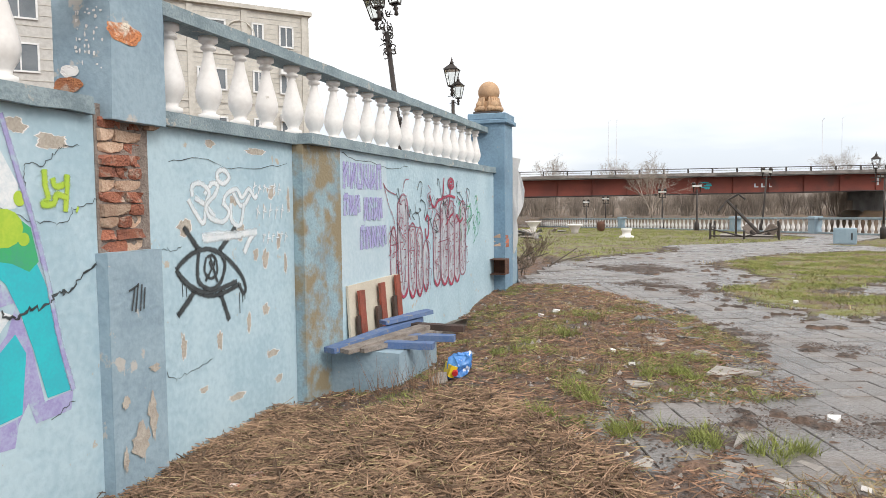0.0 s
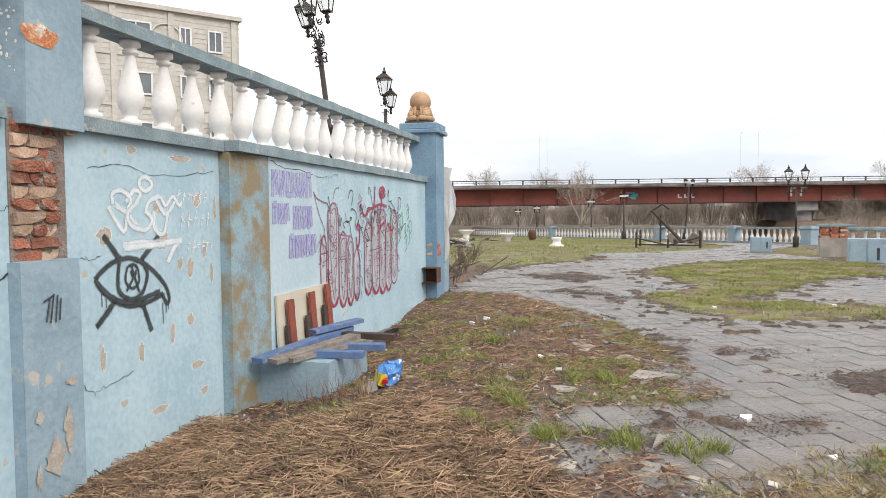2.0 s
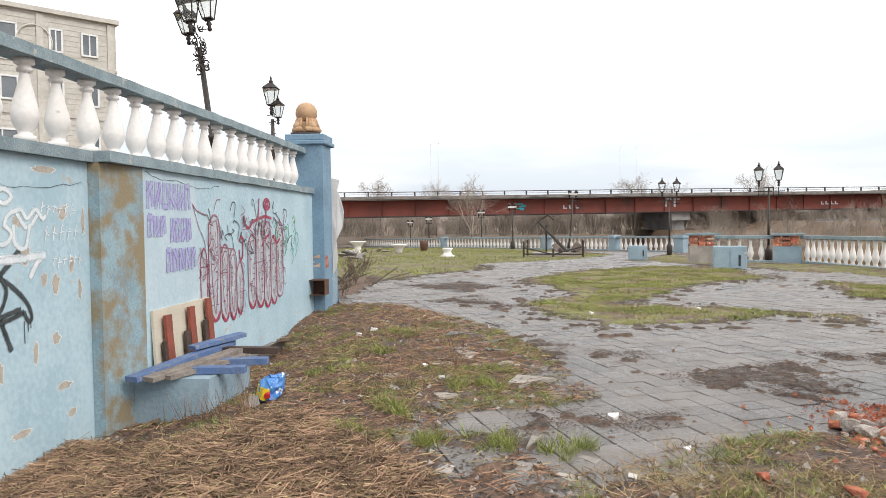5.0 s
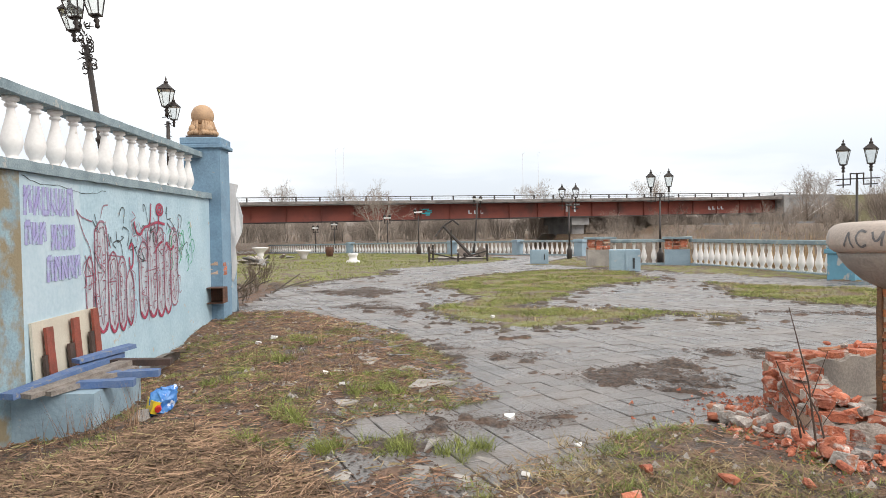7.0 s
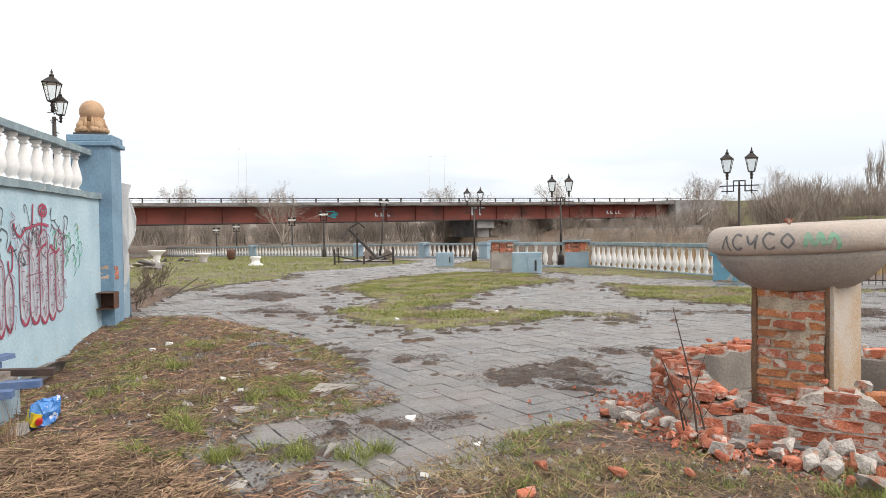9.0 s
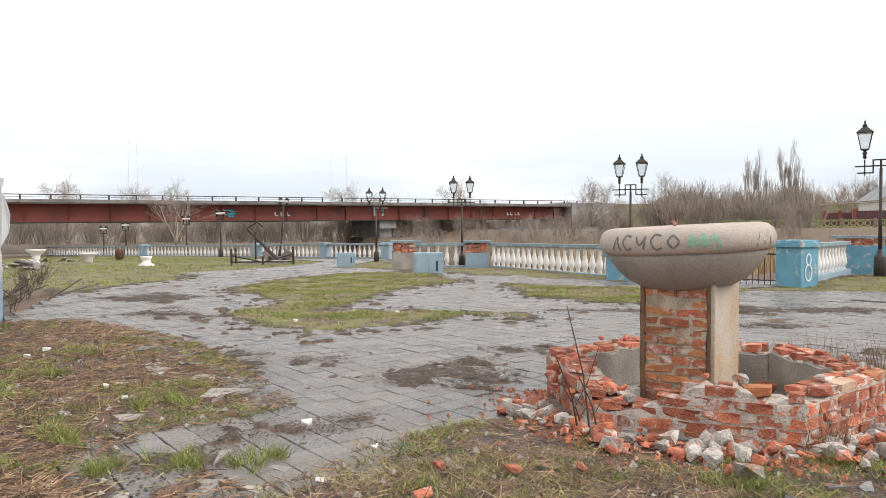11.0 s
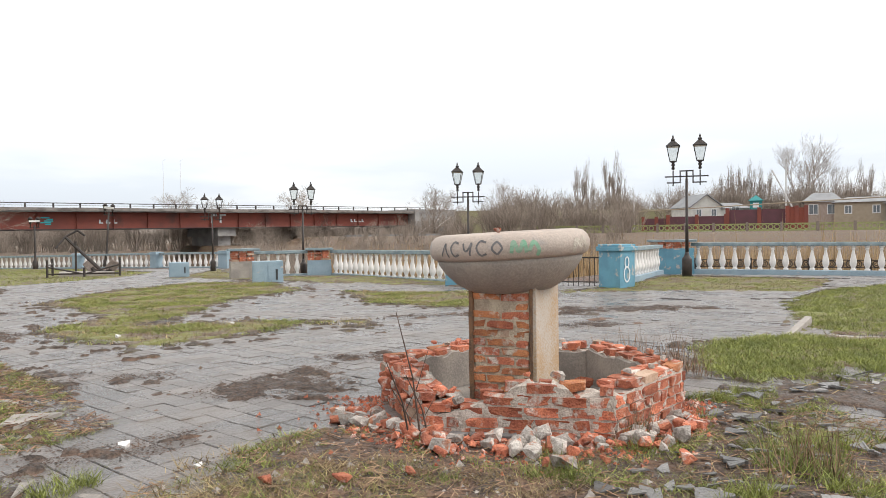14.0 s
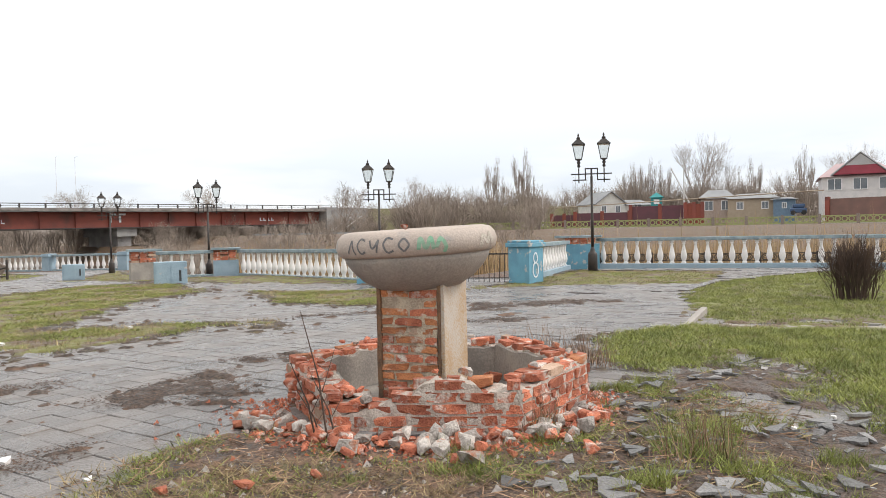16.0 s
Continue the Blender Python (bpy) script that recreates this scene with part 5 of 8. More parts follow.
# ---- far bank: fence, houses ----
fence = thing("promenade_fence", "ornate yellow-green concrete fence along the far embankment", "fence")
FP = [(55.0, 69.5), (59.0, 66.0), (70.0, 55.0), (78.5, 43.5), (84.0, 33.8), (88.0, 18.8)]
for (ax, ay), (bx, by) in zip(FP, FP[1:]):
    L = math.hypot(bx - ax, by - ay)
    ang = math.degrees(math.atan2(by - ay, bx - ax))
    cnt = int(L / 3.0)
    for i in range(cnt):
        s = i * L / cnt
        m = pose(ax + (bx - ax) * s / L, ay + (by - ay) * s / L, 1.32, 0, 0, ang)
        bm = bmesh.new()
        box(bm, -0.14, 0.14, -0.14, 0.14, -0.6, 1.05)
        part("fence_post", bm, M_MORTAR_DARK, fence, m=m)
        bm = bmesh.new()
        w = L / cnt
        box(bm, 0.16, w - 0.16, -0.06, 0.06, 0.78, 0.9)
        box(bm, 0.16, w - 0.16, -0.06, 0.06, 0.05, 0.22)
        q = 0.45
        while q < w - 0.2:
            for a in range(8):
                a0, a1 = a * math.pi / 4, (a + 1) * math.pi / 4
                rod(bm, (q + 0.27 * math.cos(a0), 0, 0.50 + 0.26 * math.sin(a0)), (q + 0.27 * math.cos(a1), 0, 0.50 + 0.26 * math.sin(a1)), 0.06, None, 4)
            q += 0.66
        part("fence_panel", bm, M_FENCE_Y, fence, m=m)
quay_v, quay_f = [], []
for i, (x, y) in enumerate(FP):
    for dz, o in ((-2.2, -3.0), (1.0, -0.6)):
        k_ = 1 + o / math.hypot(x, y)
        quay_v.append((x * k_, y * k_, dz))
for i in range(len(FP) - 1):
    quay_f.append((2 * i, 2 * i + 1, 2 * i + 3, 2 * i + 2))
tagged(new("quay_slope", raw("quay_slope", quay_v, quay_f, M_DECK)), "grey concrete slope of the far embankment", "embankment", kind="structure")


def window(parent, m, w, h, name="window", panes=2):
    bm = bmesh.new()
    box(bm, -w / 2, w / 2, -0.03, 0.02, 0, h)
    wn_ = part(name, bm, M_PANE, parent, m=m)
    bm = bmesh.new()
    e = 0.07
    for x0, x1, z0, z1 in ((-w / 2 - e, w / 2 + e, -e, e * 0.4), (-w / 2 - e, w / 2 + e, h - e * 0.4, h + e), (-w / 2 - e, -w / 2 + e * 0.5, 0, h), (w / 2 - e * 0.5, w / 2 + e, 0, h)):
        box(bm, x0, x1, -0.08, 0.0, z0, z1)
    for i in range(1, panes):
        x = -w / 2 + w * i / panes
        box(bm, x - 0.035, x + 0.035, -0.07, 0, 0, h)
    part("frame", bm, M_FRAME_W, wn_)


def house(x, y, z, rz, w, d, h, roof_h, wall_m, roof_m, label, windows=2, ridge_x=True, win_z=0.9, win_h=1.3, win_w=1.1):
    t = thing("house", label, "house", pose(x, y, z, 0, 0, rz), "far houses")
    bm = bmesh.new()
    box(bm, -w / 2, w / 2, 0, d, -1.5, h)
    if not ridge_x:
        v = [bm.verts.new(p) for p in ((-w / 2, 0, h), (w / 2, 0, h), (0, 0, h + roof_h))]
        bm.faces.new(v)
    part("wall", bm, wall_m, t)
    bm = bmesh.new()
    o = 0.4
    if ridge_x:
        v = [bm.verts.new(p) for p in ((-w / 2 - o, -o, h - 0.1), (w / 2 + o, -o, h - 0.1), (w / 2 + o, d + o, h - 0.1), (-w / 2 - o, d + o, h - 0.1), (-w / 2 + w * 0.22, d / 2, h + roof_h), (w / 2 - w * 0.22, d / 2, h + roof_h))]
        fs = ((0, 1, 5, 4), (1, 2, 5), (2, 3, 4, 5), (3, 0, 4), (3, 2, 1, 0))
    else:
        v = [bm.verts.new(p) for p in ((-w / 2 - o, -o, h - 0.15), (0, -o, h + roof_h), (w / 2 + o, -o, h - 0.15), (-w / 2 - o, d, h - 0.15), (0, d, h + roof_h), (w / 2 + o, d, h - 0.15))]
        fs = ((0, 1, 4, 3), (1, 2, 5, 4))
    for q in fs:
        bm.faces.new([v[i] for i in q])
    bmesh.ops.recalc_face_normals(bm, faces=bm.faces[:])
    if not ridge_x:
        bmesh.ops.solidify(bm, geom=bm.faces[:], thickness=0.12)
    part("roof", bm, roof_m, t)
    for i in range(windows):
        window(t, pose(-w / 2 + w * (i + 0.5) / windows, -0.02, win_z), win_w, win_h)
    return t


def facing(u, extra=0.0):
    return -u + extra


def at(u, r):
    x, y = place(0, u, r)
    return x, y


x, y = at(51.2, 113)
h1 = house(x, y, 2.7, facing(50, 25), 4.6, 7.0, 2.4, 1.8, M_HOUSE_W, M_ROOF, "whitewashed cottage with a grey gable roof", 2, False, 0.9, 1.0, 0.8)
x, y = at(53.2, 115)
house(x, y, 2.7, facing(52, 18), 4.2, 5.0, 2.1, 0.8, M_HOUSE_W, M_ROOF, "low white annex with a grey roof", 1)
x, y = at(58.9, 114)
house(x, y, 2.7, facing(59), 4.6, 8.0, 2.7, 1.3, M_HOUSE_P, M_ROOF, "low pale brick cottage with white windows and dark roof", 2)
x, y = at(61.3, 113)
house(x, y, 2.7, facing(62), 6.6, 6.0, 2.5, 0.7, M_HOUSE_Y, M_ROOF, "ochre lean-to beside the cottage", 2, True, 0.9, 1.0, 0.8)
x, y = at(63.4, 112)
house(x, y, 2.7, facing(64), 2.8, 4.0, 2.2, 0.25, M_SHEDBLUE, M_ROOF, "small blue shed with a flat roof", 1, True, 0.9, 0.7, 0.5)
x, y = at(69.0, 104)
big = house(x - 0.71, y + 1.38, 2.6, facing(68.8, 6), 8.4, 10.0, 4.6, 1.9, M_HOUSE_G, M_ROOF_PINK, "two-storey pale brick house with a pink and crimson roof", 3, True, 2.9, 1.35, 1.5)
bm = bmesh.new()
v = [bm.verts.new(p) for p in ((-3.1, -0.55, 4.75), (3.1, -0.55, 4.75), (0, -0.55, 7.3), (-3.1, 4.5, 4.75), (3.1, 4.5, 4.75), (0, 4.5, 7.3))]
for q in ((0, 1, 2), (0, 2, 5, 3), (1, 4, 5, 2)):
    bm.faces.new([v[i] for i in q])
part("gable", bm, M_ROOF_RED, big, "crimson gable over the windows")
bm = bmesh.new()
v = [bm.verts.new(p) for p in ((-1.7, -0.62, 5.85), (1.7, -0.62, 5.85), (0, -0.62, 7.25))]
bm.faces.new(v)
bmesh.ops.solidify(bm, geom=bm.faces[:], thickness=0.05)
part("gable_board", bm, M_FRAME_W, big)
for sg in (-1, 1):
    bm = bmesh.new()
    rod(bm, (sg * 3.3, -0.66, 4.6), (0, -0.66, 7.4), 0.11, None, 4)
    part("bargeboard", bm, M_ROOF, big, "grey bargeboard")
for u0, u1, r0, r1, h, mt, lab in ((46.7, 48.6, 109, 109, 0.9, M_MAROON_SHEET, "maroon sheet fence beside the cottage"), (48.5, 52.6, 108, 108, 1.1, M_MAROON_SHEET, "low maroon sheet fence before the cottage"), (52.7, 57.0, 108, 108, 1.9, M_MAROON_SHEET, "dark maroon sheet fence with brick posts"), (56.7, 57.9, 107, 107, 2.0, M_RED_WOOD, "red sheet metal yard gate"), (66.2, 74.0, 100, 96, 1.9, M_BROWN_SHEET, "brown sheet fence before the big house")):
    (ax, ay), (bx, by) = at(u0, r0), at(u1, r1)
    ang = math.degrees(math.atan2(by - ay, bx - ax))
    L = math.hypot(bx - ax, by - ay)
    fe = thing("yard_fence", lab, "fence", pose(ax, ay, 2.4, 0, 0, ang), "yard fences")
    bm = bmesh.new()
    box(bm, 0, L, -0.04, 0.04, -1.0, h)
    part("sheet", bm, mt, fe)
    for i in range(3):
        bm = bmesh.new()
        box(bm, i * L / 2 - 0.25, i * L / 2 + 0.25, -0.25, 0.2, -1.0, h + 0.25)
        part("fence_post", bm, M_GIRDER, fe)
x, y = at(54.6, 114)
tw = thing("well_house", "small turquoise wooden turret with a pointed green roof", "turret", pose(x, y, 3.0, 0, 0, -55))
bm = bmesh.new()
box(bm, -0.8, 0.8, -0.8, 0.8, -1, 2.7)
part("cabin", bm, M_TURQ, tw)
bm = bmesh.new()
r_ = bmesh.ops.create_cone(bm, cap_ends=True, segments=4, radius1=1.5, radius2=0.05, depth=0.8)
bmesh.ops.transform(bm, matrix=Matrix.Translation((0, 0, 3.1)) @ pose(0, 0, 0, 0, 0, 45), verts=r_["verts"])
part("roof", bm, M_TURQ, tw)
bm = bmesh.new()
box(bm, -0.4, 0.4, -0.83, -0.78, 1.7, 2.4)
part("window", bm, M_FRAME_W, tw)
for u, h, lean in ((56.6, 8.6, 0), (57.6, 8.2, 26), (46.0, 5, 0)):
    x, y = at(u, 108)
    bm = bmesh.new()
    rod(bm, (0, 0, -1), (0, 0, h), 0.13, 0.09, 6)
    tagged(part("utility_pole", bm, M_HOUSE_G, m=pose(x, y, 2.2, 0, 0, -56) @ pose(0, 0, 0, 0, -lean, 0)), "grey concrete utility pole on the far bank", "pole", "utility poles")
# gas pipe on posts
(ax, ay), (bx, by) = at(45.5, 106), at(66, 98)
bm = bmesh.new()
rod(bm, (ax, ay, 4.2), (bx, by, 5.3), 0.07, None, 6)
tagged(part("gas_pipe", bm, M_HOUSE_Y), "thin yellow gas pipe running before the houses", "pipe")
car = thing("parked_car", "dark blue parked car beside the shed", "car", pose(*at(64.3, 108), 2.5, 0, 0, -60))
bm = bmesh.new()
box(bm, -1.0, 1.0, -0.8, 0.8, 0.3, 0.95)
box(bm, -0.7, 0.8, -0.72, 0.72, 0.95, 1.5)
part("body", bm, M_CAR, car, bevel=0.12)
for sx in (-0.65, 0.65):
    bm = bmesh.new()
    rod(bm, (sx, -0.82, 0.32), (sx, -0.6, 0.32), 0.32, None, 14)
    part("wheel", bm, M_RUBBER, car)
# market sheds seen under the bridge end
x, y = at(27.3, 82)
shed = thing("riverside_shed", "low teal and white riverside shed behind the railing", "shed", pose(x, y, -1.0, 0, 0, -20))
bm = bmesh.new()
box(bm, -5, 5, 0, 4, -1, 2.2)
part("wall", bm, M_HOUSE_G, shed)
bm = bmesh.new()
box(bm, -5.4, 5.4, -0.6, 4.4, 2.2, 2.5)
part("roof", bm, M_ROOF, shed)
for i in range(5):
    bm = bmesh.new()
    box(bm, -4.4 + 1.9 * i, -3.2 + 1.9 * i, -0.05, 0.02, 0.6, 1.7)
    part("panel", bm, M_TURQ if i % 2 else M_PANE, shed)
# stairs up the embankment
st = thing("embankment_stair", "pale concrete stair climbing the embankment beside the bridge", "stairs", pose(46.5, 83, -0.5, 0, 0, 20))
for i in range(18):
    bm = bmesh.new()
    box(bm, i * 0.36, i * 0.36 + 0.42, 0, 1.6, i * 0.17 - 0.3, i * 0.17 + 0.17)
    part("step", bm, M_DECK, st)
bm = bmesh.new()
rod(bm, (0, -0.1, 1.1), (6.5, -0.1, 4.2), 0.06)
rod(bm, (0, 1.7, 1.1), (6.5, 1.7, 4.2), 0.06)
part("handrail", bm, M_HOUSE_G, st)

# ---- apartment block behind the wall ----
apt = thing("apartment_block", "beige and pale brick apartment block with white windows", "apartment building", pose(-22.0, 41.3, -1.0, 0, 0, 48))
bm = bmesh.new()
box(bm, -12.0, 0.0, 0, 14, -1, 14.6)
box(bm, -12.3, 0.15, -0.25, 14.2, 14.55, 14.8)
part("wall", bm, M_BEIGE, apt)
bm = bmesh.new()
box(bm, -40.0, -12.0, 1.6, 15, -1, 20.5)
part("brick_wall", bm, M_GREYBRICK, apt, "pale silicate brick wing")
for z in (3.0, 5.9, 8.8, 11.7):
    bm = bmesh.new()
    box(bm, -12.0, 0.04, -0.07, 0.0, z, z + 0.16)
    part("string_course", bm, M_BEIGE, apt)
for x in (-11.6, -7.5, -4.3, -0.5):
    bm = bmesh.new()
    box(bm, x, x + 0.35, -0.10, 0.0, -1, 14.5)
    part("pilaster_strip", bm, M_BEIGE, apt)
for z in range(1, 34):
    bm = bmesh.new()
    box(bm, -40.0, -12.0, 1.57, 1.6, z * 0.6, z * 0.6 + 0.035)
    part("brick_band", bm, M_BEIGE, apt)
for z in (2.0, 7.8, 10.7):
    bm = bmesh.new()
    box(bm, -2.0, -1.4, -0.45, -0.02, z, z + 0.5)
    part("air_conditioner", bm, M_FRAME_W, apt, "white air conditioner box", bevel=0.03)
for fl in range(6):
    z = 0.8 + 2.9 * fl
    for x, w in ((-10.6, 0.8), (-9.0, 1.2), (-6.1, 1.6), (-3.3, 0.6), (-1.5, 0.8)):
        if z < 13.4:
            window(apt, pose(x, -0.02, z + 0.1), w, 1.2, panes=3 if w > 1.6 else 2)
    for x in (-16.0, -20.5, -25.0, -29.5, -34.0):
        window(apt, pose(x, 1.58, z + 0.6), 1.7, 1.5)
for z in range(1, 49):
    bm = bmesh.new()
    box(bm, -12.0, 0.02, -0.02, 0.0, z * 0.3, z * 0.3 + 0.03)
    part("brick_band", bm, M_GREYBRICK, apt)
bm = bmesh.new()
for i in range(16):
    a0, a1 = math.pi * 2 * i / 16, math.pi * 2 * (i + 1) / 16
    rod(bm, (-4.4 + 0.9 * math.cos(a0), -0.05, 12.9 + 0.9 * math.sin(a0)), (-4.4 + 0.9 * math.cos(a1), -0.05, 12.9 + 0.9 * math.sin(a1)), 0.07, None, 4)
part("roundel", bm, M_BEIGE, apt)

# ---- soil crust over the broken paving ----
def poly_sd(X, Y, pts):
    """Distance to a polygon's edge, positive inside."""
    best = np.full(X.shape, 1e9)
    ins = np.zeros(X.shape, bool)
    for (ax, ay), (bx, by) in zip(pts, pts[1:] + pts[:1]):
        dx, dy = bx - ax, by - ay
        t = np.clip(((X - ax) * dx + (Y - ay) * dy) / (dx * dx + dy * dy + 1e-9), 0, 1)
        best = np.minimum(best, np.hypot(X - ax - t * dx, Y - ay - t * dy))
        if by != ay:
            ins ^= ((ay > Y) != (by > Y)) & (X < dx * (Y - ay) / dy + ax)
    return np.where(ins, best, -best)


STAINS = [[(2.22, 6.47), (2.4, 6.08), (2.89, 5.87), (3.38, 5.74), (3.78, 5.79), (3.98, 6.22), (3.66, 6.44), (4.11, 7.18), (3.8, 7.21), (3.27, 7.02), (2.56, 6.75)], [(1.5, 4.92), (1.75, 5.08), (2.1, 5.12), (1.88, 4.72), (1.68, 4.67)], [(0.91, 5.08), (1.32, 5.18), (1.28, 4.7), (1.1, 4.75)], [(1.87, 7.81), (2.36, 7.76), (2.29, 7.37), (1.88, 7.48)], [(4.2, 7.7), (4.95, 7.5), (4.8, 7.3), (4.3, 7.3)], [(0.83, 4.7), (1.08, 4.62), (1.04, 4.42), (0.83, 4.45)]]
STAINS += [[(0.6, 9.6), (1.6, 8.2), (1.4, 7.2), (1.2, 7.5)], [(8.3, 8.4), (9.3, 8.4), (9.3, 7.8), (8.3, 8.0)], [(6.5, 11.2), (8.6, 10.0), (9.8, 9.4), (8.0, 10.6)], [(9.5, 9.6), (12.5, 8.4), (12.0, 9.4), (10.0, 10.4)], [(0.2, 14.2), (1.0, 12.2), (0.8, 11.5), (-0.6, 13.2)], [(0.0, 17.5), (0.8, 16.0), (0.0, 14.8), (-1.5, 16.5)]]
NX, NY, CX0, CX1, CY0, CY1 = 236, 356, -2.9, 13.0, 0.1, 24.0
gx_, gy_ = np.meshgrid(np.linspace(CX0, CX1, NX), np.linspace(CY0, CY1, NY))
flat = list(zip(gx_.ravel().tolist(), gy_.ravel().tolist()))
n_lo = np.array([noise.noise((x * 0.9, y * 0.9, 7.0)) for x, y in flat]).reshape(gx_.shape)
n_mid = np.array([noise.noise((x * 3.1, y * 3.1, 3.0)) for x, y in flat]).reshape(gx_.shape)
n_hi = np.array([noise.noise((x * 9.0, y * 9.0, 1.0)) for x, y in flat]).reshape(gx_.shape)
base_z = np.array([ground_z(x, y) for x, y in flat]).reshape(gx_.shape)
wob_x, wob_y = gx_ + 0.35 * n_lo + 0.16 * n_mid, gy_ + 0.35 * n_mid + 0.3 * n_lo
sd_turf = np.max([poly_sd(wob_x, wob_y, p) for p in GRASSY], axis=0)
sd_turf = sd_turf + 0.42 * n_mid + 0.22 * n_hi - 0.06
sd_dirt = np.max([poly_sd(wob_x, wob_y, p) for p in (DIRT, DRY, BED, MUD)], axis=0)
sd_leaf = np.max([poly_sd(wob_x, wob_y, p) for p in STAINS], axis=0) + 0.30 * n_hi + 0.32 * n_mid - 0.05 - 0.13 * (gy_ > 11) * (1 + n_hi)
fringe = (0.22 - np.abs(sd_turf - 0.05)) * 1.2 + 0.5 * n_mid + 0.35 * n_hi - 0.12
sd_leaf = np.maximum(sd_leaf, np.where(gx_ < 9, fringe, -1.0))
field = np.maximum(np.maximum(sd_turf, sd_dirt), sd_leaf) + 0.22 * n_mid + 0.10 * n_hi - 0.02
field = np.maximum(field, (n_lo * 0.9 + n_mid * 0.5 - 0.62) * 0.5)
broken = (sd_dirt > 0) & (gx_ > 0.0) & (gx_ < 2.2) & (gy_ > 3.4)
field = np.where(broken, field - 0.35 + 0.5 * n_mid, field)
open_sd = poly_sd(wob_x * 0.3 + gx_ * 0.7, wob_y * 0.3 + gy_ * 0.7, OPEN_TILES)
field = np.where(open_sd > -0.05, np.minimum(field, -0.25 + 0.35 * n_hi), field)
lift = np.clip(field * 0.16, -0.05, 0.028) + 0.012 + 0.016 * n_hi * (field > 0) + 0.012 * n_mid * (field > 0)
cz = base_z + lift
cv = np.column_stack((gx_.ravel(), gy_.ravel(), cz.ravel())).tolist()
cf = [(j * NX + i, j * NX + i + 1, (j + 1) * NX + i + 1, (j + 1) * NX + i) for j in range(NY - 1) for i in range(NX - 1)]
crust_me = raw("soil", cv, cf, M_SOIL, True)
la_ = crust_me.attributes.new("leaf", "FLOAT", "POINT")
sd_mud = poly_sd(wob_x, wob_y, MUD)
la_.data.foreach_set("value", np.clip(np.maximum(0.5 + sd_leaf * 5.0, 0.75 * np.clip(0.5 + sd_mud * 3.0, 0, 1)), 0, 1).ravel().tolist())
ca_ = crust_me.attributes.new("turf", "FLOAT", "POINT")
ca_.data.foreach_set("value", np.clip(0.5 + (sd_turf + 0.2 * n_mid) * 3.0, 0, 1).ravel().tolist())
tagged(new("soil", crust_me), "uneven damp soil and rotten leaves creeping over the paving", "soil", kind="structure")


def laid(x, y):
    """Where paving slabs lie, also a little way under the soil's edge."""
    if edge_dist(x, y) > -1.2 or x < -2.3:
        return False
    if y < 24 and -2.9 < x < 13:
        if y < 1.25:
            return False
        i, j = int((x - CX0) / (CX1 - CX0) * (NX - 1)), int((y - CY0) / (CY1 - CY0) * (NY - 1))
        return field[j, i] < 0.30
    return paved(x, y)


def turfed(x, y):
    """Whether turf has taken hold, with its ragged edge."""
    if CX0 < x < CX1 - 0.1 and CY0 < y < CY1 - 0.1:
        return sd_turf[int((y - CY0) / (CY1 - CY0) * (NY - 1)), int((x - CX0) / (CX1 - CX0) * (NX - 1))] > 0.0
    return True


def surf_z(x, y):
    """Height of the soil or paving that one would step on."""
    if CX0 < x < CX1 - 0.1 and CY0 < y < CY1 - 0.1:
        i, j = int((x - CX0) / (CX1 - CX0) * (NX - 1)), int((y - CY0) / (CY1 - CY0) * (NY - 1))
        return max(cz[j, i], base_z[j, i] + (0.02 if field[j, i] < 0.3 else -1))
    return ground_z(x, y)



# ---- graffiti, cracks and peeling on the wall ----
def curve_pts(pts, n=7):
    """Catmull-Rom through the points."""
    out = []
    P = [Vector(p) for p in pts]
    P = [P[0] * 2 - P[1]] + P + [P[-1] * 2 - P[-2]]
    for i in range(1, len(P) - 2):
        for j in range(n):
            t = j / n
            a, b, c, d = P[i - 1], P[i], P[i + 1], P[i + 2]
            out.append(0.5 * (2 * b + (c - a) * t + (2 * a - 5 * b + 4 * c - d) * t * t + (3 * b - a - 3 * c + d) * t ** 3))
    out.append(P[-2])
    return out


def stroke(bm, pts, w, x, sharp=False, ragged=0.0):
    """A painted line on the wall plane at x, through (y, z) points."""
    q = [Vector(p) for p in pts] if sharp else curve_pts(pts)
    lay = bm.verts.layers.float["cover"]
    if ragged > 0.3:
        fine_q = []
        for a, c in zip(q, q[1:]):
            fine_q += [a + (c - a) * (j / 5) + Vector((R.gauss(0, 0.008), R.gauss(0, 0.008))) for j in range(5)]
        q = fine_q + [q[-1]]
    rows = []
    for i, p in enumerate(q):
        d = (q[min(i + 1, len(q) - 1)] - q[max(i - 1, 0)])
        d = d.normalized() if d.length > 1e-6 else Vector((1, 0))
        nn = Vector((-d.y, d.x))
        ww = w / 2 * (1 + ragged * R.uniform(-1, 1))
        xx = x + 0.00004 * i
        row = []
        for k_, cov in ((1.75, 0.0), (0.35, 1.0), (-0.35, 1.0), (-1.75, 0.0)):
            vt = bm.verts.new((xx, *(p + nn * ww * k_)))
            vt[lay] = cov
            row.append(vt)
        rows.append(row)
    for a, b in zip(rows, rows[1:]):
        for k_ in range(3):
            bm.faces.new((a[k_], b[k_], b[k_ + 1], a[k_ + 1]))


def fill(bm, pts, x):
    lay = bm.verts.layers.float["cover"]
    vs = [bm.verts.new((x, y, z)) for y, z in pts]
    for vt in vs:
        vt[lay] = 1.0
    bm.faces.new(vs)


SPRAY = {}


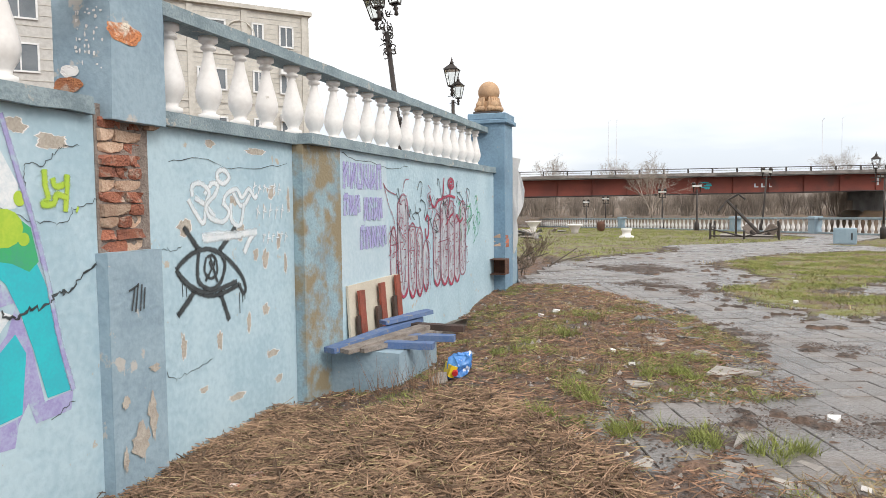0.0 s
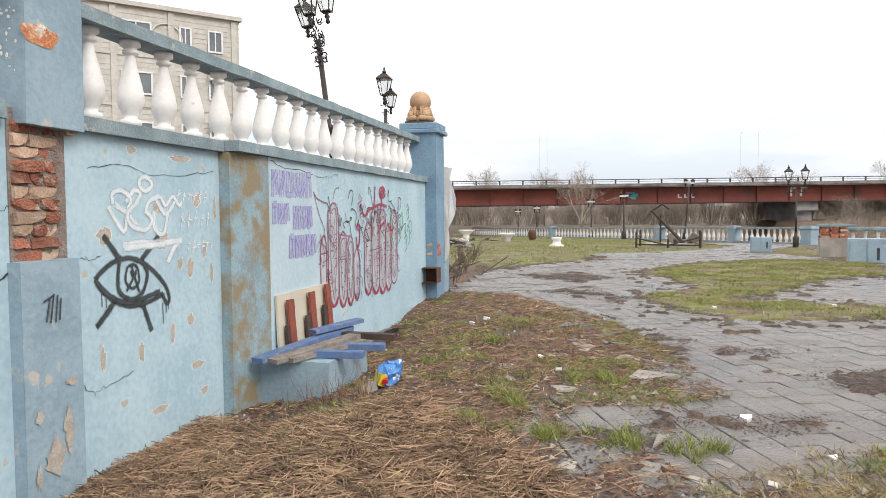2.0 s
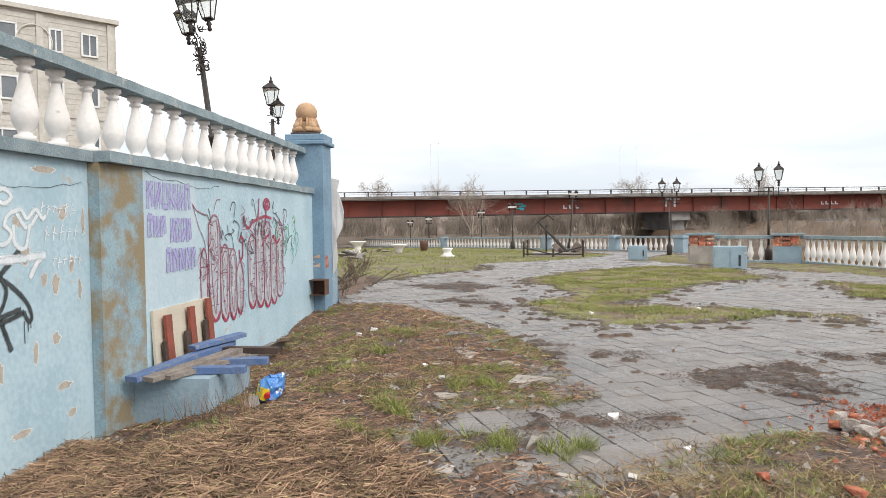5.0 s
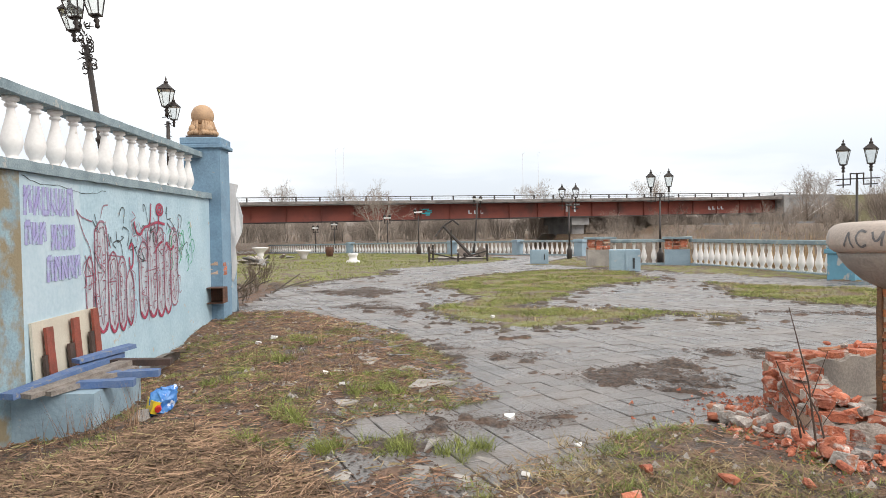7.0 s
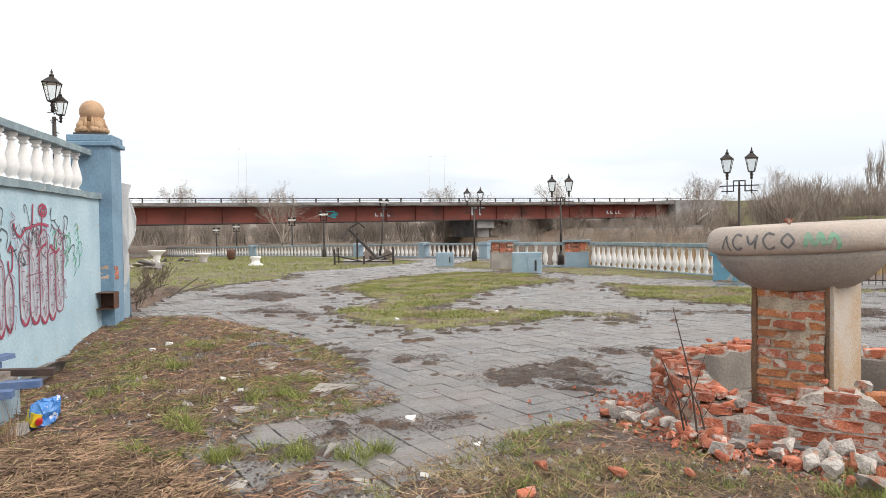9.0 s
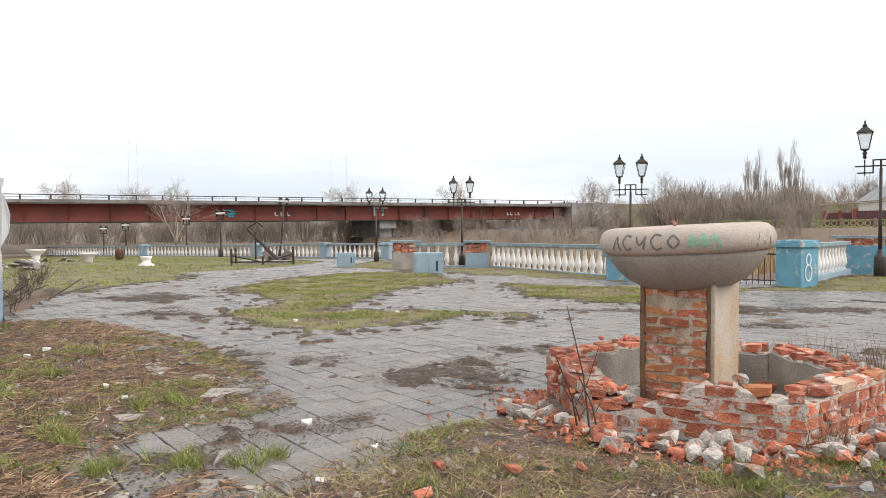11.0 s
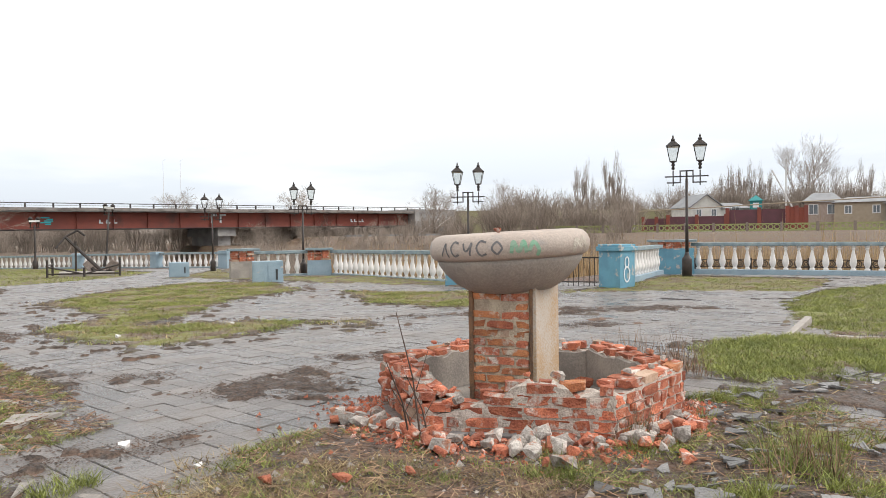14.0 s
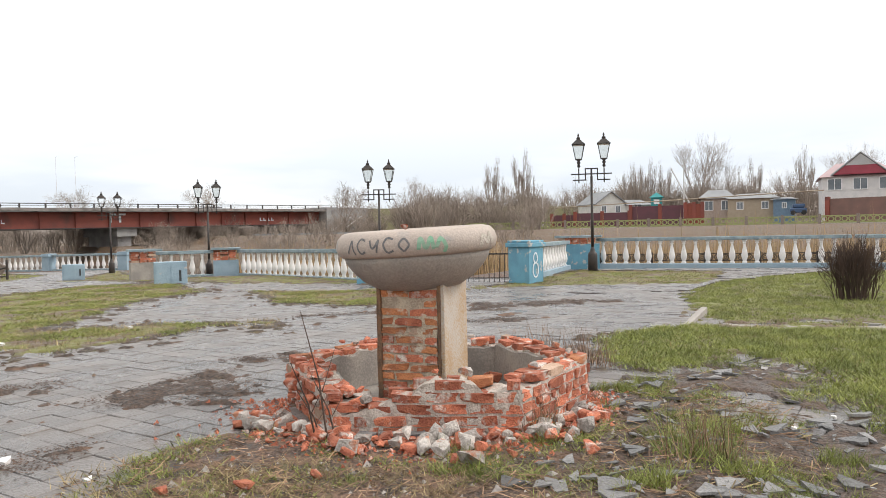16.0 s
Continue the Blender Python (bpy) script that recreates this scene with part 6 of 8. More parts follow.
def sprayed(m):
    """The same paint, thinning out towards the edge of each sprayed line."""
    if m.name not in SPRAY:
        c = m.copy()
        n_, k_ = c.node_tree.nodes, c.node_tree.links
        cov = n_.new("ShaderNodeAttribute")
        cov.attribute_name = "cover"
        g_ = n_.new("ShaderNodeNewGeometry")
        t_ = n_.new("ShaderNodeTexNoise")
        t_.inputs["Scale"].default_value, t_.inputs["Detail"].default_value = 55.0, 4
        k_.new(g_.outputs["Position"], t_.inputs[0])
        ma = n_.new("ShaderNodeMath")
        ma.operation = "MULTIPLY_ADD"
        k_.new(t_.outputs[0], ma.inputs[0])
        ma.inputs[1].default_value = -0.55
        k_.new(cov.outputs["Fac"], ma.inputs[2])
        mr = n_.new("ShaderNodeMapRange")
        mr.inputs[1].default_value, mr.inputs[2].default_value = -0.05, 0.6
        k_.new(ma.outputs[0], mr.inputs[0])
        k_.new(mr.outputs[0], n_["Principled BSDF"].inputs["Alpha"])
        SPRAY[m.name] = c
    return SPRAY[m.name]


def paint(strokes, material, label, x, w, fills=(), sharp=False, ragged=0.12):
    bm = bmesh.new()
    bm.verts.layers.float.new("cover")
    for i, f in enumerate(fills):
        fill(bm, f, x - 0.0001 * i)
    for i, s in enumerate(strokes):
        stroke(bm, s, w, x + 0.00013 * i, sharp, ragged)
    for f in bm.faces:
        f.normal_update()
        if f.normal.x < 0:
            f.normal_flip()
    me = bpy.data.meshes.new("graffiti")
    bm.to_mesh(me)
    bm.free()
    me.materials.append(sprayed(material))
    o = new("graffiti", me)
    o.parent = wall
    o["label"] = label


def ring(cy, cz, ry, rz_, n=14, a0=0.0, a1=6.283):
    return [(cy + ry * math.cos(a0 + (a1 - a0) * i / n), cz + rz_ * math.sin(a0 + (a1 - a0) * i / n)) for i in range(n + 1)]


GX, GX2 = -2.596, -2.446
# the sprayed eye
paint([[(3.64, 1.078), (3.72, 1.133), (3.84, 1.183), (4.0, 1.196), (4.166, 1.14), (4.30, 1.053), (4.40, 0.958), (4.44, 0.866), (4.41, 0.83), (4.37, 0.88), (4.36, 0.91)],
       [(3.64, 1.078), (3.71, 0.998), (3.83, 0.915), (3.985, 0.862), (4.15, 0.862), (4.30, 0.89), (4.364, 0.909)], [(3.66, 1.05), (3.76, 0.97), (3.9, 0.90), (4.05, 0.89), (4.2, 0.91), (4.33, 0.93)],
       [(3.885, 1.18), (3.865, 1.07), (3.88, 0.969), (4.0, 0.907), (4.122, 0.943), (4.183, 1.063), (4.146, 1.15)]], M_BLACKPAINT, "black sprayed eye outline", GX, 0.034)
paint([[(3.966, 1.142), (3.942, 1.043), (4.01, 0.984), (4.085, 1.022), (4.076, 1.113), (4.031, 1.15), (3.97, 1.14)], [(4.0, 1.11), (4.03, 1.06), (4.06, 1.11)], [(4.01, 1.139), (4.088, 0.947)], [(4.06, 1.09), (3.95, 0.97)]], M_BLACKPAINT, "black sprayed pupil", GX + 0.001, 0.020)
paint([[(3.731, 1.363), (3.81, 1.28), (3.886, 1.195)], [(4.333, 1.343), (4.23, 1.26), (4.12, 1.172)], [(3.643, 0.765), (3.74, 0.84), (3.829, 0.915)], [(4.22, 0.648), (4.17, 0.76), (4.112, 0.882)]], M_BLACKPAINT, "black sprayed rays", GX - 0.001, 0.042)
paint([[(3.70, 0.98), (3.70, 0.89)], [(3.74, 0.95), (3.74, 0.88)], [(4.36, 0.84), (4.36, 0.68)], [(4.40, 0.83), (4.40, 0.76)], [(4.43, 0.83), (4.43, 0.78)]], M_BLACKPAINT, "thin black paint runs", GX, 0.008)
# white tag
paint([[(3.788, 1.551), (3.856, 1.465), (3.946, 1.384), (3.985, 1.524), (4.021, 1.604), (3.928, 1.663), (3.834, 1.641), (3.83, 1.57)], [(3.861, 1.563), (3.984, 1.504), (4.078, 1.421)],
       [(3.968, 1.584), (4.057, 1.666), (4.124, 1.65), (4.086, 1.585), (3.984, 1.504), (4.025, 1.422), (4.178, 1.39), (4.252, 1.46), (4.185, 1.524)], [(4.18, 1.50), (4.223, 1.586), (4.354, 1.63), (4.425, 1.567), (4.52, 1.633), (4.596, 1.568), (4.637, 1.59)],
       [(4.276, 1.523), (4.285, 1.396), (4.393, 1.359), (4.453, 1.523)], [(4.125, 1.688), (4.128, 1.75), (4.211, 1.765), (4.264, 1.713), (4.192, 1.669), (4.125, 1.69)], [(4.30, 1.62), (4.42, 1.50), (4.55, 1.60)]], M_WHITEPAINT, "white looping sprayed tag", GX, 0.036)
paint([[(3.928, 1.285), (4.105, 1.297), (4.352, 1.287), (4.623, 1.298)], [(4.60, 1.30), (4.52, 1.24), (4.435, 1.139)], [(3.94, 1.27), (4.2, 1.275), (4.4, 1.28)]], M_WHITEPAINT, "broad white sprayed underline", GX - 0.0006, 0.05)
# rows of small pale writing that cannot be read
bm_rows = []
for (y0, y1, z0, hh, nn) in ((4.58, 5.02, 1.60, 0.10, 6), (4.62, 5.08, 1.40, 0.12, 5), (4.70, 5.10, 1.20, 0.10, 6)):
    for i in range(nn):
        y = y0 + (y1 - y0) * i / nn
        bm_rows.append([(y, z0 + R.uniform(-0.01, 0.01)), (y + 0.03, z0 + hh * R.uniform(0.7, 1.1))])
        bm_rows.append([(y, z0 + hh * R.uniform(0.3, 0.7)), (y + 0.05, z0 + hh * R.uniform(0.3, 0.7))])
paint(bm_rows, M_WHITEPAINT, "faded pale unreadable writing", GX, 0.014, (), True)
paint([], M_PANEL, "paler replastered panel", GX2 - 0.002, 0.05, [[(5.81, 0.72), (5.80, 2.0), (6.5, 2.0), (6.95, 1.97), (7.0, 1.3), (7.12, 0.74), (6.5, 0.66)]])
# violet rows of lettering as plain bars
rows = []
for (y0, y1, z0, hh, nn) in ((5.90, 6.85, 1.66, 0.26, 6), (5.90, 6.28, 1.40, 0.20, 3), (6.36, 6.84, 1.34, 0.24, 4), (6.26, 6.95, 1.05, 0.23, 5)):
    for i in range(nn):
        y = y0 + (y1 - y0) * i / nn
        st_ = (y1 - y0) / nn * 0.62
        rows += [[(y, z0), (y + 0.01, z0 + hh)], [(y + st_, z0 + R.uniform(0, 0.03)), (y + st_ - 0.02, z0 + hh)], [(y, z0 + hh * R.choice((0.1, 0.5, 0.95))), (y + st_, z0 + hh * R.choice((0.1, 0.5, 0.95)))]]
paint(rows, M_PURPLE, "faded violet lettering in three rows", GX2, 0.052, (), True)
# big maroon throw-up with grey fill
g1, lines = [], []
for (yc, zb, zt, wd) in ((7.12, 0.55, 1.25, 0.16), (7.42, 0.42, 1.62, 0.30), (7.72, 0.38, 1.28, 0.24), (7.97, 0.37, 1.22, 0.22), (8.2, 0.40, 1.05, 0.20), (8.65, 0.42, 1.38, 0.28), (8.97, 0.40, 1.60, 0.30), (9.27, 0.37, 1.55, 0.28), (9.55, 0.38, 1.35, 0.26), (9.83, 0.46, 1.55, 0.30)):
    shape = [(yc - wd / 2, zt - 0.10), (yc - wd / 2 - 0.01, (zb + zt) / 2), (yc - wd / 2 + 0.01, zb + 0.10), (yc, zb), (yc + wd / 2 - 0.01, zb + 0.10), (yc + wd / 2 + 0.01, (zb + zt) / 2), (yc + wd / 2, zt - 0.10)]
    lines.append(shape + [(yc, zt), (yc - wd / 2, zt - 0.10)])
    g1.append([tuple(p) for p in curve_pts(shape + [(yc, zt)], 4)])
paint(lines, M_MAROON, "maroon sprayed outlines of a large throw-up", GX2 + 0.003, 0.022)
paint([], M_GREYPAINT, "faded grey spray fill", GX2, 0.03, g1)
thick = [[(yc - wd * 0.42, zb + 0.09), (yc, zb + 0.005), (yc + wd * 0.42, zb + 0.09)] for yc, zb, wd in ((7.42, 0.42, 0.3), (7.72, 0.38, 0.24), (7.97, 0.37, 0.22), (8.2, 0.40, 0.20), (8.65, 0.42, 0.28), (8.97, 0.40, 0.30), (9.27, 0.37, 0.28), (9.55, 0.38, 0.26))]
thick += [[(8.374, 1.626), (8.45, 1.50), (8.58, 1.47), (8.713, 1.554), (8.90, 1.60), (8.965, 1.862)], [(8.956, 1.593), (9.2, 1.62), (9.476, 1.596)], [(8.19, 1.303), (8.27, 1.36), (8.32, 1.30), (8.30, 1.12), (8.22, 1.08), (8.19, 1.2)], ring(9.28, 1.79, 0.13, 0.07, 10), ring(9.28, 1.79, 0.06, 0.03, 8), [(9.25, 1.7), (9.2, 1.5)], [(9.05, 1.22), (9.2, 1.32), (9.4, 1.38)], [(9.5, 1.35), (9.7, 1.25), (9.85, 1.3)]]
paint(thick, M_CRIMSON, "bright crimson sprayed edge of the throw-up", GX2 + 0.0042, 0.034)
lines = [[(6.857, 1.733), (6.95, 1.67), (7.046, 1.644), (7.212, 1.614)], [(6.87, 1.72), (7.0, 1.5), (7.16, 1.3), (7.2, 0.9), (7.16, 0.5), (7.1, 0.36)], [(7.03, 1.268), (7.1, 1.15), (7.2, 1.12)], [(7.04, 1.05), (7.22, 1.05)], [(7.2, 0.82), (7.36, 0.82)], [(7.6, 0.95), (7.8, 0.95)], [(7.6, 1.25), (7.95, 1.22)], [(7.4, 1.5), (7.3, 1.52)], [(7.42, 1.65), (7.5, 1.78), (7.62, 1.8)], [(8.244, 1.015), (8.345, 0.791), (8.296, 0.649)], [(8.76, 1.0), (9.2, 1.02)], [(9.899, 1.515), (10.05, 1.2), (9.95, 0.95), (10.08, 0.8)], [(9.6, 1.6), (9.9, 1.5)]]
for yc, zb, zt, wd in ((7.42, 0.5, 1.5, 0.18), (7.72, 0.46, 1.15, 0.14), (7.97, 0.46, 1.1, 0.13), (8.65, 0.5, 1.25, 0.17), (8.97, 0.5, 1.45, 0.18), (9.27, 0.46, 1.4, 0.17), (9.55, 0.48, 1.2, 0.16), (9.83, 0.55, 1.4, 0.18)):
    lines.append([(yc - wd / 2, zt), (yc - wd / 2, (zb + zt) / 2), (yc, zb), (yc + wd / 2, (zb + zt) / 2), (yc + wd / 2, zt), (yc, zt + 0.05), (yc - wd / 2, zt)])
    for j in range(9):
        z = zb + 0.1 + (zt - zb - 0.15) * j / 9
        side = R.choice((-1, 1))
        lines.append([(yc + side * wd * 0.5, z), (yc + side * wd * R.uniform(0.0, 0.3), z + R.uniform(-0.02, 0.02))])
for i in range(46):
    y, z = R.uniform(7.0, 10.05), R.uniform(0.6, 1.75)
    lines.append([(y, z), (y + R.uniform(-0.10, 0.12), z - R.uniform(0.04, 0.15)), (y + R.uniform(-0.05, 0.16), z - R.uniform(0.1, 0.3)), (y + R.uniform(-0.08, 0.16), z - R.uniform(0.2, 0.4))])
paint(lines, M_MAROON, "maroon sprayed outlines of a large throw-up", GX2 + 0.003, 0.012)
lines = []
for i in range(26):
    y, z = R.uniform(7.1, 10.3), R.uniform(1.2, 1.75)
    lines.append([(y, z), (y + R.uniform(-0.1, 0.12), z + R.uniform(-0.15, 0.1)), (y + R.uniform(0.0, 0.22), z + R.uniform(-0.12, 0.12)), (y + R.uniform(0.05, 0.25), z + R.uniform(-0.2, 0.05))])
paint(lines, M_BLACKPAINT, "thin dark sprayed scribbles", GX2 + 0.0015, 0.013)
lines = []
for i in range(14):
    y, z = R.uniform(9.6, 10.7), R.uniform(1.05, 1.7)
    lines.append([(y, z), (y + 0.1, z + R.uniform(-0.1, 0.1)), (y + 0.15, z - 0.12), (y + 0.05, z - 0.2)])
paint(lines, M_GREENFILL, "teal-green scribbles", GX2 + 0.001, 0.014)
# large turquoise and violet letter near the pier
paint([], M_WHITEPAINT, "white sprayed ground of the piece", GX - 0.0025, 0.05, [[(2.1, 1.70), (2.36, 1.80), (2.46, 1.62), (2.44, 1.5), (2.15, 1.45)], [(2.1, 1.0), (2.3, 1.0), (2.39, 0.96), (2.15, 0.70)]])
paint([], M_TEAL, "turquoise fill of a large sprayed letter", GX - 0.001, 0.05, [[(2.2, 1.27), (2.547, 1.215), (2.594, 1.106), (2.642, 0.978), (2.68, 0.787), (2.73, 0.493), (2.579, 0.485), (2.505, 0.759), (2.44, 0.95), (2.36, 1.12)], [(2.1, 0.60), (2.40, 0.86), (2.46, 0.75), (2.42, 0.44), (2.1, 0.40)]])
paint([], M_PURPLE, "violet shade of a large sprayed letter", GX - 0.0018, 0.05, [[(2.33, 1.20), (2.41, 1.0), (2.35, 0.86), (2.1, 0.60), (2.1, 0.52), (2.40, 0.84), (2.45, 0.75), (2.41, 0.43), (2.1, 0.38), (2.1, 0.30), (2.37, 0.28), (2.40, 0.40), (2.46, 0.49), (2.502, 0.369), (2.732, 0.381), (2.75, 0.49), (2.56, 0.47), (2.50, 0.76), (2.42, 1.0)], [(2.15, 1.25), (2.36, 1.10), (2.40, 1.02), (2.15, 0.98)]])
paint([], M_GREENFILL, "green fill of a large sprayed letter", GX - 0.0006, 0.05, [[(2.2, 1.50), (2.42, 1.47), (2.52, 1.40), (2.56, 1.22), (2.5, 1.17), (2.4, 1.22), (2.2, 1.26)]])
paint([], M_GREENPAINT, "lime sprayed blobs", GX + 0.0004, 0.05, [ring(2.36, 1.40, 0.115, 0.10)[:-1], ring(2.475, 1.34, 0.035, 0.035)[:-1], ring(2.46, 1.55, 0.035, 0.04)[:-1]])
paint([[(2.373, 1.972), (2.454, 1.697), (2.54, 1.408), (2.612, 1.104), (2.669, 0.789), (2.749, 0.488)]], M_PURPLE, "violet outline of a large sprayed letter", GX + 0.001, 0.03)
paint([[(2.619, 1.705), (2.621, 1.615), (2.636, 1.555), (2.598, 1.519), (2.671, 1.525), (2.692, 1.571), (2.759, 1.556)], [(2.667, 1.661), (2.687, 1.617), (2.752, 1.633), (2.766, 1.68), (2.761, 1.587), (2.743, 1.479)], [(2.822, 1.494), (2.836, 1.487)]], M_GREENPAINT, "lime green sprayed marks", GX + 0.0015, 0.034)
# cracks
paint([[(2.32, 0.988), (2.388, 0.941), (2.43, 0.943), (2.483, 0.976), (2.569, 0.973), (2.633, 1.01), (2.683, 1.05), (2.739, 1.034), (2.821, 1.098), (2.906, 1.154), (2.985, 1.212)]], M_BLACKPAINT, "wide jagged crack", GX + 0.001, 0.012, (), True, 0.6)
paint([[(2.348, 1.498), (2.442, 1.468), (2.541, 1.422), (2.684, 1.412), (2.76, 1.432), (2.802, 1.494), (2.883, 1.509), (2.985, 1.541)], [(2.5, 1.613), (2.486, 1.67), (2.506, 1.729), (2.61, 1.728), (2.666, 1.767), (2.705, 1.815), (2.743, 1.833), (2.86, 1.847)], [(3.52, 0.40), (3.60, 0.33), (3.72, 0.36), (3.85, 0.37), (4.0, 0.40)], [(3.6, 1.80), (3.9, 1.84), (4.2, 1.78), (4.7, 1.80), (5.1, 1.86)], [(3.50, 1.22), (3.62, 1.21), (3.7, 1.23)], [(2.6, 0.36), (2.68, 0.40), (2.76, 0.42)]], M_BLACKPAINT, "hairline crack", GX, 0.004, (), True, 0.5)
paint([[(5.85, 2.0), (6.1, 1.95), (6.5, 1.95), (7.0, 1.90), (7.6, 1.95)]], M_BLACKPAINT, "hairline crack", GX2, 0.006, (), True, 0.5)
# peeled spots
for (y, z, w, h) in ((3.75, 1.36, 0.16, 0.10), (4.10, 0.52, 0.07, 0.12), (4.48, 0.60, 0.06, 0.14), (4.72, 0.66, 0.09, 0.10), (4.74, 1.08, 0.08, 0.14), (4.95, 1.20, 0.06, 0.12), (4.60, 1.12, 0.07, 0.10), (4.8, 0.28, 0.16, 0.07), (3.70, 0.55, 0.05, 0.14), (4.05, 1.95, 0.12, 0.05), (4.65, 1.93, 0.25, 0.05), (5.05, 1.0, 0.05, 0.16), (5.12, 1.55, 0.05, 0.18), (4.3, 1.55, 0.06, 0.05), (2.45, 1.92, 0.12, 0.08), (2.68, 1.86, 0.20, 0.09), (2.42, 0.95, 0.07, 0.06), (2.40, 0.62, 0.06, 0.12), (3.9, 0.2, 0.08, 0.05), (4.3, 0.05, 0.2, 0.05), (4.9, 0.05, 0.12, 0.06), (4.4, 1.3, 0.10, 0.12), (4.85, 1.62, 0.12, 0.10)):
    ph = R.uniform(0, 9)
    pts = [(y + w / 2 * math.cos(a) * (1 + 0.5 * noise.noise((math.cos(a) * 1.6, math.sin(a) * 1.6, ph))) * R.uniform(0.85, 1.12), z + h / 2 * math.sin(a) * (1 + 0.5 * noise.noise((math.cos(a) * 1.6, math.sin(a) * 1.6, ph))) * R.uniform(0.85, 1.12)) for a in [i * math.pi / 18 for i in range(36)]]
    paint([], M_PEEL, "peeled spot of brownish render", GX - 0.0025, 0.01, [pts])
    paint([], M_WHITE, "white flake edge round a peeled spot", GX - 0.003, 0.01, [[(y + (p[0] - y) * 1.12 + 0.002, z + (p[1] - z) * 1.09) for p in pts]])

for (y, z, w, h) in ((3.16, 0.06, 0.15, 0.26), (3.27, 0.22, 0.08, 0.30), (3.05, 0.34, 0.07, 0.08), (3.30, 0.50, 0.10, 0.05), (3.03, 0.0, 0.05, 0.14)):
    pts = [(y + w / 2 * math.cos(a) * R.uniform(0.55, 1.3), z + h / 2 * math.sin(a) * R.uniform(0.55, 1.3)) for a in [i * math.pi / 12 for i in range(24)]]
    paint([], M_PEEL, "peeled spot on the pier", -2.507, 0.01, [pts])
paint([[(3.12, 0.88), (3.15, 1.02)], [(3.15, 0.87), (3.18, 1.04)], [(3.19, 0.87), (3.21, 1.03)], [(3.22, 0.88), (3.235, 1.01)], [(3.10, 1.0), (3.18, 1.03)]], M_BLACKPAINT, "small dark smeared mark", -2.505, 0.012)
# ---- concrete step with planks at the wall ----
bm = bmesh.new()
poly_prism(bm, [(-2.46, 5.60), (-1.77, 5.56), (-1.77, 6.60), (-2.46, 6.60)], -0.5, 0.17)
bmesh.ops.subdivide_edges(bm, edges=bm.edges[:], cuts=5)
rough_up(bm, 0.012, 3, 6)
tagged(part("concrete_step", bm, M_BLUE_DARK), "low blue-grey rendered concrete block at the wall foot", "block")
bm = bmesh.new()
box(bm, -0.012, 0.012, 0, 1.30, 0, 0.72)
tagged(part("cream_board", bm, M_CREAM, m=pose(-2.40, 5.90, 0.0, 0, -3, 0)), "cream painted panel leaning on the wall", "board")


def plank(x, y, z, L, w, h, rx, ry, rz, material, label):
    bm = bmesh.new()
    box(bm, -L / 2, L / 2, -w / 2, w / 2, 0, h)
    bmesh.ops.subdivide_edges(bm, edges=[e for e in bm.edges if e.calc_length() > 0.3], cuts=6)
    rough_up(bm, 0.004, x + y, 9)
    tagged(part("plank", bm, material, m=pose(x, y, z, rx, ry, rz)), label, "plank", "bench planks")


for y, L, mt, lab in ((6.05, 0.42, M_DARK_WOOD, "short dark brown board leaning on the wall"), (6.10, 0.66, M_RED_WOOD, "red-brown board leaning on the wall"), (6.52, 0.45, M_DARK_WOOD, "short dark brown board leaning on the wall"), (6.62, 0.68, M_RED_WOOD, "red-brown board leaning on the wall"), (6.98, 0.5, M_DARK_WOOD, "short dark brown board leaning on the wall"), (7.06, 0.72, M_RED_WOOD, "red-brown board leaning on the wall")):
    plank(-2.37, y, 0.0 + L / 2, L, 0.13, 0.025, 0, 86, 0, mt, lab)
plank(-2.16, 5.98, 0.235, 1.30, 0.13, 0.05, 0, -5, 72, M_BLUE_WOOD, "long chipped blue board on the concrete block")
plank(-2.02, 5.90, 0.215, 1.10, 0.12, 0.04, 4, -4, 68, M_GREY_WOOD, "old grey board on the concrete block")
plank(-1.92, 5.92, 0.19, 0.95, 0.11, 0.04, 0, -2, 66, M_GREY_WOOD, "old grey board on the concrete block")
plank(-2.02, 6.42, 0.34, 0.60, 0.12, 0.04, 0, -5, 58, M_BLUE_WOOD, "short chipped blue board on top of the heap")
plank(-1.74, 6.45, 0.235, 0.62, 0.10, 0.06, 0, 2, 6, M_DARK_WOOD, "dark board end sticking out of the heap")
plank(-1.74, 6.15, 0.18, 0.6, 0.11, 0.06, 0, 0, 8, M_BLUE_WOOD, "chipped blue board end sticking out")
plank(-1.76, 5.80, 0.172, 0.46, 0.11, 0.06, 0, 0, 6, M_BLUE_WOOD, "chipped blue board end sticking out")

# rag and bottle beside the wall
bot = thing("plastic_canister", "crumpled blue and yellow plastic canister lying in the weeds", "canister", pose(-1.26, 5.55, -0.05, 0, 0, 25))
bm = bmesh.new()
bmesh.ops.create_uvsphere(bm, u_segments=22, v_segments=16, radius=0.125, matrix=Matrix.Translation((0.05, 0, 0.13)) @ pose(0, 0, 0, 0, 30, 0) @ Matrix.Diagonal((0.78, 0.8, 1.2, 1)))
rough_up(bm, 0.06, 2, 16)
part("body", bm, M_PACKBLUE, bot)
bm = bmesh.new()
box(bm, -0.10, -0.04, -0.10, 0.03, 0.05, 0.15, pose(0, 0, 0, 0, 20, 10))
bmesh.ops.subdivide_edges(bm, edges=bm.edges[:], cuts=3)
rough_up(bm, 0.02, 3, 9)
part("wrapper", bm, M_YELLOW, bot)
bm = bmesh.new()
rod(bm, (0.0, -0.13, 0.10), (0.0, -0.09, 0.11), 0.025, 0.03, 12)
part("cap", bm, M_PACKRED, bot)
bm = bmesh.new()
rod(bm, (-0.13, -0.10, 0.0), (-0.10, -0.06, 0.10), 0.07, 0.05, 12)
bmesh.ops.subdivide_edges(bm, edges=bm.edges[:], cuts=2)
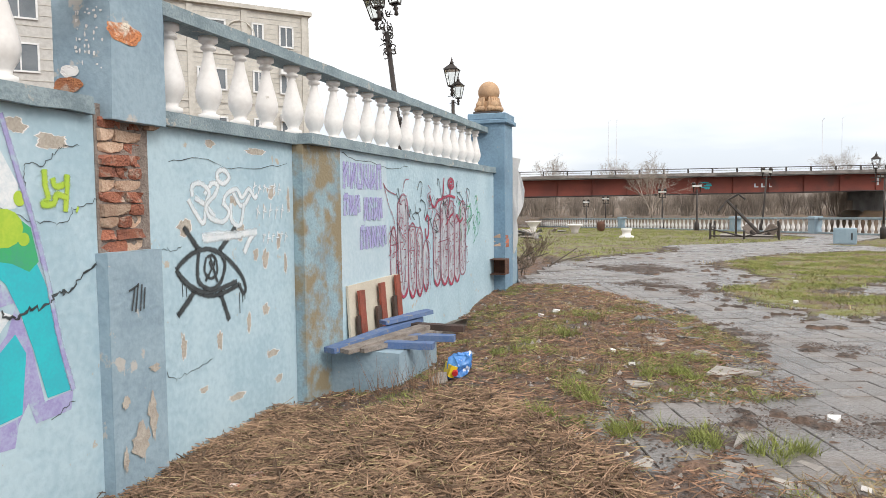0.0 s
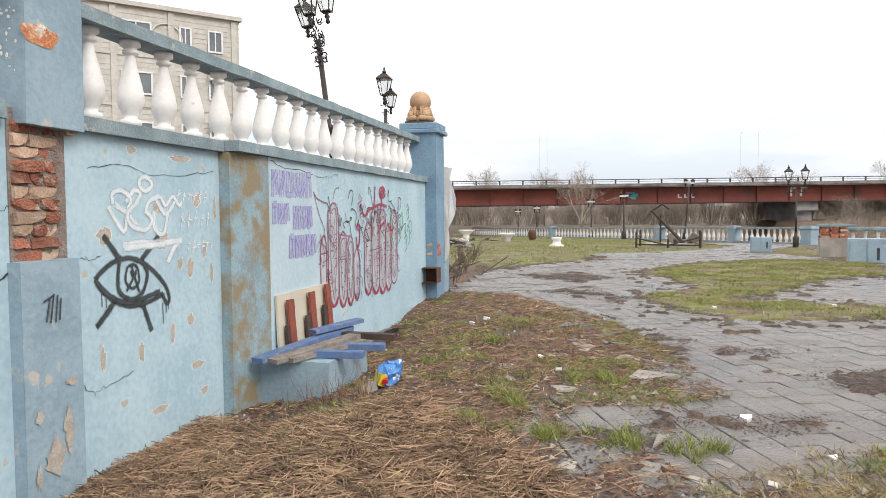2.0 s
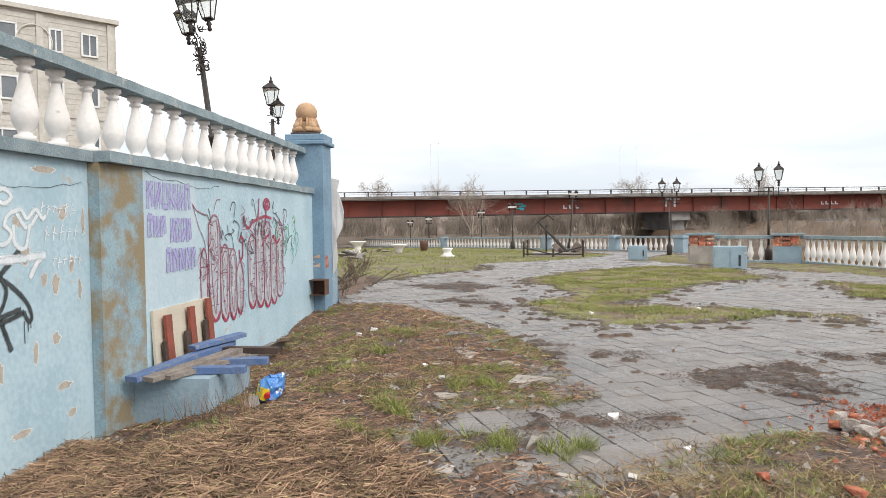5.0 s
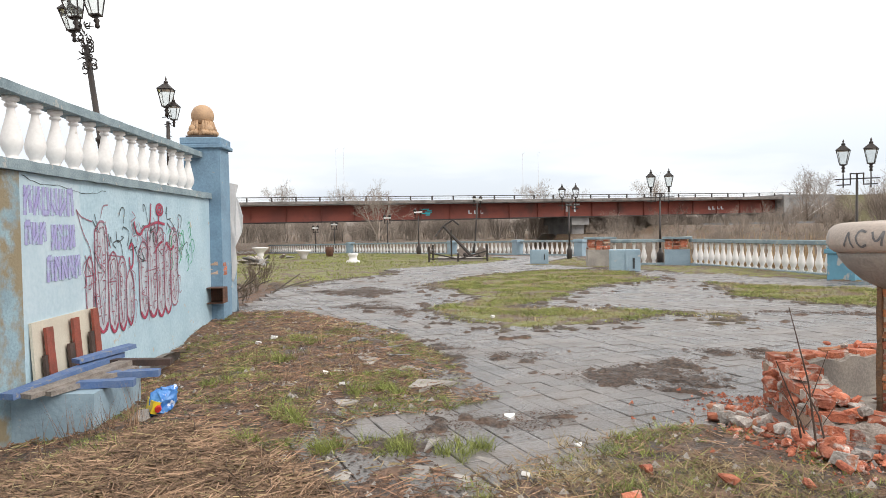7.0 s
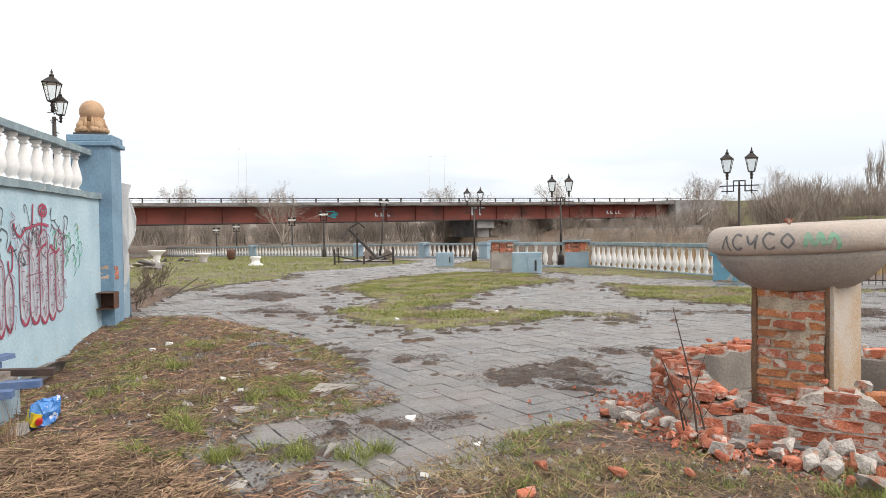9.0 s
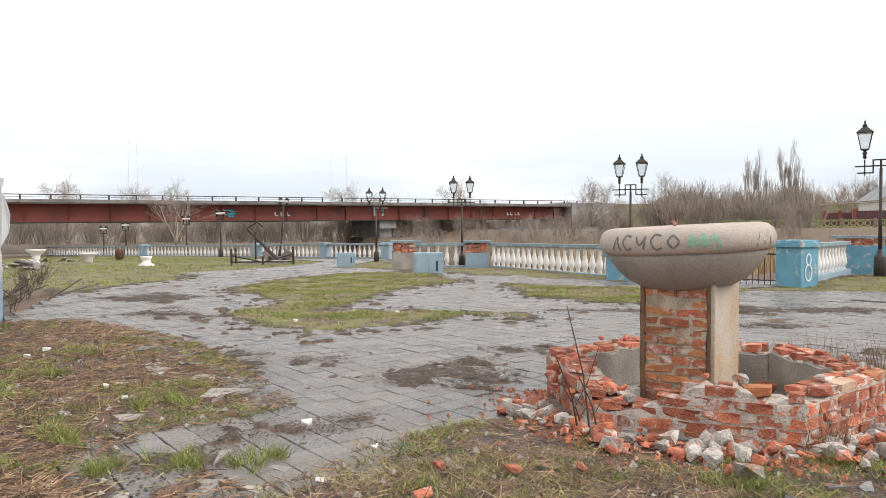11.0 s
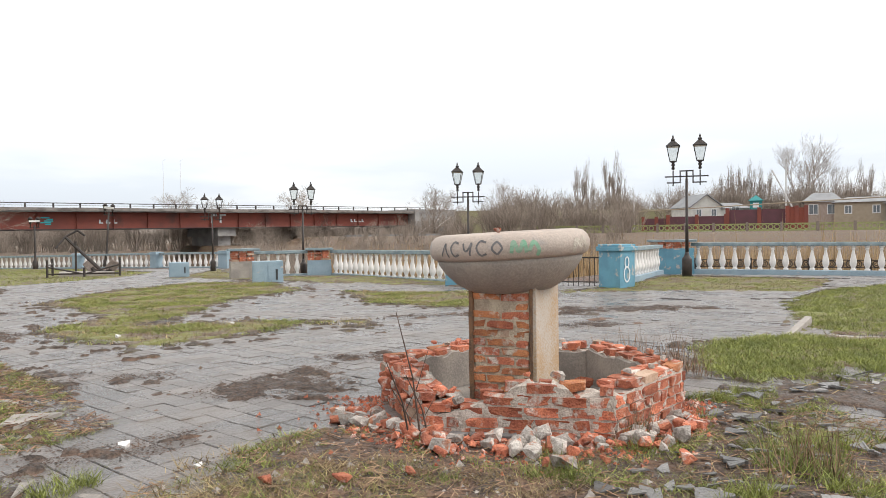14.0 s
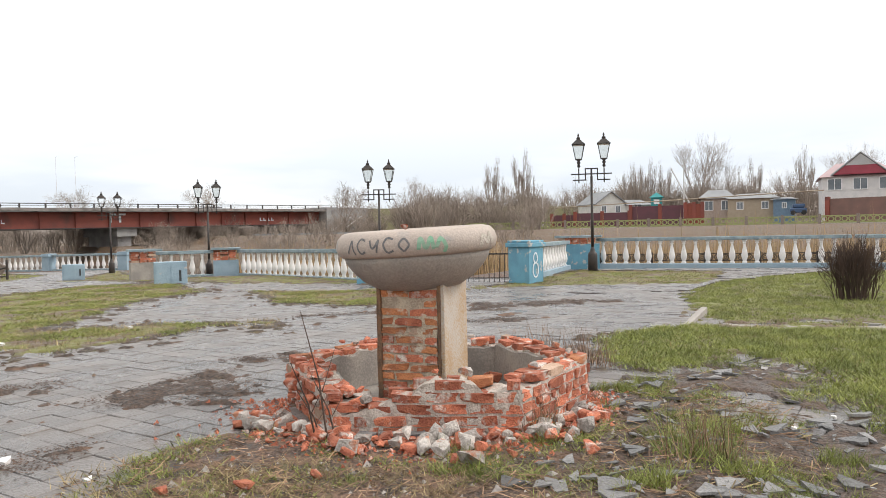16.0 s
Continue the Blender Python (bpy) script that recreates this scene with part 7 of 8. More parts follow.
rough_up(bm, 0.03, 5, 14)
part("bottle_neck", bm, M_SLAB_PALE, bot, "dirty clear plastic lower half")


# ---- loose stones, bricks, slabs ----
def chunk(seed, flat=1.0, material=M_SLATE, sub=1):
    rr = random.Random(seed)
    bm = bmesh.new()
    if flat < 0.4:
        pts = [(0.5 * math.cos(a) * rr.uniform(0.6, 1.15), 0.5 * math.sin(a) * rr.uniform(0.5, 1.1)) for a in sorted(rr.uniform(0, 6.283) for _ in range(6))]
        poly_prism(bm, pts, 0, flat)
    else:
        for _ in range(26):
            bm.verts.new((rr.uniform(-0.5, 0.5), rr.uniform(-0.4, 0.4), rr.uniform(0, flat)))
        h = bmesh.ops.convex_hull(bm, input=bm.verts[:])
        bmesh.ops.delete(bm, geom=list({g for g in h["geom_interior"] if isinstance(g, bmesh.types.BMVert)}), context="VERTS")
    return mesh_of("chunk", bm, material)


SH_SLATE = [chunk(i, 0.085, M_SLATE) for i in range(6)]
SH_PALE = [chunk(10 + i, 0.06, M_SLAB_PALE) for i in range(4)]
SH_BRICK = [chunk(20 + i, 0.6, M_BRICK) for i in range(5)]
SH_SCRAP = [chunk(40 + i, 0.35, M_WHITE) for i in range(3)]
SH_STONE = [chunk(30 + i, 0.7, M_RUBBLE) for i in range(4)]


def loose(meshes, name, label, cat, group, x, y, s, tilt=8, z=None):
    me = meshes[R.randrange(len(meshes))]
    tagged(new(name, me), label, cat, group).matrix_basis = pose(x, y, (surf_z(x, y) if z is None else z) - 0.1 * s * 0.1 + 0.004, R.uniform(-tilt, tilt), R.uniform(-tilt, tilt), R.uniform(0, 360)) @ Matrix.Diagonal((s, s * R.uniform(0.6, 1.0), s * R.uniform(0.7, 1.1), 1))


shards = 0
while shards < 290:
    x, y = R.uniform(3.5, 8.4), R.uniform(0.8, 4.0)
    if not inside(x, y, MUD) or noise.noise((x * 1.3, y * 1.3, 4.4)) < -0.12 + 0.3 * R.random() - 0.3 or inside(x, y, OPEN_TILES):
        continue
    shards += 1
    loose(SH_SLATE, "slab_shard", "broken grey paving shard lying on muddy ground", "paving shard", "broken paving", x, y, R.uniform(0.12, 0.27) if R.random() < 0.4 else R.uniform(0.04, 0.13), 12, surf_z(x, y) + R.uniform(0.0, 0.012))
for x, y, s in ((1.02, 6.15, 0.62), (0.4, 7.5, 0.45), (0.55, 8.3, 0.5), (0.2, 6.9, 0.4), (0.75, 7.8, 0.5), (0.1, 8.8, 0.5), (0.85, 6.9, 0.35), (0.42, 3.8, 0.34), (0.0, 4.1, 0.26), (0.9, 3.85, 0.34), (1.15, 3.7, 0.22), (0.6, 4.6, 0.28), (-0.3, 6.3, 0.3), (1.0, 4.3, 0.3), (1.3, 4.0, 0.26), (-0.2, 9.4, 0.45), (0.3, 5.6, 0.3), (-0.5, 8.2, 0.3), (0.05, 7.89, 0.34), (0.42, 7.24, 0.42), (0.55, 6.87, 0.36), (0.57, 9.88, 0.5), (-0.68, 8.78, 0.36), (0.32, 7.86, 0.3), (-0.04, 4.03, 0.24), (-0.28, 3.84, 0.2), (1.27, 3.69, 0.24), (1.09, 3.8, 0.18)):
    loose(SH_PALE if R.random() < 0.6 else SH_SLATE, "loose_slab", "loose cracked concrete paving slab in the weeds", "slab", "loose slabs", x, y, s, 1.5, surf_z(x, y) - 0.012)
ang0 = math.radians(197)
for i in range(230):
    a = math.radians(R.uniform(165, 300))
    rr = 1.28 + abs(R.gauss(0, 0.22))
    if a > math.radians(275):
        rr = 1.32 + abs(R.gauss(0, 0.1))
    x, y = FC.x + rr * math.cos(a), FC.y + rr * math.sin(a)
    if R.random() < 0.7:
        loose(SH_BRICK, "brick_fragment", "broken red brick fragment beside the basin", "brick fragment", "basin rubble", x, y, R.uniform(0.03, 0.17) if R.random() < 0.4 else R.uniform(0.03, 0.09), 25)
    else:
        loose(SH_STONE, "mortar_lump", "pale lump of mortar and stone beside the basin", "rubble lump", "basin rubble", x, y, R.uniform(0.05, 0.15) if R.random() < 0.8 else R.uniform(0.15, 0.2), 25)
for i in range(34):
    a = math.radians(R.uniform(150, 205))
    rr = R.uniform(0.95, 1.28)
    loose(SH_BRICK if R.random() < 0.6 else SH_STONE, "brick_fragment", "broken brick fragment on the crumbled basin edge", "brick fragment", "basin rubble", FC.x + rr * math.cos(a), FC.y + rr * math.sin(a), R.uniform(0.06, 0.16), 25, R.uniform(0.15, 0.27))
for i in range(22):
    k_ = R.randrange(6)
    a, b = Vector(HEX[k_]), Vector(HEX[(k_ + 1) % 6])
    s_ = R.uniform(0, 1.3)
    p = (a + (b - a) * s_ / 1.33) * R.uniform(0.86, 0.95)
    loose(SH_STONE if R.random() < 0.65 else SH_BRICK, "mortar_lump", "crumb of mortar on top of the basin wall", "rubble lump", "basin rubble", FC.x + p.x, FC.y + p.y, R.uniform(0.05, 0.12), 15, COURSE * wall_top(k_, s_) - 0.01)
for i in range(16):
    a = R.uniform(0, 6.283)
    loose(SH_STONE if i % 2 else SH_BRICK, "mortar_lump", "rubble lying inside the dry basin", "rubble lump", "basin rubble", FC.x + R.uniform(0.45, 0.9) * math.cos(a), FC.y + R.uniform(0.45, 0.9) * math.sin(a), R.uniform(0.08, 0.24), 20, 0.02)
for x, y in ((-1.9, 3.0), (-1.7, 3.2), (-1.75, 3.05), (2.2, 3.6), (2.6, 3.4), (3.0, 3.3), (2.0, 3.2)):
    loose(SH_BRICK, "brick_fragment", "orange brick fragment in dry grass", "brick fragment", "basin rubble", x, y, R.uniform(0.07, 0.16), 20)
for x, y, s in ((1.59, 4.93, 0.16), (-0.96, 9.2, 0.26), (0.0, 6.74, 0.12), (0.21, 6.2, 0.12), (4.0, 11.5, 0.14), (2.2, 10.9, 0.16), (1.95, 4.2, 0.12), (6.6, 1.95, 0.09), (6.1, 2.0, 0.1), (7.9, 3.2, 0.13), (5.95, 2.1, 0.12), (-1.1, 8.9, 0.16), (1.5, 3.6, 0.1)):
    loose(SH_SCRAP, "litter_scrap", "crumpled white plastic scrap on the ground", "litter", "litter", x, y, 0.65 * s, 20)

# ---- bowl scrawl ----
def rim_mark(a_pts, r, w, material, label):
    """A painted line round the bowl's rim through (angle, height) points."""
    bm = bmesh.new()
    q = curve_pts(a_pts, 6)
    rows_ = []
    for i, p in enumerate(q):
        d = q[min(i + 1, len(q) - 1)] - q[max(i - 1, 0)]
        d = d.normalized() if d.length > 1e-6 else Vector((1, 0))
        nn = Vector((-d.y, d.x)) * w / 2
        row = []
        for s in (1, -1):
            u, z = p + nn * s
            a = u / 0.69
            rad_ = np.interp(z, [1.298, 1.32, 1.365, 1.41, 1.46, 1.495], [0.642, 0.672, 0.690, 0.690, 0.672, 0.635]) + 0.004
            row.append(bm.verts.new((rad_ * math.cos(a), rad_ * math.sin(a), z)))
        rows_.append(row)
    for a, b in zip(rows_, rows_[1:]):
        bm.faces.new((a[0], b[0], b[1], a[1]))
    part("scrawl", bm, material, bowl, label)


U0 = math.radians(233) * 0.69
S = 0.12
for i, glyph in enumerate(([(0, 0), (0.03, 0.05), (0.05, 0.10), (0.07, 0.04), (0.09, -0.01)], [(0.08, 0.10), (0.03, 0.11), (0.0, 0.06), (0.03, 0.0), (0.08, 0.01)], [(0, 0.10), (0.02, 0.04), (0.05, 0.05), (0.08, 0.10), (0.06, 0.0)], [(0.08, 0.10), (0.03, 0.11), (0.0, 0.06), (0.03, 0.0), (0.08, 0.01)], [(0.04, 0.0), (0.0, 0.05), (0.04, 0.10), (0.08, 0.05), (0.04, 0.0)])):
    rim_mark([(U0 - 0.62 + i * 0.125 + gx, 1.345 + gz) for gx, gz in glyph], 0.69, 0.016, M_DARKGREY, "faded dark scrawled letters")
rim_mark([(U0 + 0.03, 1.35), (U0 + 0.05, 1.44), (U0 + 0.09, 1.36), (U0 + 0.13, 1.44), (U0 + 0.15, 1.35)], 0.69, 0.03, M_GREEN_FADED, "green sprayed scribble")
rim_mark([(U0 + 0.17, 1.36), (U0 + 0.21, 1.43), (U0 + 0.25, 1.37), (U0 + 0.24, 1.32)], 0.69, 0.03, M_GREEN_FADED, "green sprayed scribble")
rim_mark([(U0 + 0.60, 1.33), (U0 + 0.64, 1.42), (U0 + 0.70, 1.38), (U0 + 0.76, 1.43), (U0 + 0.80, 1.34)], 0.69, 0.05, M_PEEL, "patch of peeled pale render")
loose(SH_BRICK, "brick_fragment", "small red brick fragment lying on the bowl rim", "brick fragment", "basin rubble", BC.x - 0.42, BC.y - 0.38, 0.07, 10, 1.50)

# white mark on the blue post, far cabinets
for (x, y, z, w, h, rz, mt, lab) in ((7.76, 21.95, -0.15, 0.95, 0.85, -15, M_BLUE_DARK, "grey-blue dented metal cabinet standing on the grass"), (6.35, 29.0, -0.1, 0.75, 0.6, -10, M_BLUE_DARK, "small grey-blue box with scribbles on the plaza")):
    c = thing("metal_cabinet", lab, "cabinet", pose(x, y, z, 0, 0, rz))
    bm = bmesh.new()
    box(bm, -w / 2, w / 2, -0.25, 0.25, 0, h)
    part("body", bm, mt, c, bevel=0.015)
    bm = bmesh.new()
    box(bm, -w / 2 + 0.06, -0.02, -0.265, -0.25, 0.06, h - 0.06)
    part("door", bm, mt, c)
    bm = bmesh.new()
    box(bm, 0.02, w / 2 - 0.06, -0.265, -0.25, 0.06, h - 0.06)
    part("door", bm, mt, c)
    bm = bmesh.new()
    box(bm, w * 0.25, w * 0.32, -0.272, -0.265, h * 0.3, h * 0.7)
    part("mark", bm, M_BLACKPAINT, c)

# ---- anchor ----
anchor = thing("ship_anchor", "old black ship anchor leaning on a stand as a monument", "anchor", pose(3.6, 35.4, ground_z(3.6, 35.4)))
bm = bmesh.new()
rod(bm, (0.6, 0, 0.15), (-0.85, 0.7, 1.75), 0.085, 0.065, 8)
part("shank", bm, M_IRON, anchor)
bm = bmesh.new()
for p, q in zip(((-1.25, 0.4, 1.25), (-0.85, 0.7, 1.75), (-0.35, 0.7, 2.05), (-0.05, 0.6, 1.8)), ((-0.85, 0.7, 1.75), (-0.35, 0.7, 2.05), (-0.05, 0.6, 1.8))):
    rod(bm, p, q, 0.045, None, 6)
part("stock", bm, M_IRON, anchor)
bm = bmesh.new()
for a in range(8):
    t0, t1 = -0.9 + a * 0.225, -0.9 + (a + 1) * 0.225
    rod(bm, (0.55 + 0.65 * math.sin(t0) * 0.7, -0.55 * math.sin(t0), 0.65 - 0.55 * math.cos(t0)), (0.55 + 0.65 * math.sin(t1) * 0.7, -0.55 * math.sin(t1), 0.65 - 0.55 * math.cos(t1)), 0.10, None, 6)
part("arm", bm, M_IRON, anchor)
for s in (-1, 1):
    bm = bmesh.new()
    box(bm, -0.22, 0.22, -0.05, 0.05, -0.25, 0.3, pose(0.55 + s * 0.4, -s * 0.45, 0.4, 20 * s, 35 * s, 0))
    part("fluke", bm, M_MORTAR_DARK, anchor, bevel=0.03)
bm = bmesh.new()
rod(bm, (-0.45, 0.5, -0.2), (-0.45, 0.5, 1.55), 0.05, None, 6)
part("stand", bm, M_IRON, anchor)
afence = thing("anchor_fence", "low rusty iron fence round the anchor", "fence", pose(1.95, 34.0, ground_z(2, 34), 0, 0, -4))
for x, y in ((0, 0), (2.8, 0), (0.1, 2.8), (2.9, 2.8), (1.4, 0)):
    bm = bmesh.new()
    rod(bm, (x, y, -0.2), (x, y, 0.75 if x != 1.4 else 0.4), 0.055, None, 6)
    part("fence_post", bm, M_IRON, afence)
for p, q in (((0, 0, 0.45), (1.4, 0, 0.12)), ((1.4, 0, 0.12), (2.8, 0, 0.5)), ((0, 0, 0.15), (2.8, 0, 0.12)), ((0, 0, 0.5), (0.1, 2.8, 0.5)), ((2.8, 0, 0.55), (2.9, 2.8, 0.5))):
    bm = bmesh.new()
    rod(bm, p, q, 0.035, None, 5)
    part("chain_rail", bm, M_IRON, afence)
bm = bmesh.new()
box(bm, 0.4, 2.6, 0.4, 2.4, -0.2, 0.16)
part("plinth", bm, M_CONC, afence, "low concrete plinth")

# urns on the far lawn
def urn(x, y, s, prof, label):
    bm = bmesh.new()
    lathe(bm, [(r * s, z * s) for r, z in prof], 16)
    tagged(part("stone_urn", bm, M_WHITE, m=pose(x, y, surf_z(x, y) - 0.05)), label, "urn", "stone urns")


urn(-7.4, 40.7, 0.72, [(0.38, 0), (0.38, 0.16), (0.22, 0.22), (0.2, 0.5), (0.3, 0.62), (0.24, 0.7), (0.38, 0.9), (0.62, 1.12), (0.68, 1.2), (0.55, 1.22)], "white vase-shaped stone urn on the far lawn")
urn(-5.6, 45.0, 0.75, [(0.3, 0), (0.3, 0.3), (0.36, 0.4), (0.5, 0.62), (0.66, 0.72), (0.66, 0.8), (0.5, 0.8)], "small white stone planter cup on the far lawn")
urn(-1.8, 35.4, 0.62, [(0.55, 0), (0.58, 0.2), (0.34, 0.3), (0.3, 0.55), (0.42, 0.7), (0.42, 0.8), (0.3, 0.8)], "broken white urn foot on the far lawn")
bar = thing("barrel", "small rusty brown barrel at the lawn edge", "barrel", pose(-4.7, 52.0, ground_z(-4.7, 52.0)))
bm = bmesh.new()
lathe(bm, [(0.22, 0), (0.28, 0.25), (0.3, 0.5), (0.25, 0.72)], 12)
part("body", bm, M_RUST, bar)
# heap of boards and rubble past the pilaster
for i in range(26):
    x, y = R.uniform(-8.5, -5.8), R.uniform(33, 42)
    loose(SH_PALE if i % 3 else SH_SLATE, "rubble_slab", "pale broken slab on a far rubble heap", "slab", "far rubble", x, y, R.uniform(0.5, 1.2), 30, surf_z(x, y) + R.uniform(0, 0.25))
for i in range(12):
    x, y = R.uniform(-3.6, -2.2), R.uniform(14, 19)
    bm = bmesh.new()
    rod(bm, (0, 0, 0), (R.uniform(-0.6, 0.8), R.uniform(-0.8, 0.8), R.uniform(0.05, 0.5)), 0.02, 0.012, 5)
    tagged(part("dead_branch", bm, M_BARK, m=pose(x, y, surf_z(x, y) + 0.02)), "grey dead branch lying past the pilaster", "branch", "dead branches")
for x, y, s in ((-2.6, 14.5, 0.45), (-2.9, 17, 0.7), (-3.6, 16, 0.8), (-3.3, 20, 0.7)):
    bs = thing("dry_shrub", "leafless grey shrub past the blue pilaster", "shrub", pose(x, y, surf_z(x, y)), "dry shrubs")
    part("stem_clump", shrub_mesh(int(x * 10 + 100), 7, 1.3 * s, 0.6, M_TWIG), None, bs)
bm = bmesh.new()
box(bm, -0.75, 0.75, -0.05, 0.05, -0.1, 0.05)
tagged(part("kerb_stone", bm, M_SLAB_PALE, m=pose(10.83, 5.88, 0.05, 0, -4, 22.6), bevel=0.01), "displaced pale kerb stone on the lawn edge", "kerb")
bm = bmesh.new()
box(bm, 0, 9.0, -0.22, 0.22, -0.1, 0.03)
tagged(part("garden_path", bm, M_CONC, m=pose(10.5, 5.15, 0.0, 0, 0, -52)), "narrow pale concrete path strip across the lawn", "path", kind="structure")
bm = bmesh.new()
rows_ = []
for i in range(13):
    y = 7.9 + 0.11 * i
    bend = 0.10 * math.sin(i * 0.26)
    rows_.append([bm.verts.new((-2.40 + 0.012 * i + bend * 0.4, y, -0.30)), bm.verts.new((-2.34 + 0.012 * i + bend * 0.4, y, -0.13 + bend)), bm.verts.new((-2.20 + 0.012 * i, y, -0.12 + bend))])
for p, q in zip(rows_, rows_[1:]):
    bm.faces.new((p[0], q[0], q[1], p[1]))
    bm.faces.new((p[1], q[1], q[2], p[2]))
bmesh.ops.solidify(bm, geom=bm.faces[:], thickness=0.012)
tagged(part("bent_sheet", bm, M_SLAB_PALE), "bent pale sheet half buried at the wall foot", "sheet")

# ---- grass, straw and leaf litter ----
def blades(name, label, material, spots, hmin, hmax, width, spread, count, lean=0.5):
    v, f = [], []
    for (x, y, s) in spots:
        z = surf_z(x, y)
        for _ in range(count):
            a, r0 = R.uniform(0, 6.283), R.uniform(0, spread * s)
            bx, by = x + r0 * math.cos(a), y + r0 * math.sin(a)
            h = R.uniform(hmin, hmax) * s
            lx, ly = R.gauss(0, lean) * h, R.gauss(0, lean) * h
            t = R.uniform(0, 3.14)
            w = width * s
            b = len(v)
            v += [(bx - w * math.cos(t), by - w * math.sin(t), z - 0.01), (bx + w * math.cos(t), by + w * math.sin(t), z - 0.01), (bx + lx, by + ly, z + h)]
            f.append((b, b + 1, b + 2))
    return tagged(new(name, raw(name, v, f, material)), label, "grass", kind="stuff")


def scatter(poly_, n_, thr, sc, seed):
    xs, ys = [p[0] for p in poly_], [p[1] for p in poly_]
    out = []
    while n_ > 0:
        n_ -= 1
        x, y = R.uniform(min(xs), max(xs)), R.uniform(min(ys), max(ys))
        if inside(x, y, poly_) and noise.noise((x * sc, y * sc, seed)) + 0.55 * noise.noise((x * sc * 3.7, y * sc * 3.7, seed + 3)) > thr and edge_dist(x, y) < -0.3:
            out.append((x, y))
    return out


def on_path(x, y):
    """On the narrow concrete strip across the lawn."""
    return abs((x - 10.5) * 0.80 + (y - 5.15) * 0.60) < 0.3 and x > 10.3


near = [(x, y, R.uniform(0.5, 1.1)) for x, y in scatter(DIRT, 13000, 0.11, 1.6, 4.0) if x > -2.3 and y > 3.9 - 0.5 * x and noise.noise((x * 0.6, y * 0.6, 77.0)) > -0.2]
near += [(x, y, R.uniform(0.4, 0.9)) for x, y in scatter(DIRT, 4500, 0.28, 4.0, 14.0) if x > -2.0 and y > 3.8 - 0.5 * x]
near += [(x, y, R.uniform(0.6, 1.2)) for x, y in scatter(DRY, 3400, 0.0, 1.9, 8.0) if not (3.5 < x < 6.1 and y > 3.1)]
blades("grass_tufts", "short bright spring grass tufts in the bare soil", M_GRASS, near, 0.012, 0.05, 0.004, 0.08, 20, 1.3)
mid = [(x, y, R.uniform(0.7, 1.3)) for p, n_, thr_, sc_ in ((ISLAND, 26000, 0.10, 1.1), (ISLAND2, 6500, 0.10, 1.1), (LAWN_R, 14000, -0.2, 1.0), (LAWN_R2, 22000, -0.35, 0.8), (STRIP, 3500, 0.05, 0.9), (STRIP_R, 3500, 0.0, 0.9), (BED, 400, 0.0, 0.7)) for x, y in scatter(p, n_, thr_, sc_, 6.0) if turfed(x, y) and not on_path(x, y)]
blades("lawn_grass", "patchy green lawn grass", M_GRASS, mid, 0.010, 0.04, 0.007, 0.16, 10, 1.3)
lush = [(x, y, R.uniform(0.6, 1.3)) for x, y in scatter(LAWN_R, 16000, -0.3, 1.2, 26.0) + scatter(LAWN_R2, 22000, -0.35, 0.9, 27.0) if turfed(x, y) and not on_path(x, y)]
blades("lush_lawn_grass", "lush fresh green grass of the lawn", M_GRASS, lush, 0.02, 0.065, 0.0045, 0.13, 14, 0.9)
muddy = [(x, y, R.uniform(0.5, 1.1)) for x, y in scatter(MUD, 2600, 0.16, 1.5, 36.0) if not inside(x, y, OPEN_TILES)]
blades("mud_grass", "thin green grass sprouting between the shards", M_GRASS, muddy, 0.02, 0.07, 0.004, 0.09, 18, 0.9)
clumps = [(-0.28, 4.33), (0.43, 5.89), (-0.1, 5.09), (0.78, 4.26), (-1.3, 4.16), (-0.62, 7.6), (-1.19, 4.58), (-0.97, 6.47), (0.33, 4.29), (1.15, 4.17), (0.68, 5.97), (-0.38, 8.74), (4.4, 1.97), (5.13, 2.44), (4.86, 3.36), (5.9, 4.0), (4.99, 1.7), (3.77, 2.75), (5.63, 2.35), (5.59, 1.43), (6.3, 3.68)]
tufts = [(x + R.gauss(0, 0.10), y + R.gauss(0, 0.10), R.uniform(0.5, 1.25)) for x, y in clumps for _ in range(9)]
blades("grass_clumps", "bushy bright green grass clumps", M_GRASS, tufts, 0.03, 0.11, 0.0036, 0.08, 50, 0.7)
far_g = [(x, y, R.uniform(1.0, 1.6)) for x, y in scatter(LAWN, 6500, -0.2, 0.25, 3.0)]
blades("far_lawn_grass", "green grass of the far lawn", M_GRASS, far_g, 0.02, 0.07, 0.012, 0.35, 7)
dryg = [(x, y, R.uniform(0.8, 1.3)) for p, n_ in ((ISLAND, 2200), (ISLAND2, 700), (LAWN_R, 700), (LAWN_R2, 600), (STRIP, 1000), (STRIP_R, 900), (LAWN, 1500)) for x, y in scatter(p, n_, -0.5, 0.4, 12.0) if turfed(x, y)]
blades("dry_lawn_grass", "withered tan grass among the green", M_GRASS_DRY, dryg, 0.02, 0.06, 0.006, 0.28, 9, 1.1)
dry_n = [(x, y, R.uniform(0.8, 1.4)) for x, y in scatter(DRY, 2300, -0.08, 1.0, 15.0) if (y < 3.6 or x < 3.4) and math.hypot(x - FC.x, y - FC.y) > 1.95 and (not inside(x, y, MUD) or R.random() < 0.12)] + [(x, y, 1.0) for x, y in scatter(DIRT, 500, 0.1, 0.9, 21.0) if x > -1.0]
blades("dry_grass_mat", "flattened tan dry grass", M_GRASS_DRY, dry_n, 0.02, 0.06, 0.0035, 0.12, 16, 1.6)
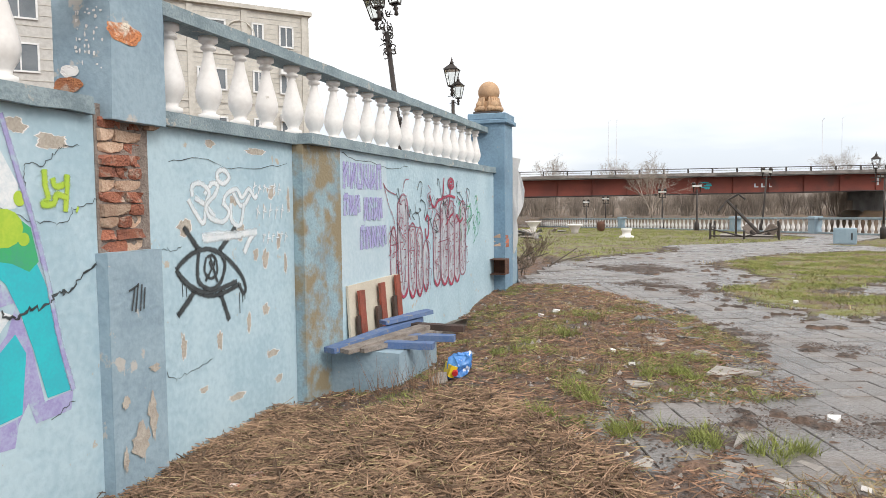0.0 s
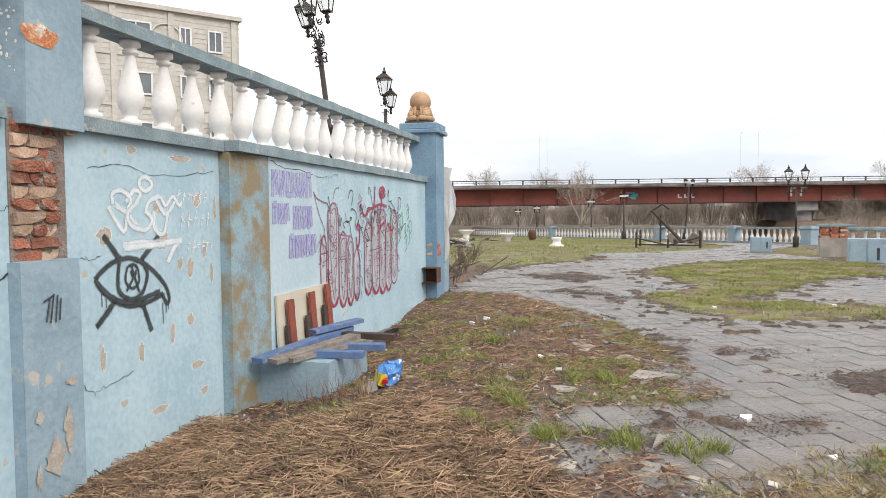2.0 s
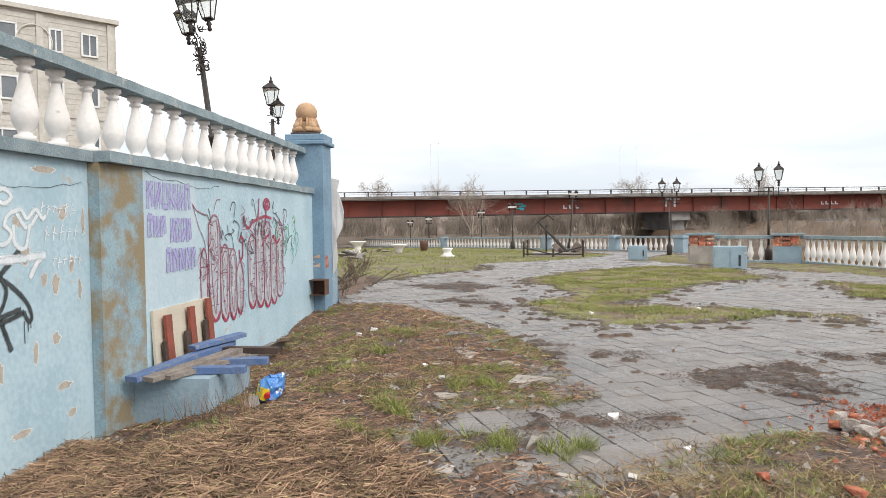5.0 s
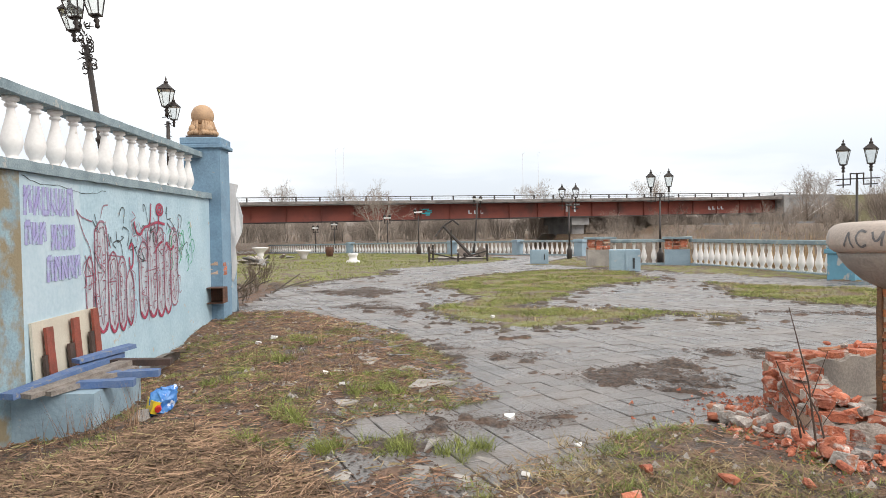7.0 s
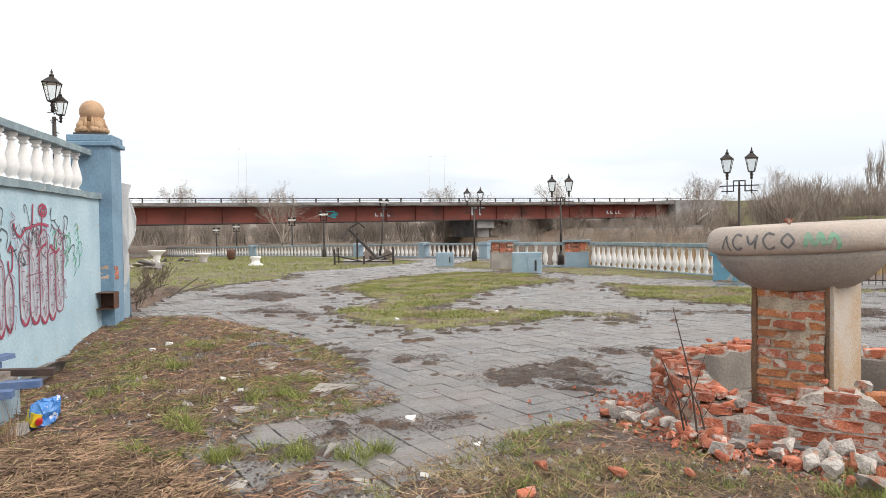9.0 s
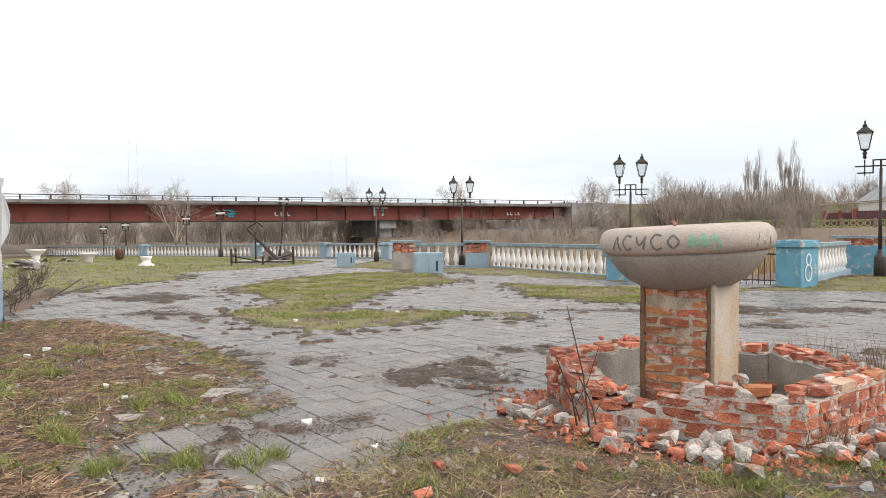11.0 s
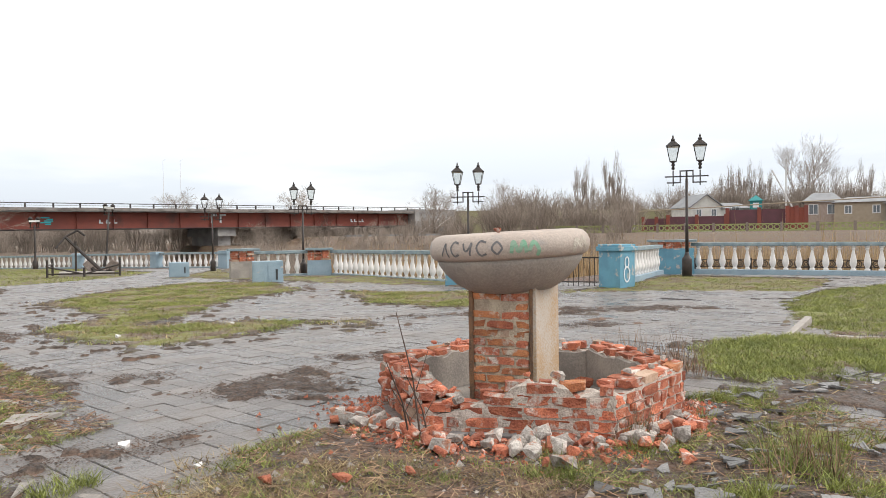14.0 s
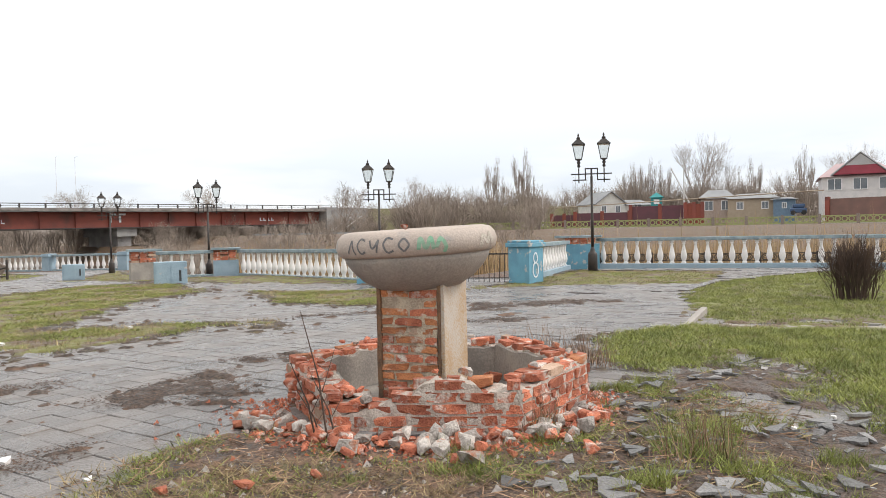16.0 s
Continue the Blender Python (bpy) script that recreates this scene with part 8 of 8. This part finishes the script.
tall = [(6.05 + R.uniform(-0.1, 1.0), 4.6 + R.uniform(-0.3, 0.9), R.uniform(0.7, 1.2)) for _ in range(40)] + [(5.0 + R.uniform(-0.3, 0.3), 2.0 + R.uniform(-0.2, 0.2), 0.9) for _ in range(8)] + [(4.75 + R.uniform(-0.2, 0.2), 3.15, 0.8) for _ in range(6)]
tall += [(-1.7 + R.uniform(-0.25, 0.5), 5.2 + R.uniform(-0.25, 0.3), R.uniform(0.5, 0.9)) for _ in range(14)] + [(R.uniform(-1.6, 0.4), R.uniform(5.5, 9.5), R.uniform(0.4, 0.8)) for _ in range(40)]
blades("weed_stalks", "thin dry weed stalks beside the basin", M_STRAW, tall, 0.18, 0.5, 0.004, 0.08, 10, 0.25)
blades("tall_tufts", "taller green-tan grass tufts among the shards", M_GRASS, [(5.0, 2.05, 1.5), (4.95, 2.15, 1.4), (5.1, 2.0, 1.3), (6.5, 1.45, 1.6), (6.4, 1.5, 1.5), (4.8, 3.2, 1.3), (3.9, 3.15, 1.1), (4.5, 2.9, 1.1), (2.0, 3.3, 1.2), (5.6, 2.7, 1.2), (6.1, 2.2, 1.2), (5.5, 3.2, 1.0)], 0.04, 0.12, 0.0035, 0.13, 60, 0.7)


def sticks(name, label, material, spots, lmin, lmax, w, lift, zoff=0.0, kindname="straw"):
    v, f = [], []
    for (x, y, k_) in spots:
        L = R.uniform(lmin, lmax)
        a = R.uniform(0, 6.283)
        dx, dy = math.cos(a) * L / 2, math.sin(a) * L / 2
        z = surf_z(x, y) + zoff + R.uniform(0, lift) * k_
        tz = R.uniform(-0.16, 0.16) * L
        nx, ny = -math.sin(a) * w, math.cos(a) * w
        b = len(v)
        v += [(x - dx - nx, y - dy - ny, z - tz), (x - dx + nx, y - dy + ny, z - tz), (x + dx + nx * 0.6, y + dy + ny * 0.6, z + tz), (x + dx - nx * 0.6, y + dy - ny * 0.6, z + tz), (x - dx, y - dy, z - tz + w * 1.2), (x + dx, y + dy, z + tz + w)]
        f += [(b, b + 4, b + 5, b + 3), (b + 4, b + 1, b + 2, b + 5)]
    return tagged(new(name, raw(name, v, f, material)), label, kindname, kind="stuff")


MOUND = [(-2.6, 2.0), (-2.6, 4.9), (-1.9, 4.6), (-1.3, 4.7), (-0.8, 4.9), (0.1, 3.9), (0.6, 3.0), (0.2, 1.5)]
sp = [(x, y, 1.0) for x, y in scatter(MOUND, 24000, -0.7, 0.8, 2.0)]
sticks("straw_mat", "thick mat of dead brown weed stalks along the wall", M_STRAW, sp, 0.06, 0.30, 0.0042, 0.07)
sp = [(x, y, 0.7) for x, y in scatter(MOUND, 4500, -0.7, 0.8, 2.0)]
sticks("pale_straw", "pale broken stalks on the straw mat", M_GRASS_DRY, sp, 0.08, 0.3, 0.0035, 0.09)
sp = [(x, y, 0.6) for x, y in scatter(DIRT, 15000, -0.35, 1.1, 31.0)]
sticks("twig_litter", "dead twigs and stalks on the bare soil", M_TWIG_LITTER, sp, 0.04, 0.2, 0.0042, 0.03)
sp = [(x, y, 0.6) for x, y in scatter(DRY, 4000, -0.3, 1.1, 33.0) if (x - FC.x) ** 2 + (y - FC.y) ** 2 > 1.5]
sticks("dry_litter", "dead stalks and bits round the basin", M_STRAW, sp, 0.05, 0.2, 0.004, 0.03)
sp = [(x, y, 0.7) for x, y in scatter(DIRT, 4500, -0.1, 1.4, 47.0)] + [(x, y, 0.6) for x, y in scatter(MUD, 500, -0.2, 1.4, 48.0)]
sticks("pale_twigs", "pale dry stalks and bark strewn over the soil", M_GRASS_DRY, sp, 0.03, 0.16, 0.0045, 0.03)
# rotten leaf drifts lying on the paving
lv, lf = [], []


def fleck(x, y, s, zz):
    a, b = R.uniform(0, 6.283), len(lv)
    t1, t2 = R.uniform(-0.3, 0.3), R.uniform(-0.3, 0.3)
    for i in range(4):
        ang_ = a + i * 1.5708
        r_ = s * R.uniform(0.5, 1.1)
        lv.append((x + r_ * math.cos(ang_), y + r_ * math.sin(ang_), zz + r_ * (t1 * math.cos(ang_) + t2 * math.sin(ang_)) + 0.3 * s))
    lf.append((b, b + 1, b + 2, b + 3))


for poly_ in STAINS:
    cx, cy = sum(p[0] for p in poly_) / len(poly_), sum(p[1] for p in poly_) / len(poly_)
    size = max(p[0] for p in poly_) - min(p[0] for p in poly_)
    for _ in range(int(1100 * min(3, size))):
        p, q = R.choice(poly_), R.choice(poly_)
        t = R.random()
        x, y = (p[0] + (q[0] - p[0]) * t) * 0.85 + cx * 0.15 + R.gauss(0, 0.09), (p[1] + (q[1] - p[1]) * t) * 0.85 + cy * 0.15 + R.gauss(0, 0.08)
        fleck(x, y, R.uniform(0.004, 0.011) * (1 + 0.05 * y), surf_z(x, y) + 0.004)
for x, y in scatter(DIRT, 22000, -0.4, 0.9, 40.0) + scatter(DRY, 7000, -0.4, 0.9, 41.0):
    fleck(x, y, R.uniform(0.006, 0.02), surf_z(x, y) + 0.004)
for _ in range(2500):
    x, y = R.uniform(0.5, 12), R.uniform(4, 20)
    if noise.noise((x * 0.8, y * 0.8, 50.0)) > 0.05:
        fleck(x, y, R.uniform(0.005, 0.02), surf_z(x, y) + 0.004)
tagged(new("leaf_litter", raw("leaf_litter", lv, lf, M_LEAF_BROWN)), "rotten brown leaves and dirt on the paving", "leaf litter", kind="stuff")

# ---- paving slabs ----
paving = thing("pavement", "wet grey square paving slabs, uneven and broken, with weedy joints", "pavement", kind="structure")
TA = math.radians(19.5)
TS = 0.23
tile_v = []
tile_f = []
h_ = TS / 2 - 0.0022
bv = 0.005
proto = [(-h_, -h_, -0.05), (h_, -h_, -0.05), (h_, h_, -0.05), (-h_, h_, -0.05), (-h_, -h_, 0.016), (h_, -h_, 0.016), (h_, h_, 0.016), (-h_, h_, 0.016), (-h_ + bv, -h_ + bv, 0.022), (h_ - bv, -h_ + bv, 0.022), (h_ - bv, h_ - bv, 0.022), (-h_ + bv, h_ - bv, 0.022)]
pfaces = [(8, 9, 10, 11), (4, 5, 9, 8), (5, 6, 10, 9), (6, 7, 11, 10), (7, 4, 8, 11), (0, 1, 5, 4), (1, 2, 6, 5), (2, 3, 7, 6), (3, 0, 4, 7)]
tile_me = raw("paving_slab", proto, pfaces, M_TILE)
spots = []
for i in range(-40, 200):
    for j in range(-45, 225):
        u, w_ = i * TS, j * TS
        x = u * math.cos(TA) - w_ * math.sin(TA)
        y = u * math.sin(TA) + w_ * math.cos(TA)
        if y < 0.5 or x < -6 or x > 26 or math.hypot(x, y) > 44:
            continue
        if laid(x, y) or inside(x, y, OPEN_TILES):
            spots.append((x, y))
spots.sort(key=lambda p: math.hypot(p[0] - 2.0, p[1] - 5.0))
for idx, (x, y) in enumerate(spots):
    m = pose(x, y, ground_z(x, y) + R.uniform(-0.004, 0.004), R.uniform(-0.7, 0.7), R.uniform(-0.7, 0.7), 19.5)
    if idx < 300:
        part("paving_slab", tile_me, None, paving, m=m)
    else:
        b = len(tile_v)
        tile_v += [m @ Vector(p) for p in proto]
        tile_f += [tuple(b + q for q in f) for f in pfaces]
rest = part("paving_rest", raw("paving_rest", [tuple(p) for p in tile_v], tile_f, M_TILE), None, paving)
rest["kind"] = "stuff"

bm = bmesh.new()
for i in range(18):
    a0, a1 = 2 * math.pi * i / 18, 2 * math.pi * (i + 1) / 18
    for cz_, rr_, hh_ in ((0.36, 0.13, 0.2), (0.68, 0.09, 0.14)):
        rod(bm, (rr_ * math.cos(a0), 0, cz_ + hh_ * math.sin(a0)), (rr_ * math.cos(a1), 0, cz_ + hh_ * math.sin(a1)), 0.022, None, 4)
mark_post = [o for o in bpy.data.objects if o.name.startswith("railing_post")][0]
part("painted_mark", bm, M_WHITEPAINT, mark_post, "white painted loop", m=pose(-0.05, -0.352, 0) @ Matrix.Diagonal((1, 0.2, 1, 1)))

cv_, cf_ = [], []
for _ in range(2600):
    a = math.radians(R.uniform(140, 330))
    rr = 1.25 + abs(R.gauss(0, 0.26 if a < math.radians(270) else 0.14))
    x, y = FC.x + rr * math.cos(a), FC.y + rr * math.sin(a)
    s = R.uniform(0.006, 0.032)
    z = surf_z(x, y)
    q = len(cv_)
    t = R.uniform(0, 6.283)
    for i in range(3):
        cv_.append((x + s * math.cos(t + 2.1 * i), y + s * math.sin(t + 2.1 * i), z - 0.003))
    cv_.append((x + R.uniform(-0.5, 0.5) * s, y + R.uniform(-0.5, 0.5) * s, z + s * R.uniform(0.5, 1.1)))
    cf_ += [(q, q + 1, q + 3), (q + 1, q + 2, q + 3), (q + 2, q, q + 3)]
tagged(new("brick_chips", raw("brick_chips", cv_, cf_, M_BRICK)), "small red brick chips strewn round the basin", "brick chips", kind="stuff")
# a tall dry weed at the broken corner
wd = thing("dry_weed", "tall brown dry weed at the broken basin corner", "weed", pose(3.42, 3.95, 0.0))
for dx, dy, h in ((0.02, 0.0, 0.95), (-0.05, 0.03, 0.6), (0.08, -0.02, 0.5), (0.0, 0.05, 0.4)):
    bm = bmesh.new()
    rod(bm, (dx, dy, 0), (dx - 0.05, dy + 0.02, h * 0.5), 0.009, 0.006, 5)
    rod(bm, (dx - 0.05, dy + 0.02, h * 0.5), (dx - 0.16, dy + 0.05, h), 0.006, 0.003, 5)
    rod(bm, (dx - 0.03, dy + 0.01, h * 0.4), (dx + 0.08, dy + 0.02, h * 0.7), 0.004, 0.002, 4)
    part("stem", bm, M_TWIG_RED, wd)

cv_, cf_ = [], []
for x, y in scatter(DIRT, 2600, -0.5, 0.9, 60.0) + scatter(DRY, 2200, -0.5, 0.9, 61.0):
    s = R.uniform(0.004, 0.02) if R.random() < 0.85 else R.uniform(0.02, 0.045)
    z = surf_z(x, y)
    q = len(cv_)
    t = R.uniform(0, 6.283)
    for i in range(3):
        cv_.append((x + s * math.cos(t + 2.1 * i), y + s * math.sin(t + 2.1 * i), z - 0.003))
    cv_.append((x, y, z + s * R.uniform(0.4, 1.0)))
    cf_ += [(q, q + 1, q + 3), (q + 1, q + 2, q + 3), (q + 2, q, q + 3)]
tagged(new("gravel_crumbs", raw("gravel_crumbs", cv_, cf_, M_SLAB_PALE)), "pale crumbs of concrete and gravel in the soil", "gravel", kind="stuff")
